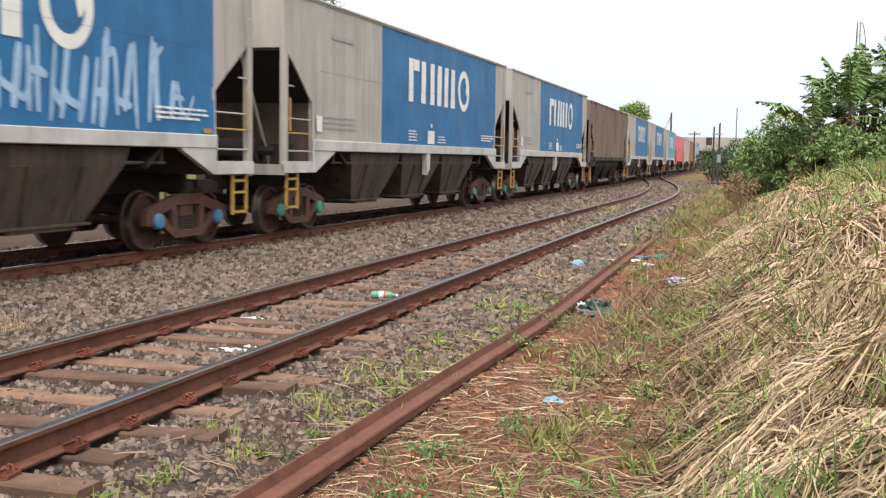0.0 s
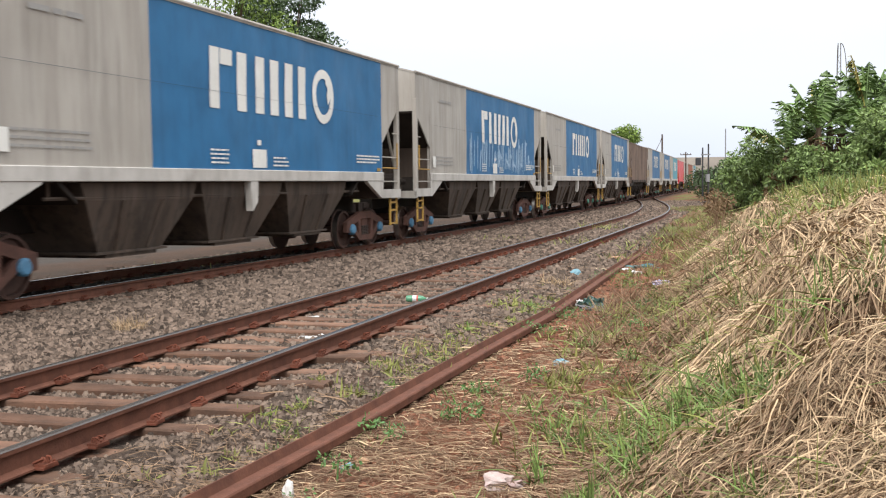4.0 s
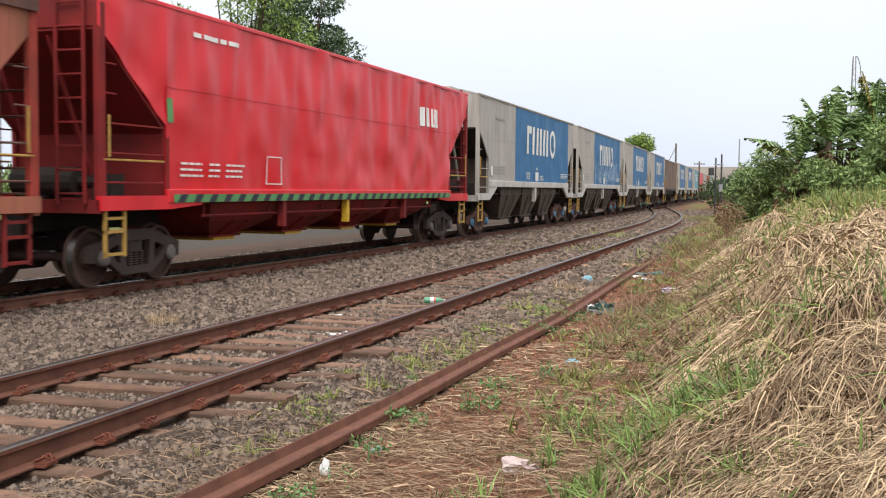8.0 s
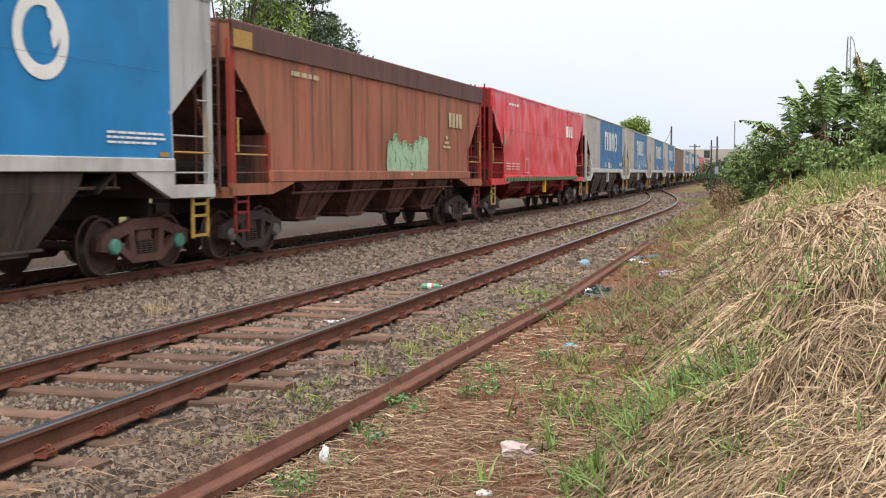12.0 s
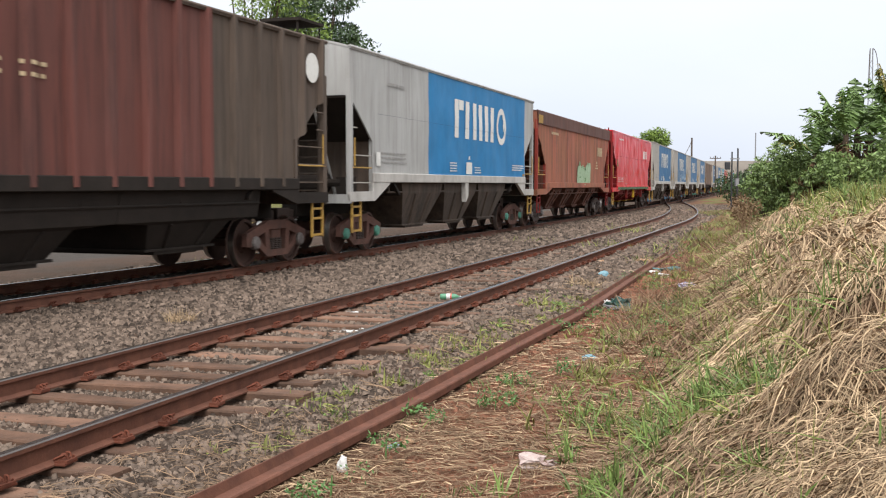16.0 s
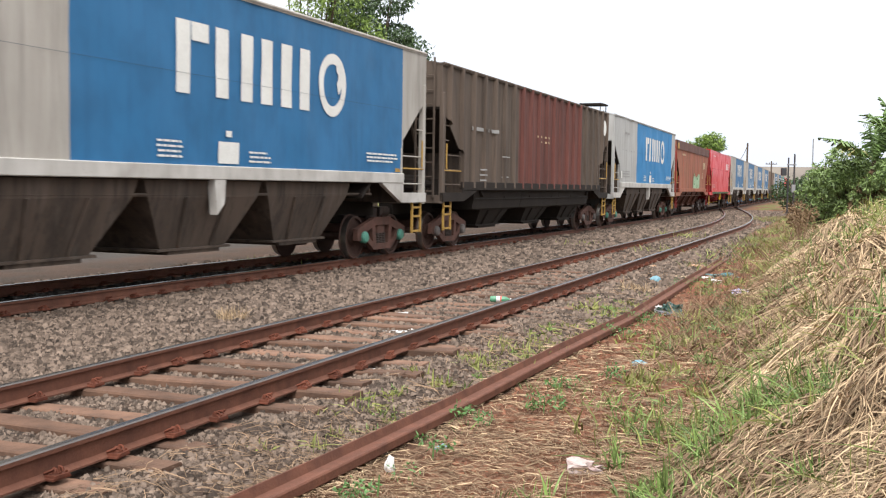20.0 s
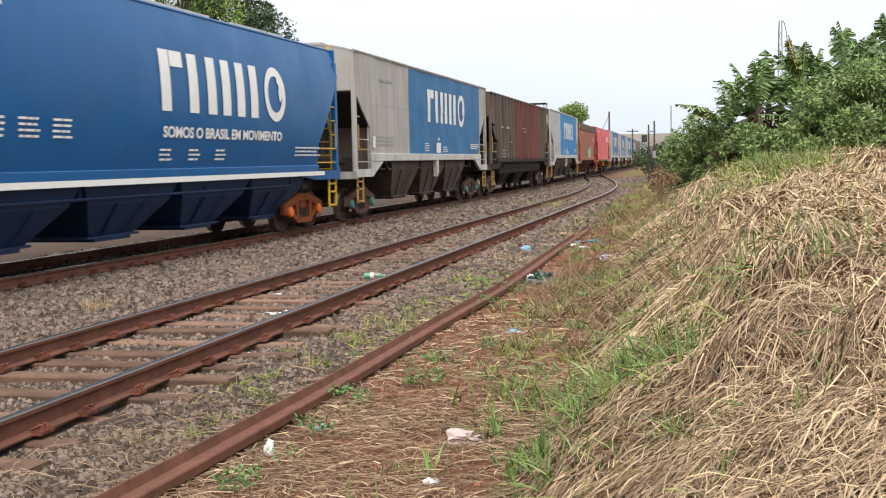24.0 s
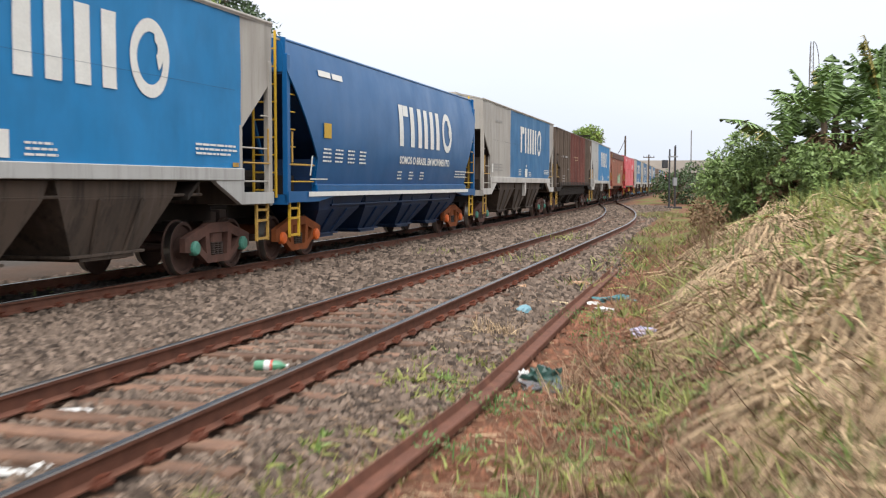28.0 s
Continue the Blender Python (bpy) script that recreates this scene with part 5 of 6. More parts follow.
def scatter_straw():
    # locks of cut grass, each lock lying one way, over the heaps and the bank between them
    locks = 4500
    lx, ly, lt = bank_points(locks, 0.25, 7.0, 2.2, 30.0, 1.6)
    keep = (np.hypot(lx, ly) > 2.5) & (0.45 * wobble(lx, ly, 0.8) + RNG.uniform(-0.3, 0.3, locks) + (lt - 0.86 - 0.50 * smooth(9, 6, ly)) > -0.05)
    lx, ly, lt = lx[keep], ly[keep], lt[keep]
    locks = len(lx)
    e = 0.12
    gx = (ground_z(lx + e, ly) - ground_z(lx - e, ly)) / (2 * e)
    gy = (ground_z(lx, ly + e) - ground_z(lx, ly - e)) / (2 * e)
    la = np.arctan2(-gy - 0.55, -gx + 0.15) + RNG.normal(0, 0.95, locks)
    far = np.hypot(lx, ly)
    lr = RNG.uniform(0.07, 0.20, locks) * np.clip(far / 9, 0.8, 2.4)
    per = 30
    k = np.repeat(np.arange(locks), per)
    n = len(k)
    d, b = lr[k] * np.sqrt(RNG.uniform(0, 1, n)), RNG.uniform(0, 6.283, n)
    x, y = lx[k] + d * np.cos(b), ly[k] + d * np.sin(b)
    size = np.clip(far[k] / 9, 0.6, 1.9)
    draped("straw_mat", x, y, la[k] + RNG.normal(0, 0.40, n), RNG.uniform(0.12, 0.50, n) * size, RNG.uniform(0.004, 0.012, n) * np.clip(far[k] / 8, 0.7, 1.6), RNG.uniform(0.0, 0.14, n), RNG.uniform(0.0, 0.04, n), M_STRAW, "matted dry straw hanging down the bank", 3)
    # a heap of cut stalks low on the bank, lying every way
    n = 26000
    y = RNG.uniform(3.3, 6.2, n)
    t = 0.15 + 2.1 * RNG.uniform(0, 1, n) ** 1.1
    x = -0.75 + 0.31 * y + t / 0.955
    k = (0.45 * wobble(x, y, 2.3) + RNG.uniform(-0.5, 0.5, n) + (t - 0.62) > 0) & (y + 0.42 * t + 0.3 * wobble(y, x, 3.0) + RNG.uniform(-0.25, 0.25, n) < 6.1)
    x, y = x[k], y[k]
    n = len(x)
    for nm, mat, pick, lab in (("straw_heap", M_STRAW, slice(0, int(n * 0.75)), "heap of cut straw low on the bank"), ("old_straw_heap", M_STRAW_OLD, slice(int(n * 0.75), n), "brown old stalks in the straw heap")):
        m = len(x[pick])
        draped(nm, x[pick], y[pick], 2.9 + 1.4 * wobble(x, y, 2.1)[pick] + RNG.normal(0, 1.2, m), RNG.uniform(0.08, 0.42, m), RNG.uniform(0.002, 0.0062, m), RNG.uniform(0.0, 0.12, m), RNG.uniform(0.0, 0.05, m), mat, lab, 3)
    # stray stalks across the locks
    n = 15000
    x, y, t = bank_points(n, 0.8, 7.0, 2.4, 30.0)
    draped("stray_straw", x, y, RNG.uniform(0, 6.283, n), RNG.uniform(0.15, 0.6, n) * np.clip(y / 9, 0.5, 1), RNG.uniform(0.004, 0.011, n) * np.clip(y / 8, 0.5, 2), RNG.uniform(0.05, 0.20, n), RNG.uniform(0.0, 0.08, n), M_STRAW, "stray straw stalks over the matted grass", 3)
    n = 34000
    x, y, t = bank_points(n, 0.0, 6.0, 2.6, 30.0)
    draped("old_straw", x, y, RNG.uniform(0, 6.283, n), RNG.uniform(0.12, 0.4, n), RNG.uniform(0.006, 0.014, n) * np.clip(y / 9, 1, 2), RNG.uniform(0.0, 0.10, n), RNG.uniform(0.0, 0.04, n), M_STRAW_OLD, "old brown straw under the dry grass", 2)
    # brown brush along the foot of the bank
    n = 12000
    x, y, t = bank_points(n, -0.9, 1.5, 10.0, 33.0)
    k = wobble(x, y, 0.9) + RNG.uniform(-0.6, 0.6, n) > -0.1
    x, y = x[k], y[k]
    n = len(x)
    a = RNG.uniform(0, 6.283, n)
    ribbons("dry_brush", np.stack([x, y, ground_z(x, y)], -1), unit(np.stack([np.cos(a) * 0.8, np.sin(a) * 0.8, RNG.uniform(0.2, 1.2, n)], -1)), RNG.normal(0, 0.35, (n, 3)) * [1, 1, 0.6], RNG.uniform(0.10, 0.42, n), RNG.uniform(0.006, 0.016, n), M_STRAW_OLD, "withered brown brush at the foot of the bank", "dry grass", 2)
    # loose stalks on the soil by the fallen rail
    n = 56000
    y = 3.2 * np.exp(RNG.uniform(0, np.log(6.0), n))
    x = np.interp(y, LOOSE[0], LOOSE[1]) + RNG.uniform(-0.25, 2.4, n)
    k = (bank_side(x, y) < 0.7) & (RNG.uniform(0, 1, n) < np.clip(1.5 - y / 11, 0.12, 1) * np.clip(0.65 + 0.8 * wobble(x, y, 1.7), 0.12, 1))
    x, y = x[k], y[k]
    n = len(x)
    a = 2.6 + 0.9 * wobble(x, y, 1.2) + RNG.normal(0, 0.8, n)
    for nm, mat, pick, lab in (("loose_straw", M_STRAW, slice(0, n // 3), "loose straw stalks on the red soil"), ("loose_old_straw", M_STRAW_OLD, slice(n // 3, n), "old brown stalks on the red soil")):
        xx, yy = x[pick], y[pick]
        m = len(xx)
        draped(nm, xx, yy, a[pick], RNG.uniform(0.04, 0.30, m), RNG.uniform(0.002, 0.006, m) * np.clip(yy / 7, 1, 2), RNG.uniform(0.006, 0.045, m), RNG.uniform(0.0, 0.02, m), mat, lab, 2)
    # dry stalks between the siding and the fallen rail
    n = 5200
    y = 5.5 * np.exp(RNG.uniform(0, np.log(4.2), n))
    x = np.interp(y, LOOSE[0], LOOSE[1]) - 0.06 - 1.1 * RNG.uniform(0, 1, n) ** 1.5
    k = wobble(x, y, 1.5) + RNG.uniform(-0.7, 0.7, n) > 0.1
    x, y = x[k], y[k]
    n = len(x)
    draped("track_straw", x, y, RNG.uniform(0, 6.283, n), RNG.uniform(0.05, 0.28, n), RNG.uniform(0.003, 0.007, n) * np.clip(y / 8, 1, 2), RNG.uniform(0.02, 0.06, n), RNG.uniform(0.0, 0.02, n), M_STRAW_OLD, "dry stalks in the gravel beside the fallen rail", 2)


def tuft(cx, cy, r, n, length, spread=0.45):
    a, d = RNG.uniform(0, 6.283, n), r * np.sqrt(RNG.uniform(0, 1, n))
    x, y = cx + d * np.cos(a), cy + d * np.sin(a)
    b = RNG.uniform(0, 6.283, n)
    lean = np.abs(RNG.normal(0, spread, n))
    way = unit(np.stack([np.cos(b) * lean, np.sin(b) * lean, np.ones(n)], -1))
    bend = np.stack([np.cos(b) * lean * 0.6, np.sin(b) * lean * 0.6, -0.35 * lean], -1)
    return np.stack([x, y, ground_z(x, y)], -1), way, bend, length * RNG.uniform(0.5, 1.2, n)


def scatter_grass():
    green, pale = [], []
    for cx, cy, r, n, ln in ((1.5, 7.94, 0.40, 120, 0.24), (1.95, 8.3, 0.40, 60, 0.24), (1.86, 6.35, 0.26, 280, 0.24), (2.12, 6.55, 0.24, 300, 0.27), (2.22, 6.2, 0.20, 260, 0.24), (1.9, 7.2, 0.35, 130, 0.30), (2.15, 7.4, 0.30, 160, 0.34), (2.75, 6.95, 0.20, 150, 0.30), (1.42, 8.05, 0.3, 110, 0.2), (1.3, 6.1, 0.30, 120, 0.24), (1.05, 6.4, 0.3, 80, 0.2), (1.2, 5.7, 0.3, 100, 0.24), (3.5, 10.6, 0.25, 120, 0.30),
                             (1.7, 6.9, 0.45, 140, 0.26), (1.5, 6.4, 0.35, 120, 0.26), (3.0, 6.2, 0.2, 50, 0.40), (2.1, 4.6, 0.25, 60, 0.30), (4.3, 12.8, 0.4, 70, 0.3), (5.3, 15.4, 0.5, 80, 0.35),
                             (6.6, 18.6, 0.7, 110, 0.4), (7.4, 21.0, 0.9, 130, 0.45), (8.6, 19.0, 0.8, 120, 0.45), (9.6, 23.5, 1.0, 150, 0.5), (8.3, 24.0, 1.0, 150, 0.5), (10.5, 21.5, 1.2, 170, 0.5), (9.4, 26.5, 1.2, 200, 0.55), (11.0, 28.0, 1.4, 220, 0.55), (12.5, 26.0, 1.5, 220, 0.55)):
        green.append(tuft(cx, cy, r * 0.8, int(n * (0.5 if n > 300 else 0.2)) + 8, ln * 0.95, 0.6))
        for k in range(3):
            green.append(tuft(cx + RNG.normal(0, 0.45), cy + RNG.normal(0, 0.6), r * 0.35, int(n * 0.10) + 6, ln * RNG.uniform(0.5, 0.9), 0.75))
    for cx, cy, r, n, ln in ((0.72, 11.87, 0.4, 140, 0.16), (0.31, 10.9, 0.35, 120, 0.16), (2.04, 16.0, 0.4, 100, 0.18), (-0.78, 8.74, 0.25, 60, 0.14), (1.2, 12.9, 0.4, 100, 0.14), (2.3, 13.0, 0.4, 80, 0.15), (1.5, 7.9, 0.6, 150, 0.3), (2.2, 6.2, 0.7, 170, 0.34), (3.2, 7.4, 0.8, 150, 0.4), (4.4, 10.8, 1.0, 220, 0.4), (5.9, 14.2, 1.2, 260, 0.45),
                             (7.3, 18.0, 1.5, 320, 0.5), (9.4, 18.6, 1.6, 300, 0.6), (8.2, 24.0, 1.8, 300, 0.6), (10.8, 23.0, 1.8, 300, 0.6), (3.9, 11.6, 0.5, 120, 0.3), (-4.2, 24.0, 0.6, 60, 0.2), (3.6, 33.0, 0.7, 90, 0.25), (8.0, 40.0, 0.8, 120, 0.45), (5.5, 30.5, 0.9, 120, 0.3), (9.5, 33.0, 1.4, 200, 0.4), (12.0, 38.0, 2.0, 250, 0.4)):
        pale.append(tuft(cx, cy, r * 1.2, int(n * 0.7), ln * 0.8, 0.8))
    # long grass along the crest of the bank
    for y in np.linspace(15.5, 28.0, 18):
        for k in range(3):
            (green if k == 0 else pale).append(tuft(y * RNG.uniform(0.375, 0.47), y + RNG.normal(0, 0.4), 0.55, 60, RNG.uniform(0.32, 0.5), 0.6))
    # weeds and grass among the brush along the foot of the bank
    for k in range(90):
        y = 8.5 * math.exp(RNG.uniform(0, math.log(3.4)))
        x = -0.75 + 0.31 * y + RNG.uniform(-1.1, 1.2)
        (green if k % 3 == 0 else pale).append(tuft(x, y, RNG.uniform(0.08, 0.25), int(RNG.integers(14, 40)), RNG.uniform(0.10, 0.26), 1.0))
    # short tufts in the gravel by the fallen rail
    for k in range(70):
        y = 7.0 * math.exp(RNG.uniform(0, math.log(2.7)))
        (green if k % 3 == 0 else pale).append(tuft(loose_x(y) - 0.12 - 0.9 * RNG.uniform(0, 1) ** 1.6, y, RNG.uniform(0.05, 0.16), int(RNG.integers(8, 34)), RNG.uniform(0.06, 0.13), 1.0))
    for name, made, mat, lab in (("green_grass", green, M_BLADE, "fresh green grass tufts on the bank"), ("pale_grass", pale, M_BLADE_PALE, "yellow-green grass tufts among the straw")):
        b, w, d, ln = (np.concatenate([m[i] for m in made]) for i in range(4))
        n = len(b)
        far = np.hypot(b[:, 0], b[:, 1])
        ribbons(name, b, w, d, ln, RNG.uniform(0.008, 0.018, n) * np.clip(far / 8, 1, 2.2), mat, lab)
    # a thin sprinkling of short green on the soil
    n = 9000
    y = 4.5 * np.exp(RNG.uniform(0, np.log(6.5), n))
    x = -1.9 + 0.34 * y + RNG.uniform(-1.1, 2.8, n)
    k = (wobble(x, y, 1.3) + 0.35 * wobble(y, x, 3.7) > 0.30) & (bank_side(x, y) < 1.0)
    x, y = x[k], y[k]
    n = len(x)
    b = RNG.uniform(0, 6.283, n)
    ribbons("short_grass", np.stack([x, y, ground_z(x, y)], -1), unit(np.stack([np.cos(b) * 0.5, np.sin(b) * 0.5, np.ones(n)], -1)), np.stack([np.cos(b) * 0.3, np.sin(b) * 0.3, np.zeros(n)], -1), RNG.uniform(0.04, 0.12, n), RNG.uniform(0.006, 0.012, n), M_BLADE, "short green grass on the red soil")
    # mixed grass at the foot of the bank
    for nm, mat, m, lab in (("bank_grass", M_BLADE, 85, "green grass at the foot of the bank"), ("bank_pale_grass", M_BLADE_PALE, 90, "yellowing grass at the foot of the bank")):
        made = []
        cx, cy = bank_points(m, -0.15, 1.15, 4.3, 24.0)[:2]
        for x, y in zip(cx, cy):
            if y < 6.6 and nm == "bank_grass" and RNG.uniform(0, 1) < 0.5:
                continue
            made.append(tuft(x, y, 0.16, 16, RNG.uniform(0.10, 0.30), 0.95))
        b, w, d, ln = (np.concatenate([q[i] for q in made]) for i in range(4))
        ribbons(nm, b, w, d, ln, RNG.uniform(0.004, 0.010, len(b)) * np.clip(b[:, 1] / 9, 1, 2), mat, lab)
    # rough grass beyond the end of the bank and along the far track
    n = 22000
    s = RNG.uniform(24, 74, n)
    q = 3.2 + np.abs(RNG.normal(0, 4.5, n)) - 0.03 * s
    x, y = FOOT.x + D.x * s + N.x * q, FOOT.y + D.y * s + N.y * q
    k = (wobble(x, y, 0.45) + 0.5 * wobble(y, x, 1.1) > -0.12) & ((x - S_FOOT.x) * SN.x + (y - S_FOOT.y) * SN.y > 0.8 - 0.2 * np.maximum(s - 58, 0)) & (np.abs(q - 0) > 1.6)
    x, y = x[k], y[k]
    n = len(x)
    b = RNG.uniform(0, 6.283, n)
    for nm, mat, pick, lab in (("rough_grass", M_BLADE, slice(0, n // 5), "rough green grass beside the far track"), ("rough_pale_grass", M_BLADE_PALE, slice(n // 5, n // 2), "rough yellowing grass beside the far track"), ("rough_dry_grass", M_STRAW_OLD, slice(n // 2, n), "rough withered grass beside the far track")):
        m = len(x[pick])
        ribbons(nm, np.stack([x, y, ground_z(x, y)], -1)[pick], unit(np.stack([np.cos(b) * 0.6, np.sin(b) * 0.6, np.ones(n)], -1))[pick], np.stack([np.cos(b) * 0.3, np.sin(b) * 0.3, -0.1 + 0 * b], -1)[pick], RNG.uniform(0.08, 0.28, m), RNG.uniform(0.02, 0.04, m), mat, lab, "grass", 2)
    # dry tussocks between the tracks
    for cx, cy, r, n in ((-3.03, 13.89, 0.22, 150), (3.1, 19.2, 0.32, 170), (-5.6, 11.3, 0.25, 90)):
        b, w, d, ln = tuft(cx, cy, r, n, 0.20, 0.7)
        ribbons("dry_tussock", b, w, d, ln, RNG.uniform(0.006, 0.012, n), M_STRAW, "small dry grass tussock in the gravel", "dry grass")


scatter_gravel()
scatter_clods()
scatter_straw()
scatter_grass()


# ------------------------------------------------------------------ weeds, shrubs, trees
M_LEAF = surface("shrub_leaves", (0.215, 0.298, 0.094), (0.085, 0.138, 0.040), 0.55, 0, 1.2, 20, 0.0, 0.8, island=0.5)
M_LEAF_DARK = surface("dark_tree_leaves", (0.055, 0.095, 0.030), (0.025, 0.05, 0.015), 0.6, 0, 0.8, 20, 0.0, 0.8, island=0.5)
M_LEAF_LIGHT = surface("light_tree_leaves", (0.22, 0.31, 0.06), (0.08, 0.14, 0.025), 0.6, 0, 0.8, 20, 0.0, 0.8, island=0.5)
M_BANANA = surface("banana_leaf", (0.190, 0.290, 0.088), (0.090, 0.150, 0.044), 0.45, 0, 2.0, 30, 0.05, 0.7, per_object=0.55, island=0.3)
M_BANANA_YELLOW = surface("yellowing_banana_leaf", (0.31, 0.27, 0.07), (0.18, 0.13, 0.05), 0.5, 0, 3.0, 30, 0.05, 0.8)
M_BANANA_DRY = surface("dry_banana_leaf", (0.19, 0.122, 0.066), (0.09, 0.058, 0.034), 0.8, 0, 4.0, 30, 0.1, 0.7)
M_BARK = surface("brown_bark", (0.11, 0.08, 0.055), (0.05, 0.038, 0.028), 0.9, 0, 5.0, 40, 0.5, 0.7)
M_WEED = surface("weed_leaves", (0.105, 0.215, 0.060), (0.06, 0.13, 0.035), 0.55, 0, 5.0, 30, 0.0, 0.6, island=0.4)


def limb(bm, a, b, r0, r1, sides=7):
    a, b = Vector(a), Vector(b)
    q = (b - a).to_track_quat("Z", "Y").to_matrix()
    rings = [[bm.verts.new(p + q @ Vector((r * math.cos(6.2832 * i / sides), r * math.sin(6.2832 * i / sides), 0))) for i in range(sides)] for p, r in ((a, r0), (b, r1))]
    for i in range(sides):
        j = (i + 1) % sides
        bm.faces.new((rings[0][i], rings[0][j], rings[1][j], rings[1][i]))
    bm.faces.new(rings[1])


def leaves_mesh(name, centres, radii, n, size, material, parent, flat=0.75, label=""):
    """Many small leaves in clumps round the given centres."""
    k = RNG.choice(len(centres), n, p=np.array(radii) ** 2 / np.sum(np.array(radii) ** 2))
    c, r = np.array(centres)[k], np.array(radii)[k]
    d = unit(RNG.normal(0, 1, (n, 3)))
    p = c + d * (r * RNG.uniform(0.45, 1.0, n) ** 0.5 * RNG.uniform(0.8, 1.12, n))[:, None] * [1, 1, flat]
    way = unit(d * 0.6 + RNG.normal(0, 0.6, (n, 3)) + [0, 0, -0.25])
    side = unit(np.cross(way, RNG.normal(0, 1, (n, 3))))
    ln, wd = size * RNG.uniform(0.7, 1.4, n)[:, None], size * 0.42 * RNG.uniform(0.7, 1.2, n)[:, None]
    co = np.stack([p, p + way * ln * 0.45 + side * wd * 0.5, p + way * ln, p + way * ln * 0.45 - side * wd * 0.5], 1)
    me = bpy.data.meshes.new(name)
    quads(me, co.reshape(-1, 3), np.arange(4 * n).reshape(-1, 4))
    me.materials.append(material)
    ob = new(name, me)
    ob.parent = parent
    if label:
        ob["label"] = label
    return ob


def tree(name, label, x, y, z, height, spread, n_leaves, leaf, material, seed, trunk=0.16, base=0.35, clumps=14, category="tree"):
    rnd = random.Random(seed)
    t = new(name)
    t.matrix_basis = pose(x, y, z)
    tagged(t, label, category)
    bm = bmesh.new()
    top = Vector((rnd.uniform(-0.1, 0.1) * spread, rnd.uniform(-0.1, 0.1) * spread, height * base))
    limb(bm, (0, 0, -0.3), top * 0.6, trunk, trunk * 0.75)
    limb(bm, top * 0.6, top, trunk * 0.75, trunk * 0.55)
    cs, rs = [], []
    for i in range(clumps):
        a = 6.2832 * i / clumps * 2.4 + rnd.uniform(-0.4, 0.4)
        u = rnd.uniform(0.0, 1.0)
        rr = spread * (0.25 + 0.75 * math.sin(math.pi * (0.15 + 0.75 * u))) * rnd.uniform(0.45, 0.85)
        c = Vector((rr * math.cos(a), rr * math.sin(a), height * (base + (0.95 - base) * u)))
        limb(bm, top * rnd.uniform(0.7, 1.0), c, trunk * 0.35, trunk * 0.08, 5)
        cs.append(tuple(c))
        rs.append(spread * rnd.uniform(0.26, 0.46))
    part("trunk", bm, M_BARK, t)
    leaves_mesh("crown", cs, rs, n_leaves, leaf, material, t)
    return t


def banana_leaf(parent, base, heading, rise, length, width, material, rnd):
    """One torn banana leaf: a drooping midrib with a strip blade on both sides, split into lobes."""
    bm = bmesh.new()
    n = 30
    a = Vector((math.cos(heading), math.sin(heading), 0))
    side = Vector((-a.y, a.x, 0))
    pts = []
    for k in range(n + 1):
        t = k / n
        pts.append(Vector(base) + a * (length * t * math.cos(rise)) + Vector((0, 0, length * (math.sin(rise) * t - 0.42 * t * t * (1.0 - 0.3 * math.sin(rise))))))
    for s in (1, -1):
        k = 4
        while k < n:
            m = min(n, k + rnd.choice((1, 1, 1, 2, 2, 3)))
            lobe = []
            drop = rnd.uniform(-0.2, 0.9)
            for i in range(k, m + 1):
                t = i / n
                w = width * 0.5 * math.sin(math.pi * min(1, (t - 0.12) / 0.9)) ** 0.6 if t < 1 else 0.02
                g = 0.035 if i == k else 0.0
                e = pts[i] + side * s * w + Vector((0, 0, -w * drop)) + a * (w * 0.35)
                lobe.append((bm.verts.new(pts[i] + a * g), bm.verts.new(e + a * g * 2)))
            for p, q in zip(lobe, lobe[1:]):
                bm.faces.new((p[0], q[0], q[1], p[1]))
            k = m
    for p, q in zip(pts, pts[1:]):
        rod(bm, p, q, 0.018, 4)
    return part("leaf", bm, material, parent)


def banana(x, y, z, height, seed, leaves=9, length=1.9):
    rnd = random.Random(seed)
    b = new("banana_plant")
    b.matrix_basis = pose(x, y, z)
    tagged(b, "tall banana plant with torn broad green leaves", "banana plant", "banana plants on the bank")
    bm = bmesh.new()
    limb(bm, (0, 0, -0.3), (0.05, 0.02, height * 0.55), 0.17, 0.14)
    limb(bm, (0.05, 0.02, height * 0.55), (0.06, 0.0, height), 0.14, 0.07)
    part("stem", bm, M_BARK, b)
    for i in range(leaves):
        banana_leaf(b, (0.06, 0, height - rnd.uniform(0, 0.3)), 6.2832 * i / leaves * 1.7 + rnd.uniform(-0.3, 0.3), rnd.uniform(0.5, 1.5), length * rnd.uniform(0.75, 1.1), rnd.uniform(0.42, 0.60), M_BANANA if rnd.random() < 0.95 else M_BANANA_YELLOW, rnd)
    for i in range(6):
        banana_leaf(b, (0.06, 0, height * rnd.uniform(0.6, 0.95)), rnd.uniform(0, 6.28), rnd.uniform(-1.0, -0.5), length * 0.5, 0.35, M_BANANA_DRY, rnd)
    return b


def gz(x, y):
    return float(ground_z(x, y))


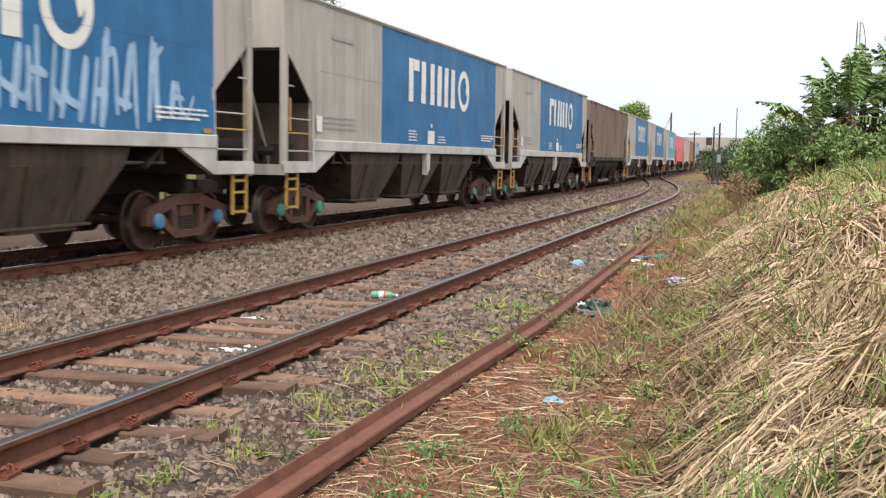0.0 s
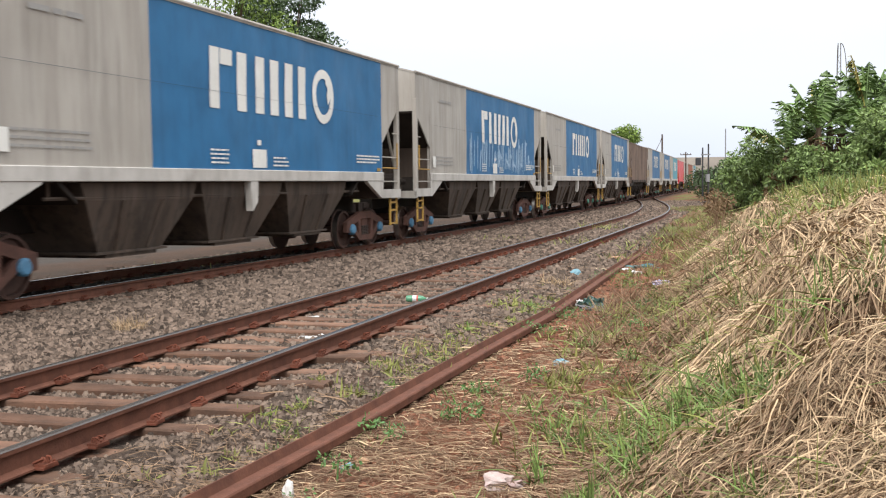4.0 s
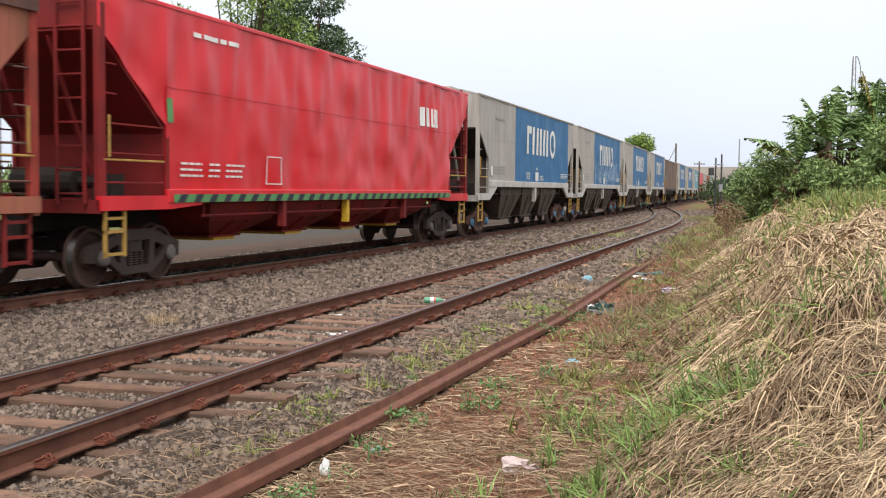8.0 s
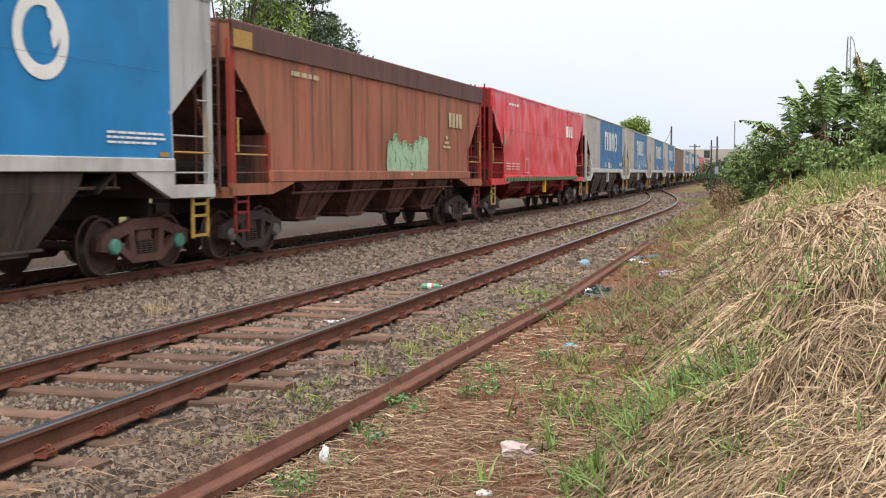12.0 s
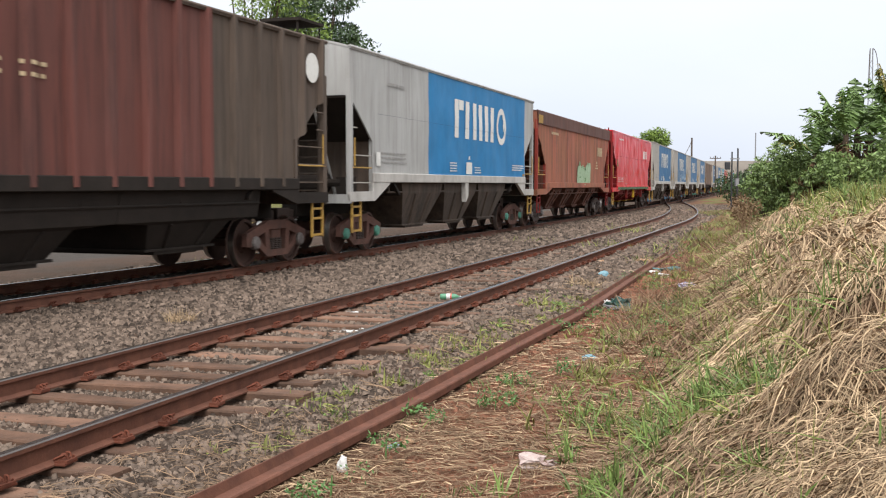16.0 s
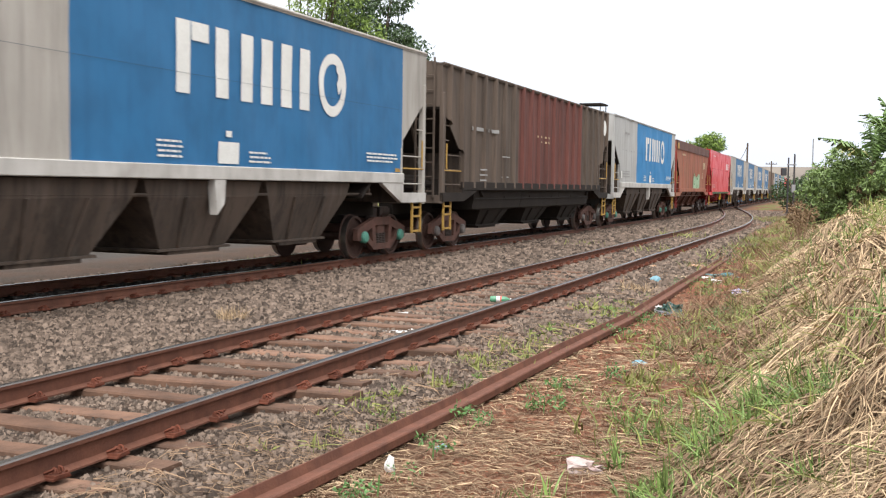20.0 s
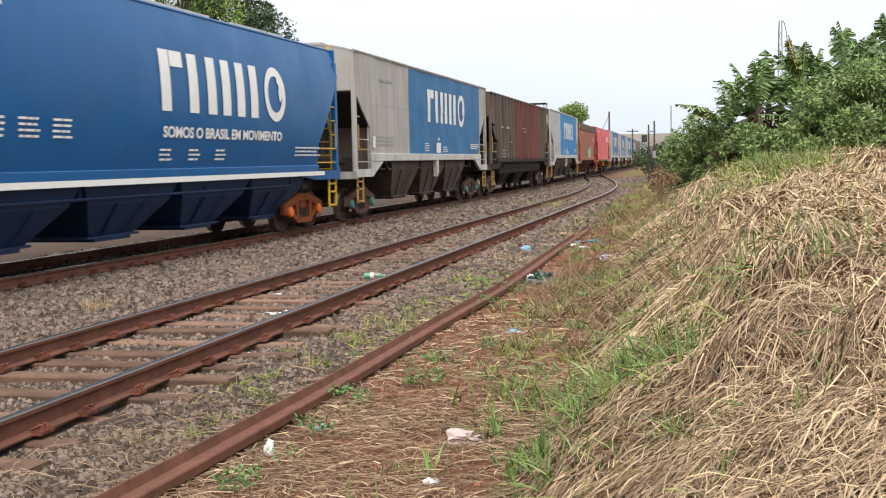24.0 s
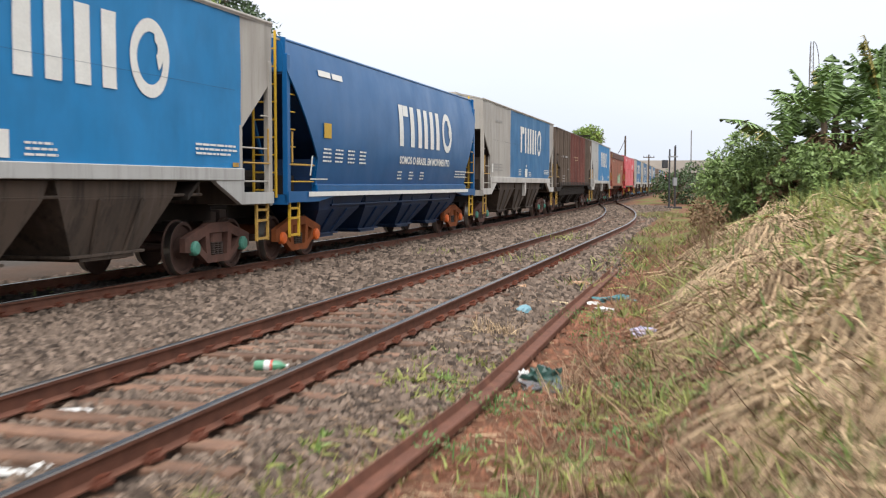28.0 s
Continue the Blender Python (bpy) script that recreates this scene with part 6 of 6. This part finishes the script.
def plant_right():
    for i, (x, y, h, n, ln) in enumerate(((11.7, 31.2, 1.3, 10, 2.0), (12.4, 30.7, 1.6, 11, 2.1), (13.1, 31.6, 1.8, 11, 2.2), (13.7, 30.6, 2.0, 11, 2.2), (14.3, 31.5, 2.0, 11, 2.3), (12.9, 32.6, 1.5, 10, 2.2), (15.0, 30.7, 2.1, 11, 2.3), (15.8, 31.8, 2.4, 11, 2.4), (16.7, 31.0, 2.6, 11, 2.4), (14.1, 33.0, 1.9, 10, 2.3), (13.4, 29.9, 1.1, 9, 1.9))):
        banana(x, y, gz(x, y) - 0.1, h + 0.45, 40 + i, n, ln)
    for i, (x, y, h, sp, n) in enumerate(((11.25, 34.0, 1.5, 0.8, 2600), (11.5, 32.4, 1.5, 0.8, 3000), (11.9, 31.0, 1.3, 0.8, 2800), (12.2, 29.8, 1.0, 0.9, 3200), (12.3, 26.9, 1.3, 0.9, 4000), (13.2, 26.6, 1.8, 1.1, 4600), (14.2, 27.2, 2.2, 1.3, 4600), (12.6, 35.0, 2.0, 1.3, 3200), (15.4, 28.0, 2.5, 1.5, 4200), (18.0, 33.0, 3.4, 1.9, 4200), (12.6, 37.6, 1.9, 1.2, 2400), (14.4, 29.3, 2.5, 1.4, 4200), (13.5, 28.5, 2.0, 1.2, 3600), (16.4, 29.5, 3.0, 1.6, 4200))):
        tree("shrub", "dense leafy green shrub on the bank", x, y, gz(x, y) - 0.2, h + 0.4, sp, int(n * 1.5), 0.135, M_LEAF, 60 + i, 0.07, 0.16, 16, "shrub")
    # brown dry weeds at the end of the bank
    for i, (x, y) in enumerate(((8.6, 27.6), (8.2, 26.2), (9.0, 29.0))):
        w = new("dry_weed")
        w.matrix_basis = pose(x, y, gz(x, y))
        tagged(w, "withered brown weed stalks with curled leaves", "weed", "dry weeds on the bank")
        rnd = random.Random(90 + i)
        tips = []
        for k in range(6):
            e = (rnd.uniform(-0.3, 0.3), rnd.uniform(-0.3, 0.3), rnd.uniform(0.5, 0.95))
            bm = bmesh.new()
            limb(bm, (0, 0, -0.05), e, 0.014, 0.006, 5)
            tips.append(e)
            part("stalk", bm, M_STRAW_OLD, w)
        leaves_mesh("withered_leaves", tips, [0.22] * 6, 240, 0.10, M_BANANA_DRY, w)


def plant_weeds():
    for i, (x, y, r, n) in enumerate(((0.67, 8.8, 0.16, 110), (0.12, 8.28, 0.15, 90), (2.48, 14.8, 0.28, 150), (2.0, 13.4, 0.22, 110), (-0.5, 6.27, 0.20, 110), (3.1, 13.6, 0.25, 110), (3.6, 15.4, 0.3, 130), (4.6, 20.4, 0.5, 200), (0.9, 9.8, 0.12, 60), (1.4, 10.4, 0.14, 70), (-0.2, 7.2, 0.1, 50), (4.2, 18.0, 0.3, 120))):
        w = new("weed")
        w.matrix_basis = pose(x, y, gz(x, y))
        tagged(w, "small leafy green weed on bare soil", "weed", "weeds by the loose rail")
        bm = bmesh.new()
        rnd = random.Random(i)
        tips = []
        for k in range(5):
            tips.append((rnd.uniform(-r, r), rnd.uniform(-r, r), rnd.uniform(0.05, 0.16)))
        limb(bm, (0, 0, -0.02), (0.01, 0.01, 0.14), 0.008, 0.004, 5)
        part("stem", bm, M_WEED, w)
        leaves_mesh("leaves", tips, [r * 0.55] * 5, int(n * 1.7), 0.036, M_WEED, w, 0.5)


plant_right()
plant_weeds()
tree("tree", "tall dark leafy tree beyond the train", -5.0, 57.5, -0.2, 12.4, 3.3, 16000, 0.22, M_LEAF_DARK, 4, 0.35, 0.3, 26)
tree("tree", "light green leafy tree beyond the train", -7.9, 52.0, -0.2, 12.9, 3.7, 30000, 0.20, M_LEAF_LIGHT, 5, 0.3, 0.22, 34)
tree("tree", "dark leafy tree beyond the train", -3.4, 63.0, -0.2, 10.4, 2.6, 9000, 0.22, M_LEAF_DARK, 8, 0.3, 0.3, 18)
tree("tree", "round light green tree in the distance", 28.2, 130.0, -0.2, 8.0, 3.4, 12000, 0.34, M_LEAF_LIGHT, 6, 0.3, 0.25, 18)


# ------------------------------------------------------------------ poles, signal and the far edge
M_POLE = surface("weathered_pole_wood", (0.10, 0.075, 0.06), (0.05, 0.04, 0.035), 0.9, 0, 2.0, 30, 0.2, 0.6)
M_POLE_PALE = surface("pale_concrete", (0.24, 0.24, 0.245), (0.16, 0.16, 0.17), 0.9, 0, 2.0, 30, 0.1, 0.5)
M_SIGNAL = surface("black_signal_metal", (0.035, 0.035, 0.04), (0.02, 0.02, 0.02), 0.6, 0, 4.0, 30, 0.05, 0.5)
M_ROOF_FAR = surface("pale_roof_sheet", (0.20, 0.172, 0.145), (0.125, 0.105, 0.088), 0.8, 0, 0.15, 3, 0.0, 0.8)
M_WALL_FAR = surface("far_wall_plaster", (0.15, 0.125, 0.105), (0.08, 0.066, 0.058), 0.9, 0, 0.15, 3, 0.0, 0.8)


def pole(x, y, top, r, material, label, arms=0, wire=False):
    p = new("utility_pole")
    p.matrix_basis = pose(x, y, gz(x, y))
    tagged(p, label, "pole")
    bm = bmesh.new()
    limb(bm, (0, 0, -0.3), (0, 0, top), r, r * 0.75, 10)
    part("shaft", bm, material, p)
    for k in range(arms):
        bm = bmesh.new()
        block(bm, -0.9, 0.9, -0.05, 0.05, top - 0.5 - 0.7 * k, top - 0.38 - 0.7 * k)
        for u in (-0.8, -0.3, 0.3, 0.8):
            rod(bm, (u, 0, top - 0.38 - 0.7 * k), (u, 0, top - 0.2 - 0.7 * k), 0.05, 6)
        part("cross_arm", bm, material, p)
    if wire:
        bm = bmesh.new()
        for k in range(8):
            t0, t1 = k / 8, (k + 1) / 8
            rod(bm, (-2.4 * t0, 0, top - 0.3 - 4.2 * t0 ** 0.8), (-2.4 * t1, 0, top - 0.3 - 4.2 * t1 ** 0.8), 0.035, 4)
        part("stay_wire", bm, M_POLE, p)
    return p


pole(36.9, 142.0, 8.0, 0.15, M_POLE, "dark wooden pole with a slack stay wire", 0, True)
pole(28.67, 94.4, 5.0, 0.09, M_POLE, "dark slim wooden pole by the track", 0)
pole(38.19, 119.3, 7.6, 0.085, M_POLE_PALE, "pale slim concrete pole with a lamp head", 0)
pole(48.0, 170.0, 6.4, 0.15, M_POLE, "dark wooden pole with a cross arm", 1)
pole(44.0, 190.0, 7.0, 0.15, M_POLE, "distant wooden pole with cross arms", 2)


def signal():
    s = new("railway_signal")
    s.matrix_basis = pose(25.1, 84.2, gz(25.1, 84.2))
    tagged(s, "black railway signal post with a square lamp head", "signal")
    bm = bmesh.new()
    limb(bm, (0, 0, -0.2), (0, 0, 4.4), 0.07, 0.06, 10)
    part("post", bm, M_SIGNAL, s)
    bm = bmesh.new()
    block(bm, -0.55, -0.15, -0.15, 0.15, 3.0, 3.6)
    bmesh.ops.bevel(bm, geom=bm.edges[:], offset=0.04, segments=1, affect='EDGES')
    part("lamp_head", bm, M_SIGNAL, s)
    bm = bmesh.new()
    block(bm, -0.1, 0.6, -0.08, 0.08, 3.80, 3.90)
    part("name_board", bm, M_POLE_PALE, s)
    bm = bmesh.new()
    block(bm, 0.28, 0.55, -0.14, 0.14, 1.7, 2.3)
    part("relay_box", bm, M_POLE_PALE, s, "pale relay box")
    bm = bmesh.new()
    limb(bm, (0.45, 0, -0.2), (0.45, 0, 4.7), 0.06, 0.05, 8)
    part("second_post", bm, M_SIGNAL, s)
    bm = bmesh.new()
    block(bm, -0.3, 0.9, -0.3, 0.3, -0.05, 0.14)
    part("base", bm, M_SIGNAL, s)


def mast():
    """The head of a tall stadium-like mast far behind the banana plants."""
    m = new("floodlight_mast")
    m.matrix_basis = pose(40.4, 94.4, gz(40.4, 94.4))
    tagged(m, "thin steel lattice mast with hanging cables", "mast")
    bm = bmesh.new()
    for sx in (-0.35, 0.35):
        rod(bm, (sx, 0, -0.2), (sx * 0.3, 0, 13.9), 0.05, 5)
    for k in range(26):
        z = k * 0.5
        a, b = 0.35 - 0.245 * z / 13.9, 0.35 - 0.245 * (z + 0.5) / 13.9
        rod(bm, (-a if k % 2 else a, 0, z), (b if k % 2 else -b, 0, z + 0.5), 0.02, 4)
    part("lattice", bm, M_POLE_PALE, m)
    for s in (-1, 1):
        bm = bmesh.new()
        for k in range(10):
            t0, t1 = k / 10, (k + 1) / 10
            rod(bm, (s * (0.1 + (0.35 + 0.25 * s) * math.sin(t0 * 1.6)), 0, 13.9 - 4.2 * t0 ** 2.2), (s * (0.1 + (0.35 + 0.25 * s) * math.sin(t1 * 1.6)), 0, 13.9 - 4.2 * t1 ** 2.2), 0.035, 4)
        part("hanging_cable", bm, M_POLE, m)


def warehouse():
    w = new("warehouse")
    w.matrix_basis = pose(76.0, 300.0, -0.2, 0, 0, -14)
    tagged(w, "long low pale warehouse with a shallow sheet roof", "building")
    bm = bmesh.new()
    block(bm, -16, 34, 0, 18, 0, 4.6)
    part("wall", bm, M_WALL_FAR, w)
    bm = bmesh.new()
    extr = [(-0.8, 4.5), (9, 8.3), (18.8, 4.5), (18.8, 4.8), (9, 8.6), (-0.8, 4.8)]
    extrude_yz(bm, extr, -17, 35)
    bmesh.ops.recalc_face_normals(bm, faces=bm.faces)
    part("roof", bm, M_ROOF_FAR, w)


signal()
mast()
warehouse()

# far trees round the horizon
for i in range(34):
    rnd = random.Random(300 + i)
    a = -62 + i * 4.1 + rnd.uniform(-1.5, 1.5)
    dist = rnd.uniform(150, 240)
    if 9 < a < 24:
        dist = 340 + rnd.uniform(0, 40)
    x, y = dist * math.sin(radians(a)), dist * math.cos(radians(a))
    tree("far_tree", "distant leafy tree on the skyline", x, y, -0.3, rnd.uniform(4.5, 8.5), rnd.uniform(3.0, 5.5), 900, 0.9, rnd.choice((M_LEAF_DARK, M_LEAF_LIGHT, M_LEAF)), 400 + i, 0.3, 0.22, 12)
for i, (x, y, h, sp) in enumerate(((32.5, 92.0, 3.4, 2.4), (34.5, 90.0, 4.0, 2.8), (36.5, 96.0, 4.2, 3.0), (30.5, 100.0, 3.0, 2.2), (38.5, 88.0, 4.4, 3.0), (33.0, 104.0, 3.6, 2.6), (29.0, 70.0, 3.2, 2.4), (32.0, 66.0, 3.6, 2.6), (35.5, 74.0, 4.2, 3.0), (26.5, 62.0, 2.6, 2.0), (31.0, 56.0, 3.4, 2.6), (24.5, 50.0, 2.6, 2.2), (40.0, 80.0, 5.0, 3.5))):
    tree("bush", "dark green bush beside the railway", x, y, gz(x, y) - 0.2, h, sp, 1300, 0.32, M_LEAF_DARK if i % 2 else M_LEAF, 500 + i, 0.12, 0.15, 12, "bush")
for i in range(12):
    rnd = random.Random(700 + i)
    s, q = -6 + i * 8.5 + rnd.uniform(-2, 2), -24 - rnd.uniform(0, 5)
    x, y, _ = main_at(s, q)
    tree("bush", "green bush beyond the road", x, y, gz(x, y) - 0.3, rnd.uniform(1.8, 3.2), rnd.uniform(1.4, 2.2), 1100, 0.25, M_LEAF, 720 + i, 0.1, 0.15, 10, "bush")


# ------------------------------------------------------------------ litter
M_BAG_WHITE = surface("white_plastic", (0.62, 0.61, 0.59), (0.38, 0.36, 0.34), 0.4, 0, 12.0, 60, 0.1, 0.5)
M_CLOTH = surface("dirty_pinkish_cloth", (0.47, 0.40, 0.37), (0.30, 0.17, 0.16), 0.9, 0, 14.0, 60, 0.1, 0.8)
M_BAG_DARK = surface("dark_green_plastic", (0.03, 0.075, 0.06), (0.02, 0.03, 0.03), 0.3, 0, 8.0, 40, 0.1, 0.6)
M_BAG_GREY = surface("grey_plastic", (0.075, 0.07, 0.075), (0.05, 0.05, 0.06), 0.35, 0, 8.0, 40, 0.1, 0.6)
M_TEAL_CLOTH = surface("teal_plastic", (0.05, 0.165, 0.18), (0.03, 0.10, 0.12), 0.5, 0, 8.0, 40, 0.1, 0.5)
M_CYAN = surface("cyan_plastic", (0.15, 0.29, 0.34), (0.10, 0.22, 0.29), 0.4, 0, 8.0, 40, 0.05, 0.4)
M_PURPLE = surface("lilac_plastic", (0.36, 0.34, 0.47), (0.22, 0.20, 0.32), 0.4, 0, 8.0, 40, 0.05, 0.5)
M_ORANGE_BAG = surface("orange_plastic", (0.42, 0.25, 0.14), (0.28, 0.15, 0.08), 0.5, 0, 8.0, 40, 0.05, 0.5)
M_BOTTLE = surface("green_bottle_plastic", (0.095, 0.26, 0.15), (0.05, 0.17, 0.10), 0.2, 0, 6.0, 40, 0.0, 0.4)
M_LABEL_RED = surface("red_label", (0.55, 0.06, 0.04), None, 0.5, 0, 6.0, 40, 0.0, 0.4)


def crumple(name, label, x, y, sx, sy, sz, material, seed, turn=0.0, ridge=0.45, category="litter"):
    """A crumpled bag or scrap: a folded, sharp-creased skin."""
    bm = bmesh.new()
    bmesh.ops.create_icosphere(bm, subdivisions=3, radius=1.0)
    o = Vector((seed * 3.7, seed * 1.3, seed * 2.1))
    for v in bm.verts:
        d = v.co.normalized()
        r = 1.0 + ridge * (noise.noise(d * 2.2 + o) + 0.8 * abs(noise.noise(d * 4.5 + o)) - 0.3)
        v.co = Vector((d.x * r * sx, d.y * r * sy, max(d.z * r, -0.25) * sz))
    me = bpy.data.meshes.new(name)
    bm.to_mesh(me)
    bm.free()
    me.materials.append(material)
    ob = new(name, me)
    ob.matrix_basis = pose(x, y, gz(x, y) + 0.22 * sz, 0, 0, turn)
    return tagged(ob, label, category)


def bottle(x, y, turn):
    b = new("plastic_bottle")
    b.matrix_basis = pose(x, y, gz(x, y) + 0.06, 0, 0, turn)
    tagged(b, "green plastic bottle with a white and red label", "bottle")
    bm = bmesh.new()
    lathe_x(bm, [(-0.16, 0.026), (-0.156, 0.046), (-0.13, 0.052), (0.05, 0.052), (0.10, 0.042), (0.135, 0.018), (0.15, 0.016)], 16)
    bmesh.ops.recalc_face_normals(bm, faces=bm.faces)
    part("body", bm, M_BOTTLE, b, smooth=True)
    for x0, x1, mat, nm in ((-0.06, 0.0, M_BAG_WHITE, "label"), (0.0, 0.022, M_LABEL_RED, "label_band")):
        bm = bmesh.new()
        lathe_x(bm, [(x0, 0.0532), (x1, 0.0532)], 16)
        part(nm, bm, mat, b)
    bm = bmesh.new()
    lathe_x(bm, [(0.15, 0.020), (0.172, 0.020)], 12)
    part("cap", bm, M_BAG_WHITE, b)


def litter():
    bottle(0.56, 16.6, -8)
    wb = "scrap of white plastic on the sleepers"
    crumple("plastic_scrap", wb, -0.86, 14.8, 0.17, 0.09, 0.035, M_BAG_WHITE, 1, 20)
    crumple("plastic_scrap", wb, -0.80, 13.1, 0.19, 0.07, 0.03, M_BAG_WHITE, 2, -15)
    crumple("plastic_scrap", wb, -0.62, 13.25, 0.10, 0.08, 0.03, M_BAG_WHITE, 3, 40)
    crumple("plastic_scrap", "white plastic scrap beside a sleeper end", -0.89, 10.2, 0.08, 0.04, 0.03, M_BAG_WHITE, 4, 10)
    crumple("plastic_scrap", "lilac-white plastic scrap beside a sleeper end", -0.99, 10.1, 0.06, 0.04, 0.03, M_PURPLE, 5, 50)
    crumple("rubbish_bag", "torn dark green plastic rubbish bag", 3.1, 16.1, 0.19, 0.13, 0.13, M_BAG_DARK, 6, 10, 0.9)
    crumple("rubbish_bag", "crumpled grey plastic bag on the soil", 3.05, 15.8, 0.22, 0.14, 0.06, M_BAG_GREY, 7, -20, 0.9)
    crumple("plastic_scrap", "scrap of white plastic by the dark bag", 2.95, 16.2, 0.06, 0.05, 0.09, M_BAG_WHITE, 8, -20, 0.6)
    crumple("plastic_cup", "squashed cyan plastic cup on the ground", 3.79, 21.3, 0.12, 0.08, 0.09, M_CYAN, 9, 5, 0.2)
    crumple("cloth", "crumpled teal plastic sheet beside the rail", 5.5, 22.9, 0.36, 0.16, 0.07, M_TEAL_CLOTH, 10, 15, 1.0)
    crumple("plastic_scrap", "white plastic scraps by the teal sheet", 4.98, 21.5, 0.16, 0.10, 0.07, M_BAG_WHITE, 11, 0)
    crumple("plastic_scrap", "white plastic scraps by the teal sheet", 5.02, 22.3, 0.12, 0.10, 0.06, M_BAG_WHITE, 12, 0)
    crumple("plastic_bag", "pale lilac plastic bag by the weeds", 4.91, 19.1, 0.17, 0.12, 0.10, M_PURPLE, 13, 0)
    crumple("plastic_scrap", "pale blue plastic scrap on red soil", 1.86, 11.3, 0.08, 0.05, 0.05, M_CYAN, 14, 0)
    crumple("plastic_scrap", "cyan-green plastic scrap on straw", -0.15, 7.58, 0.05, 0.035, 0.03, M_CYAN, 15, 30)
    crumple("plastic_scrap", "faded orange plastic scrap on straw", -0.05, 7.70, 0.05, 0.035, 0.025, M_ORANGE_BAG, 16, 10)
    crumple("rubber_piece", "flat dark grey rubber piece by the rail", -0.61, 7.39, 0.12, 0.05, 0.025, M_BAG_GREY, 17, 5)
    crumple("paper_cup", "squashed white paper cup on the straw", -0.47, 6.92, 0.035, 0.035, 0.09, M_BAG_WHITE, 18, 0, 0.25)
    crumple("cloth", "crumpled white and pink cloth on the straw", 0.82, 7.02, 0.12, 0.10, 0.06, M_CLOTH, 19, 12, 1.1)
    crumple("plastic_scrap", "small white scrap on the straw", 0.51, 6.14, 0.05, 0.03, 0.025, M_BAG_WHITE, 20, 0)
    crumple("plastic_bag", "faded orange plastic bag by the rail", 5.5, 25.5, 0.26, 0.14, 0.06, M_ORANGE_BAG, 21, 10)
    crumple("plastic_bag", "faded orange plastic bag by the rail", 4.3, 24.4, 0.18, 0.12, 0.05, M_ORANGE_BAG, 22, 40)
    for i, (x, y) in enumerate(((3.6, 24.2), (3.3, 23.0), (4.0, 25.0), (2.7, 22.0), (4.4, 26.2), (2.2, 20.2), (3.0, 26.4), (1.8, 30.0), (5.0, 30.5), (2.6, 28.2))):
        crumple("paper_scrap", "small pale paper scrap in the gravel", x, y, 0.09, 0.05, 0.03, M_BAG_WHITE, 30 + i, i * 37)
    bm = bmesh.new()
    block(bm, -0.30, 0.30, -0.04, 0.04, 0.0, 0.03)
    bmesh.ops.bevel(bm, geom=bm.edges[:], offset=0.006, segments=1, affect='EDGES')
    me = bpy.data.meshes.new("wood_slat")
    bm.to_mesh(me)
    bm.free()
    me.materials.append(M_CREAM)
    ob = new("wood_slat", me)
    ob.matrix_basis = pose(4.5, 22.6, gz(4.5, 22.6) + 0.01, 0, 2, -38)
    tagged(ob, "pale broken wooden slat on the ground", "wood")


litter()


# ------------------------------------------------------------------ what moves
SLIDE = [(0.0, -3.23), (0.5, -2.54), (1.0, -1.81), (1.5, -1.96), (2.0, -0.82), (2.5, -0.66), (3.0, -0.69), (3.5, -0.68), (5.5, 0.0), (22.5, 0.0), (24.5, -0.06), (25.0, -1.29), (25.5, -1.43), (26.0, -1.9), (26.5, -3.04), (27.0, -3.32), (27.5, -3.69), (28.0, -5.3)]


def train_mark(t):
    """Metres that the train's mark has gone along the main track."""
    return 5.36 + 5.591 * t - 0.00388 * t * t + float(np.interp(t, [a for a, _ in SLIDE], [b for _, b in SLIDE]))


def motions():
    for w, rel in TRAIN:
        rows = []
        for i in range(57):
            t = i * 0.5
            x, y, turn = main_at(train_mark(t) + rel, -GAUGE / 2)
            rows.append((t, pose(x, y, 0, 0, 0, turn)))
        walk(w, rows)
    for wheel, y in SPINNING:
        rows = []
        for i in range(281):
            t = i * 0.1
            rows.append((t, pose(0, y, WHEEL_R, -math.degrees(train_mark(t) / WHEEL_R) % 360.0, 0, 0)))
        walk(wheel, rows)


motions()
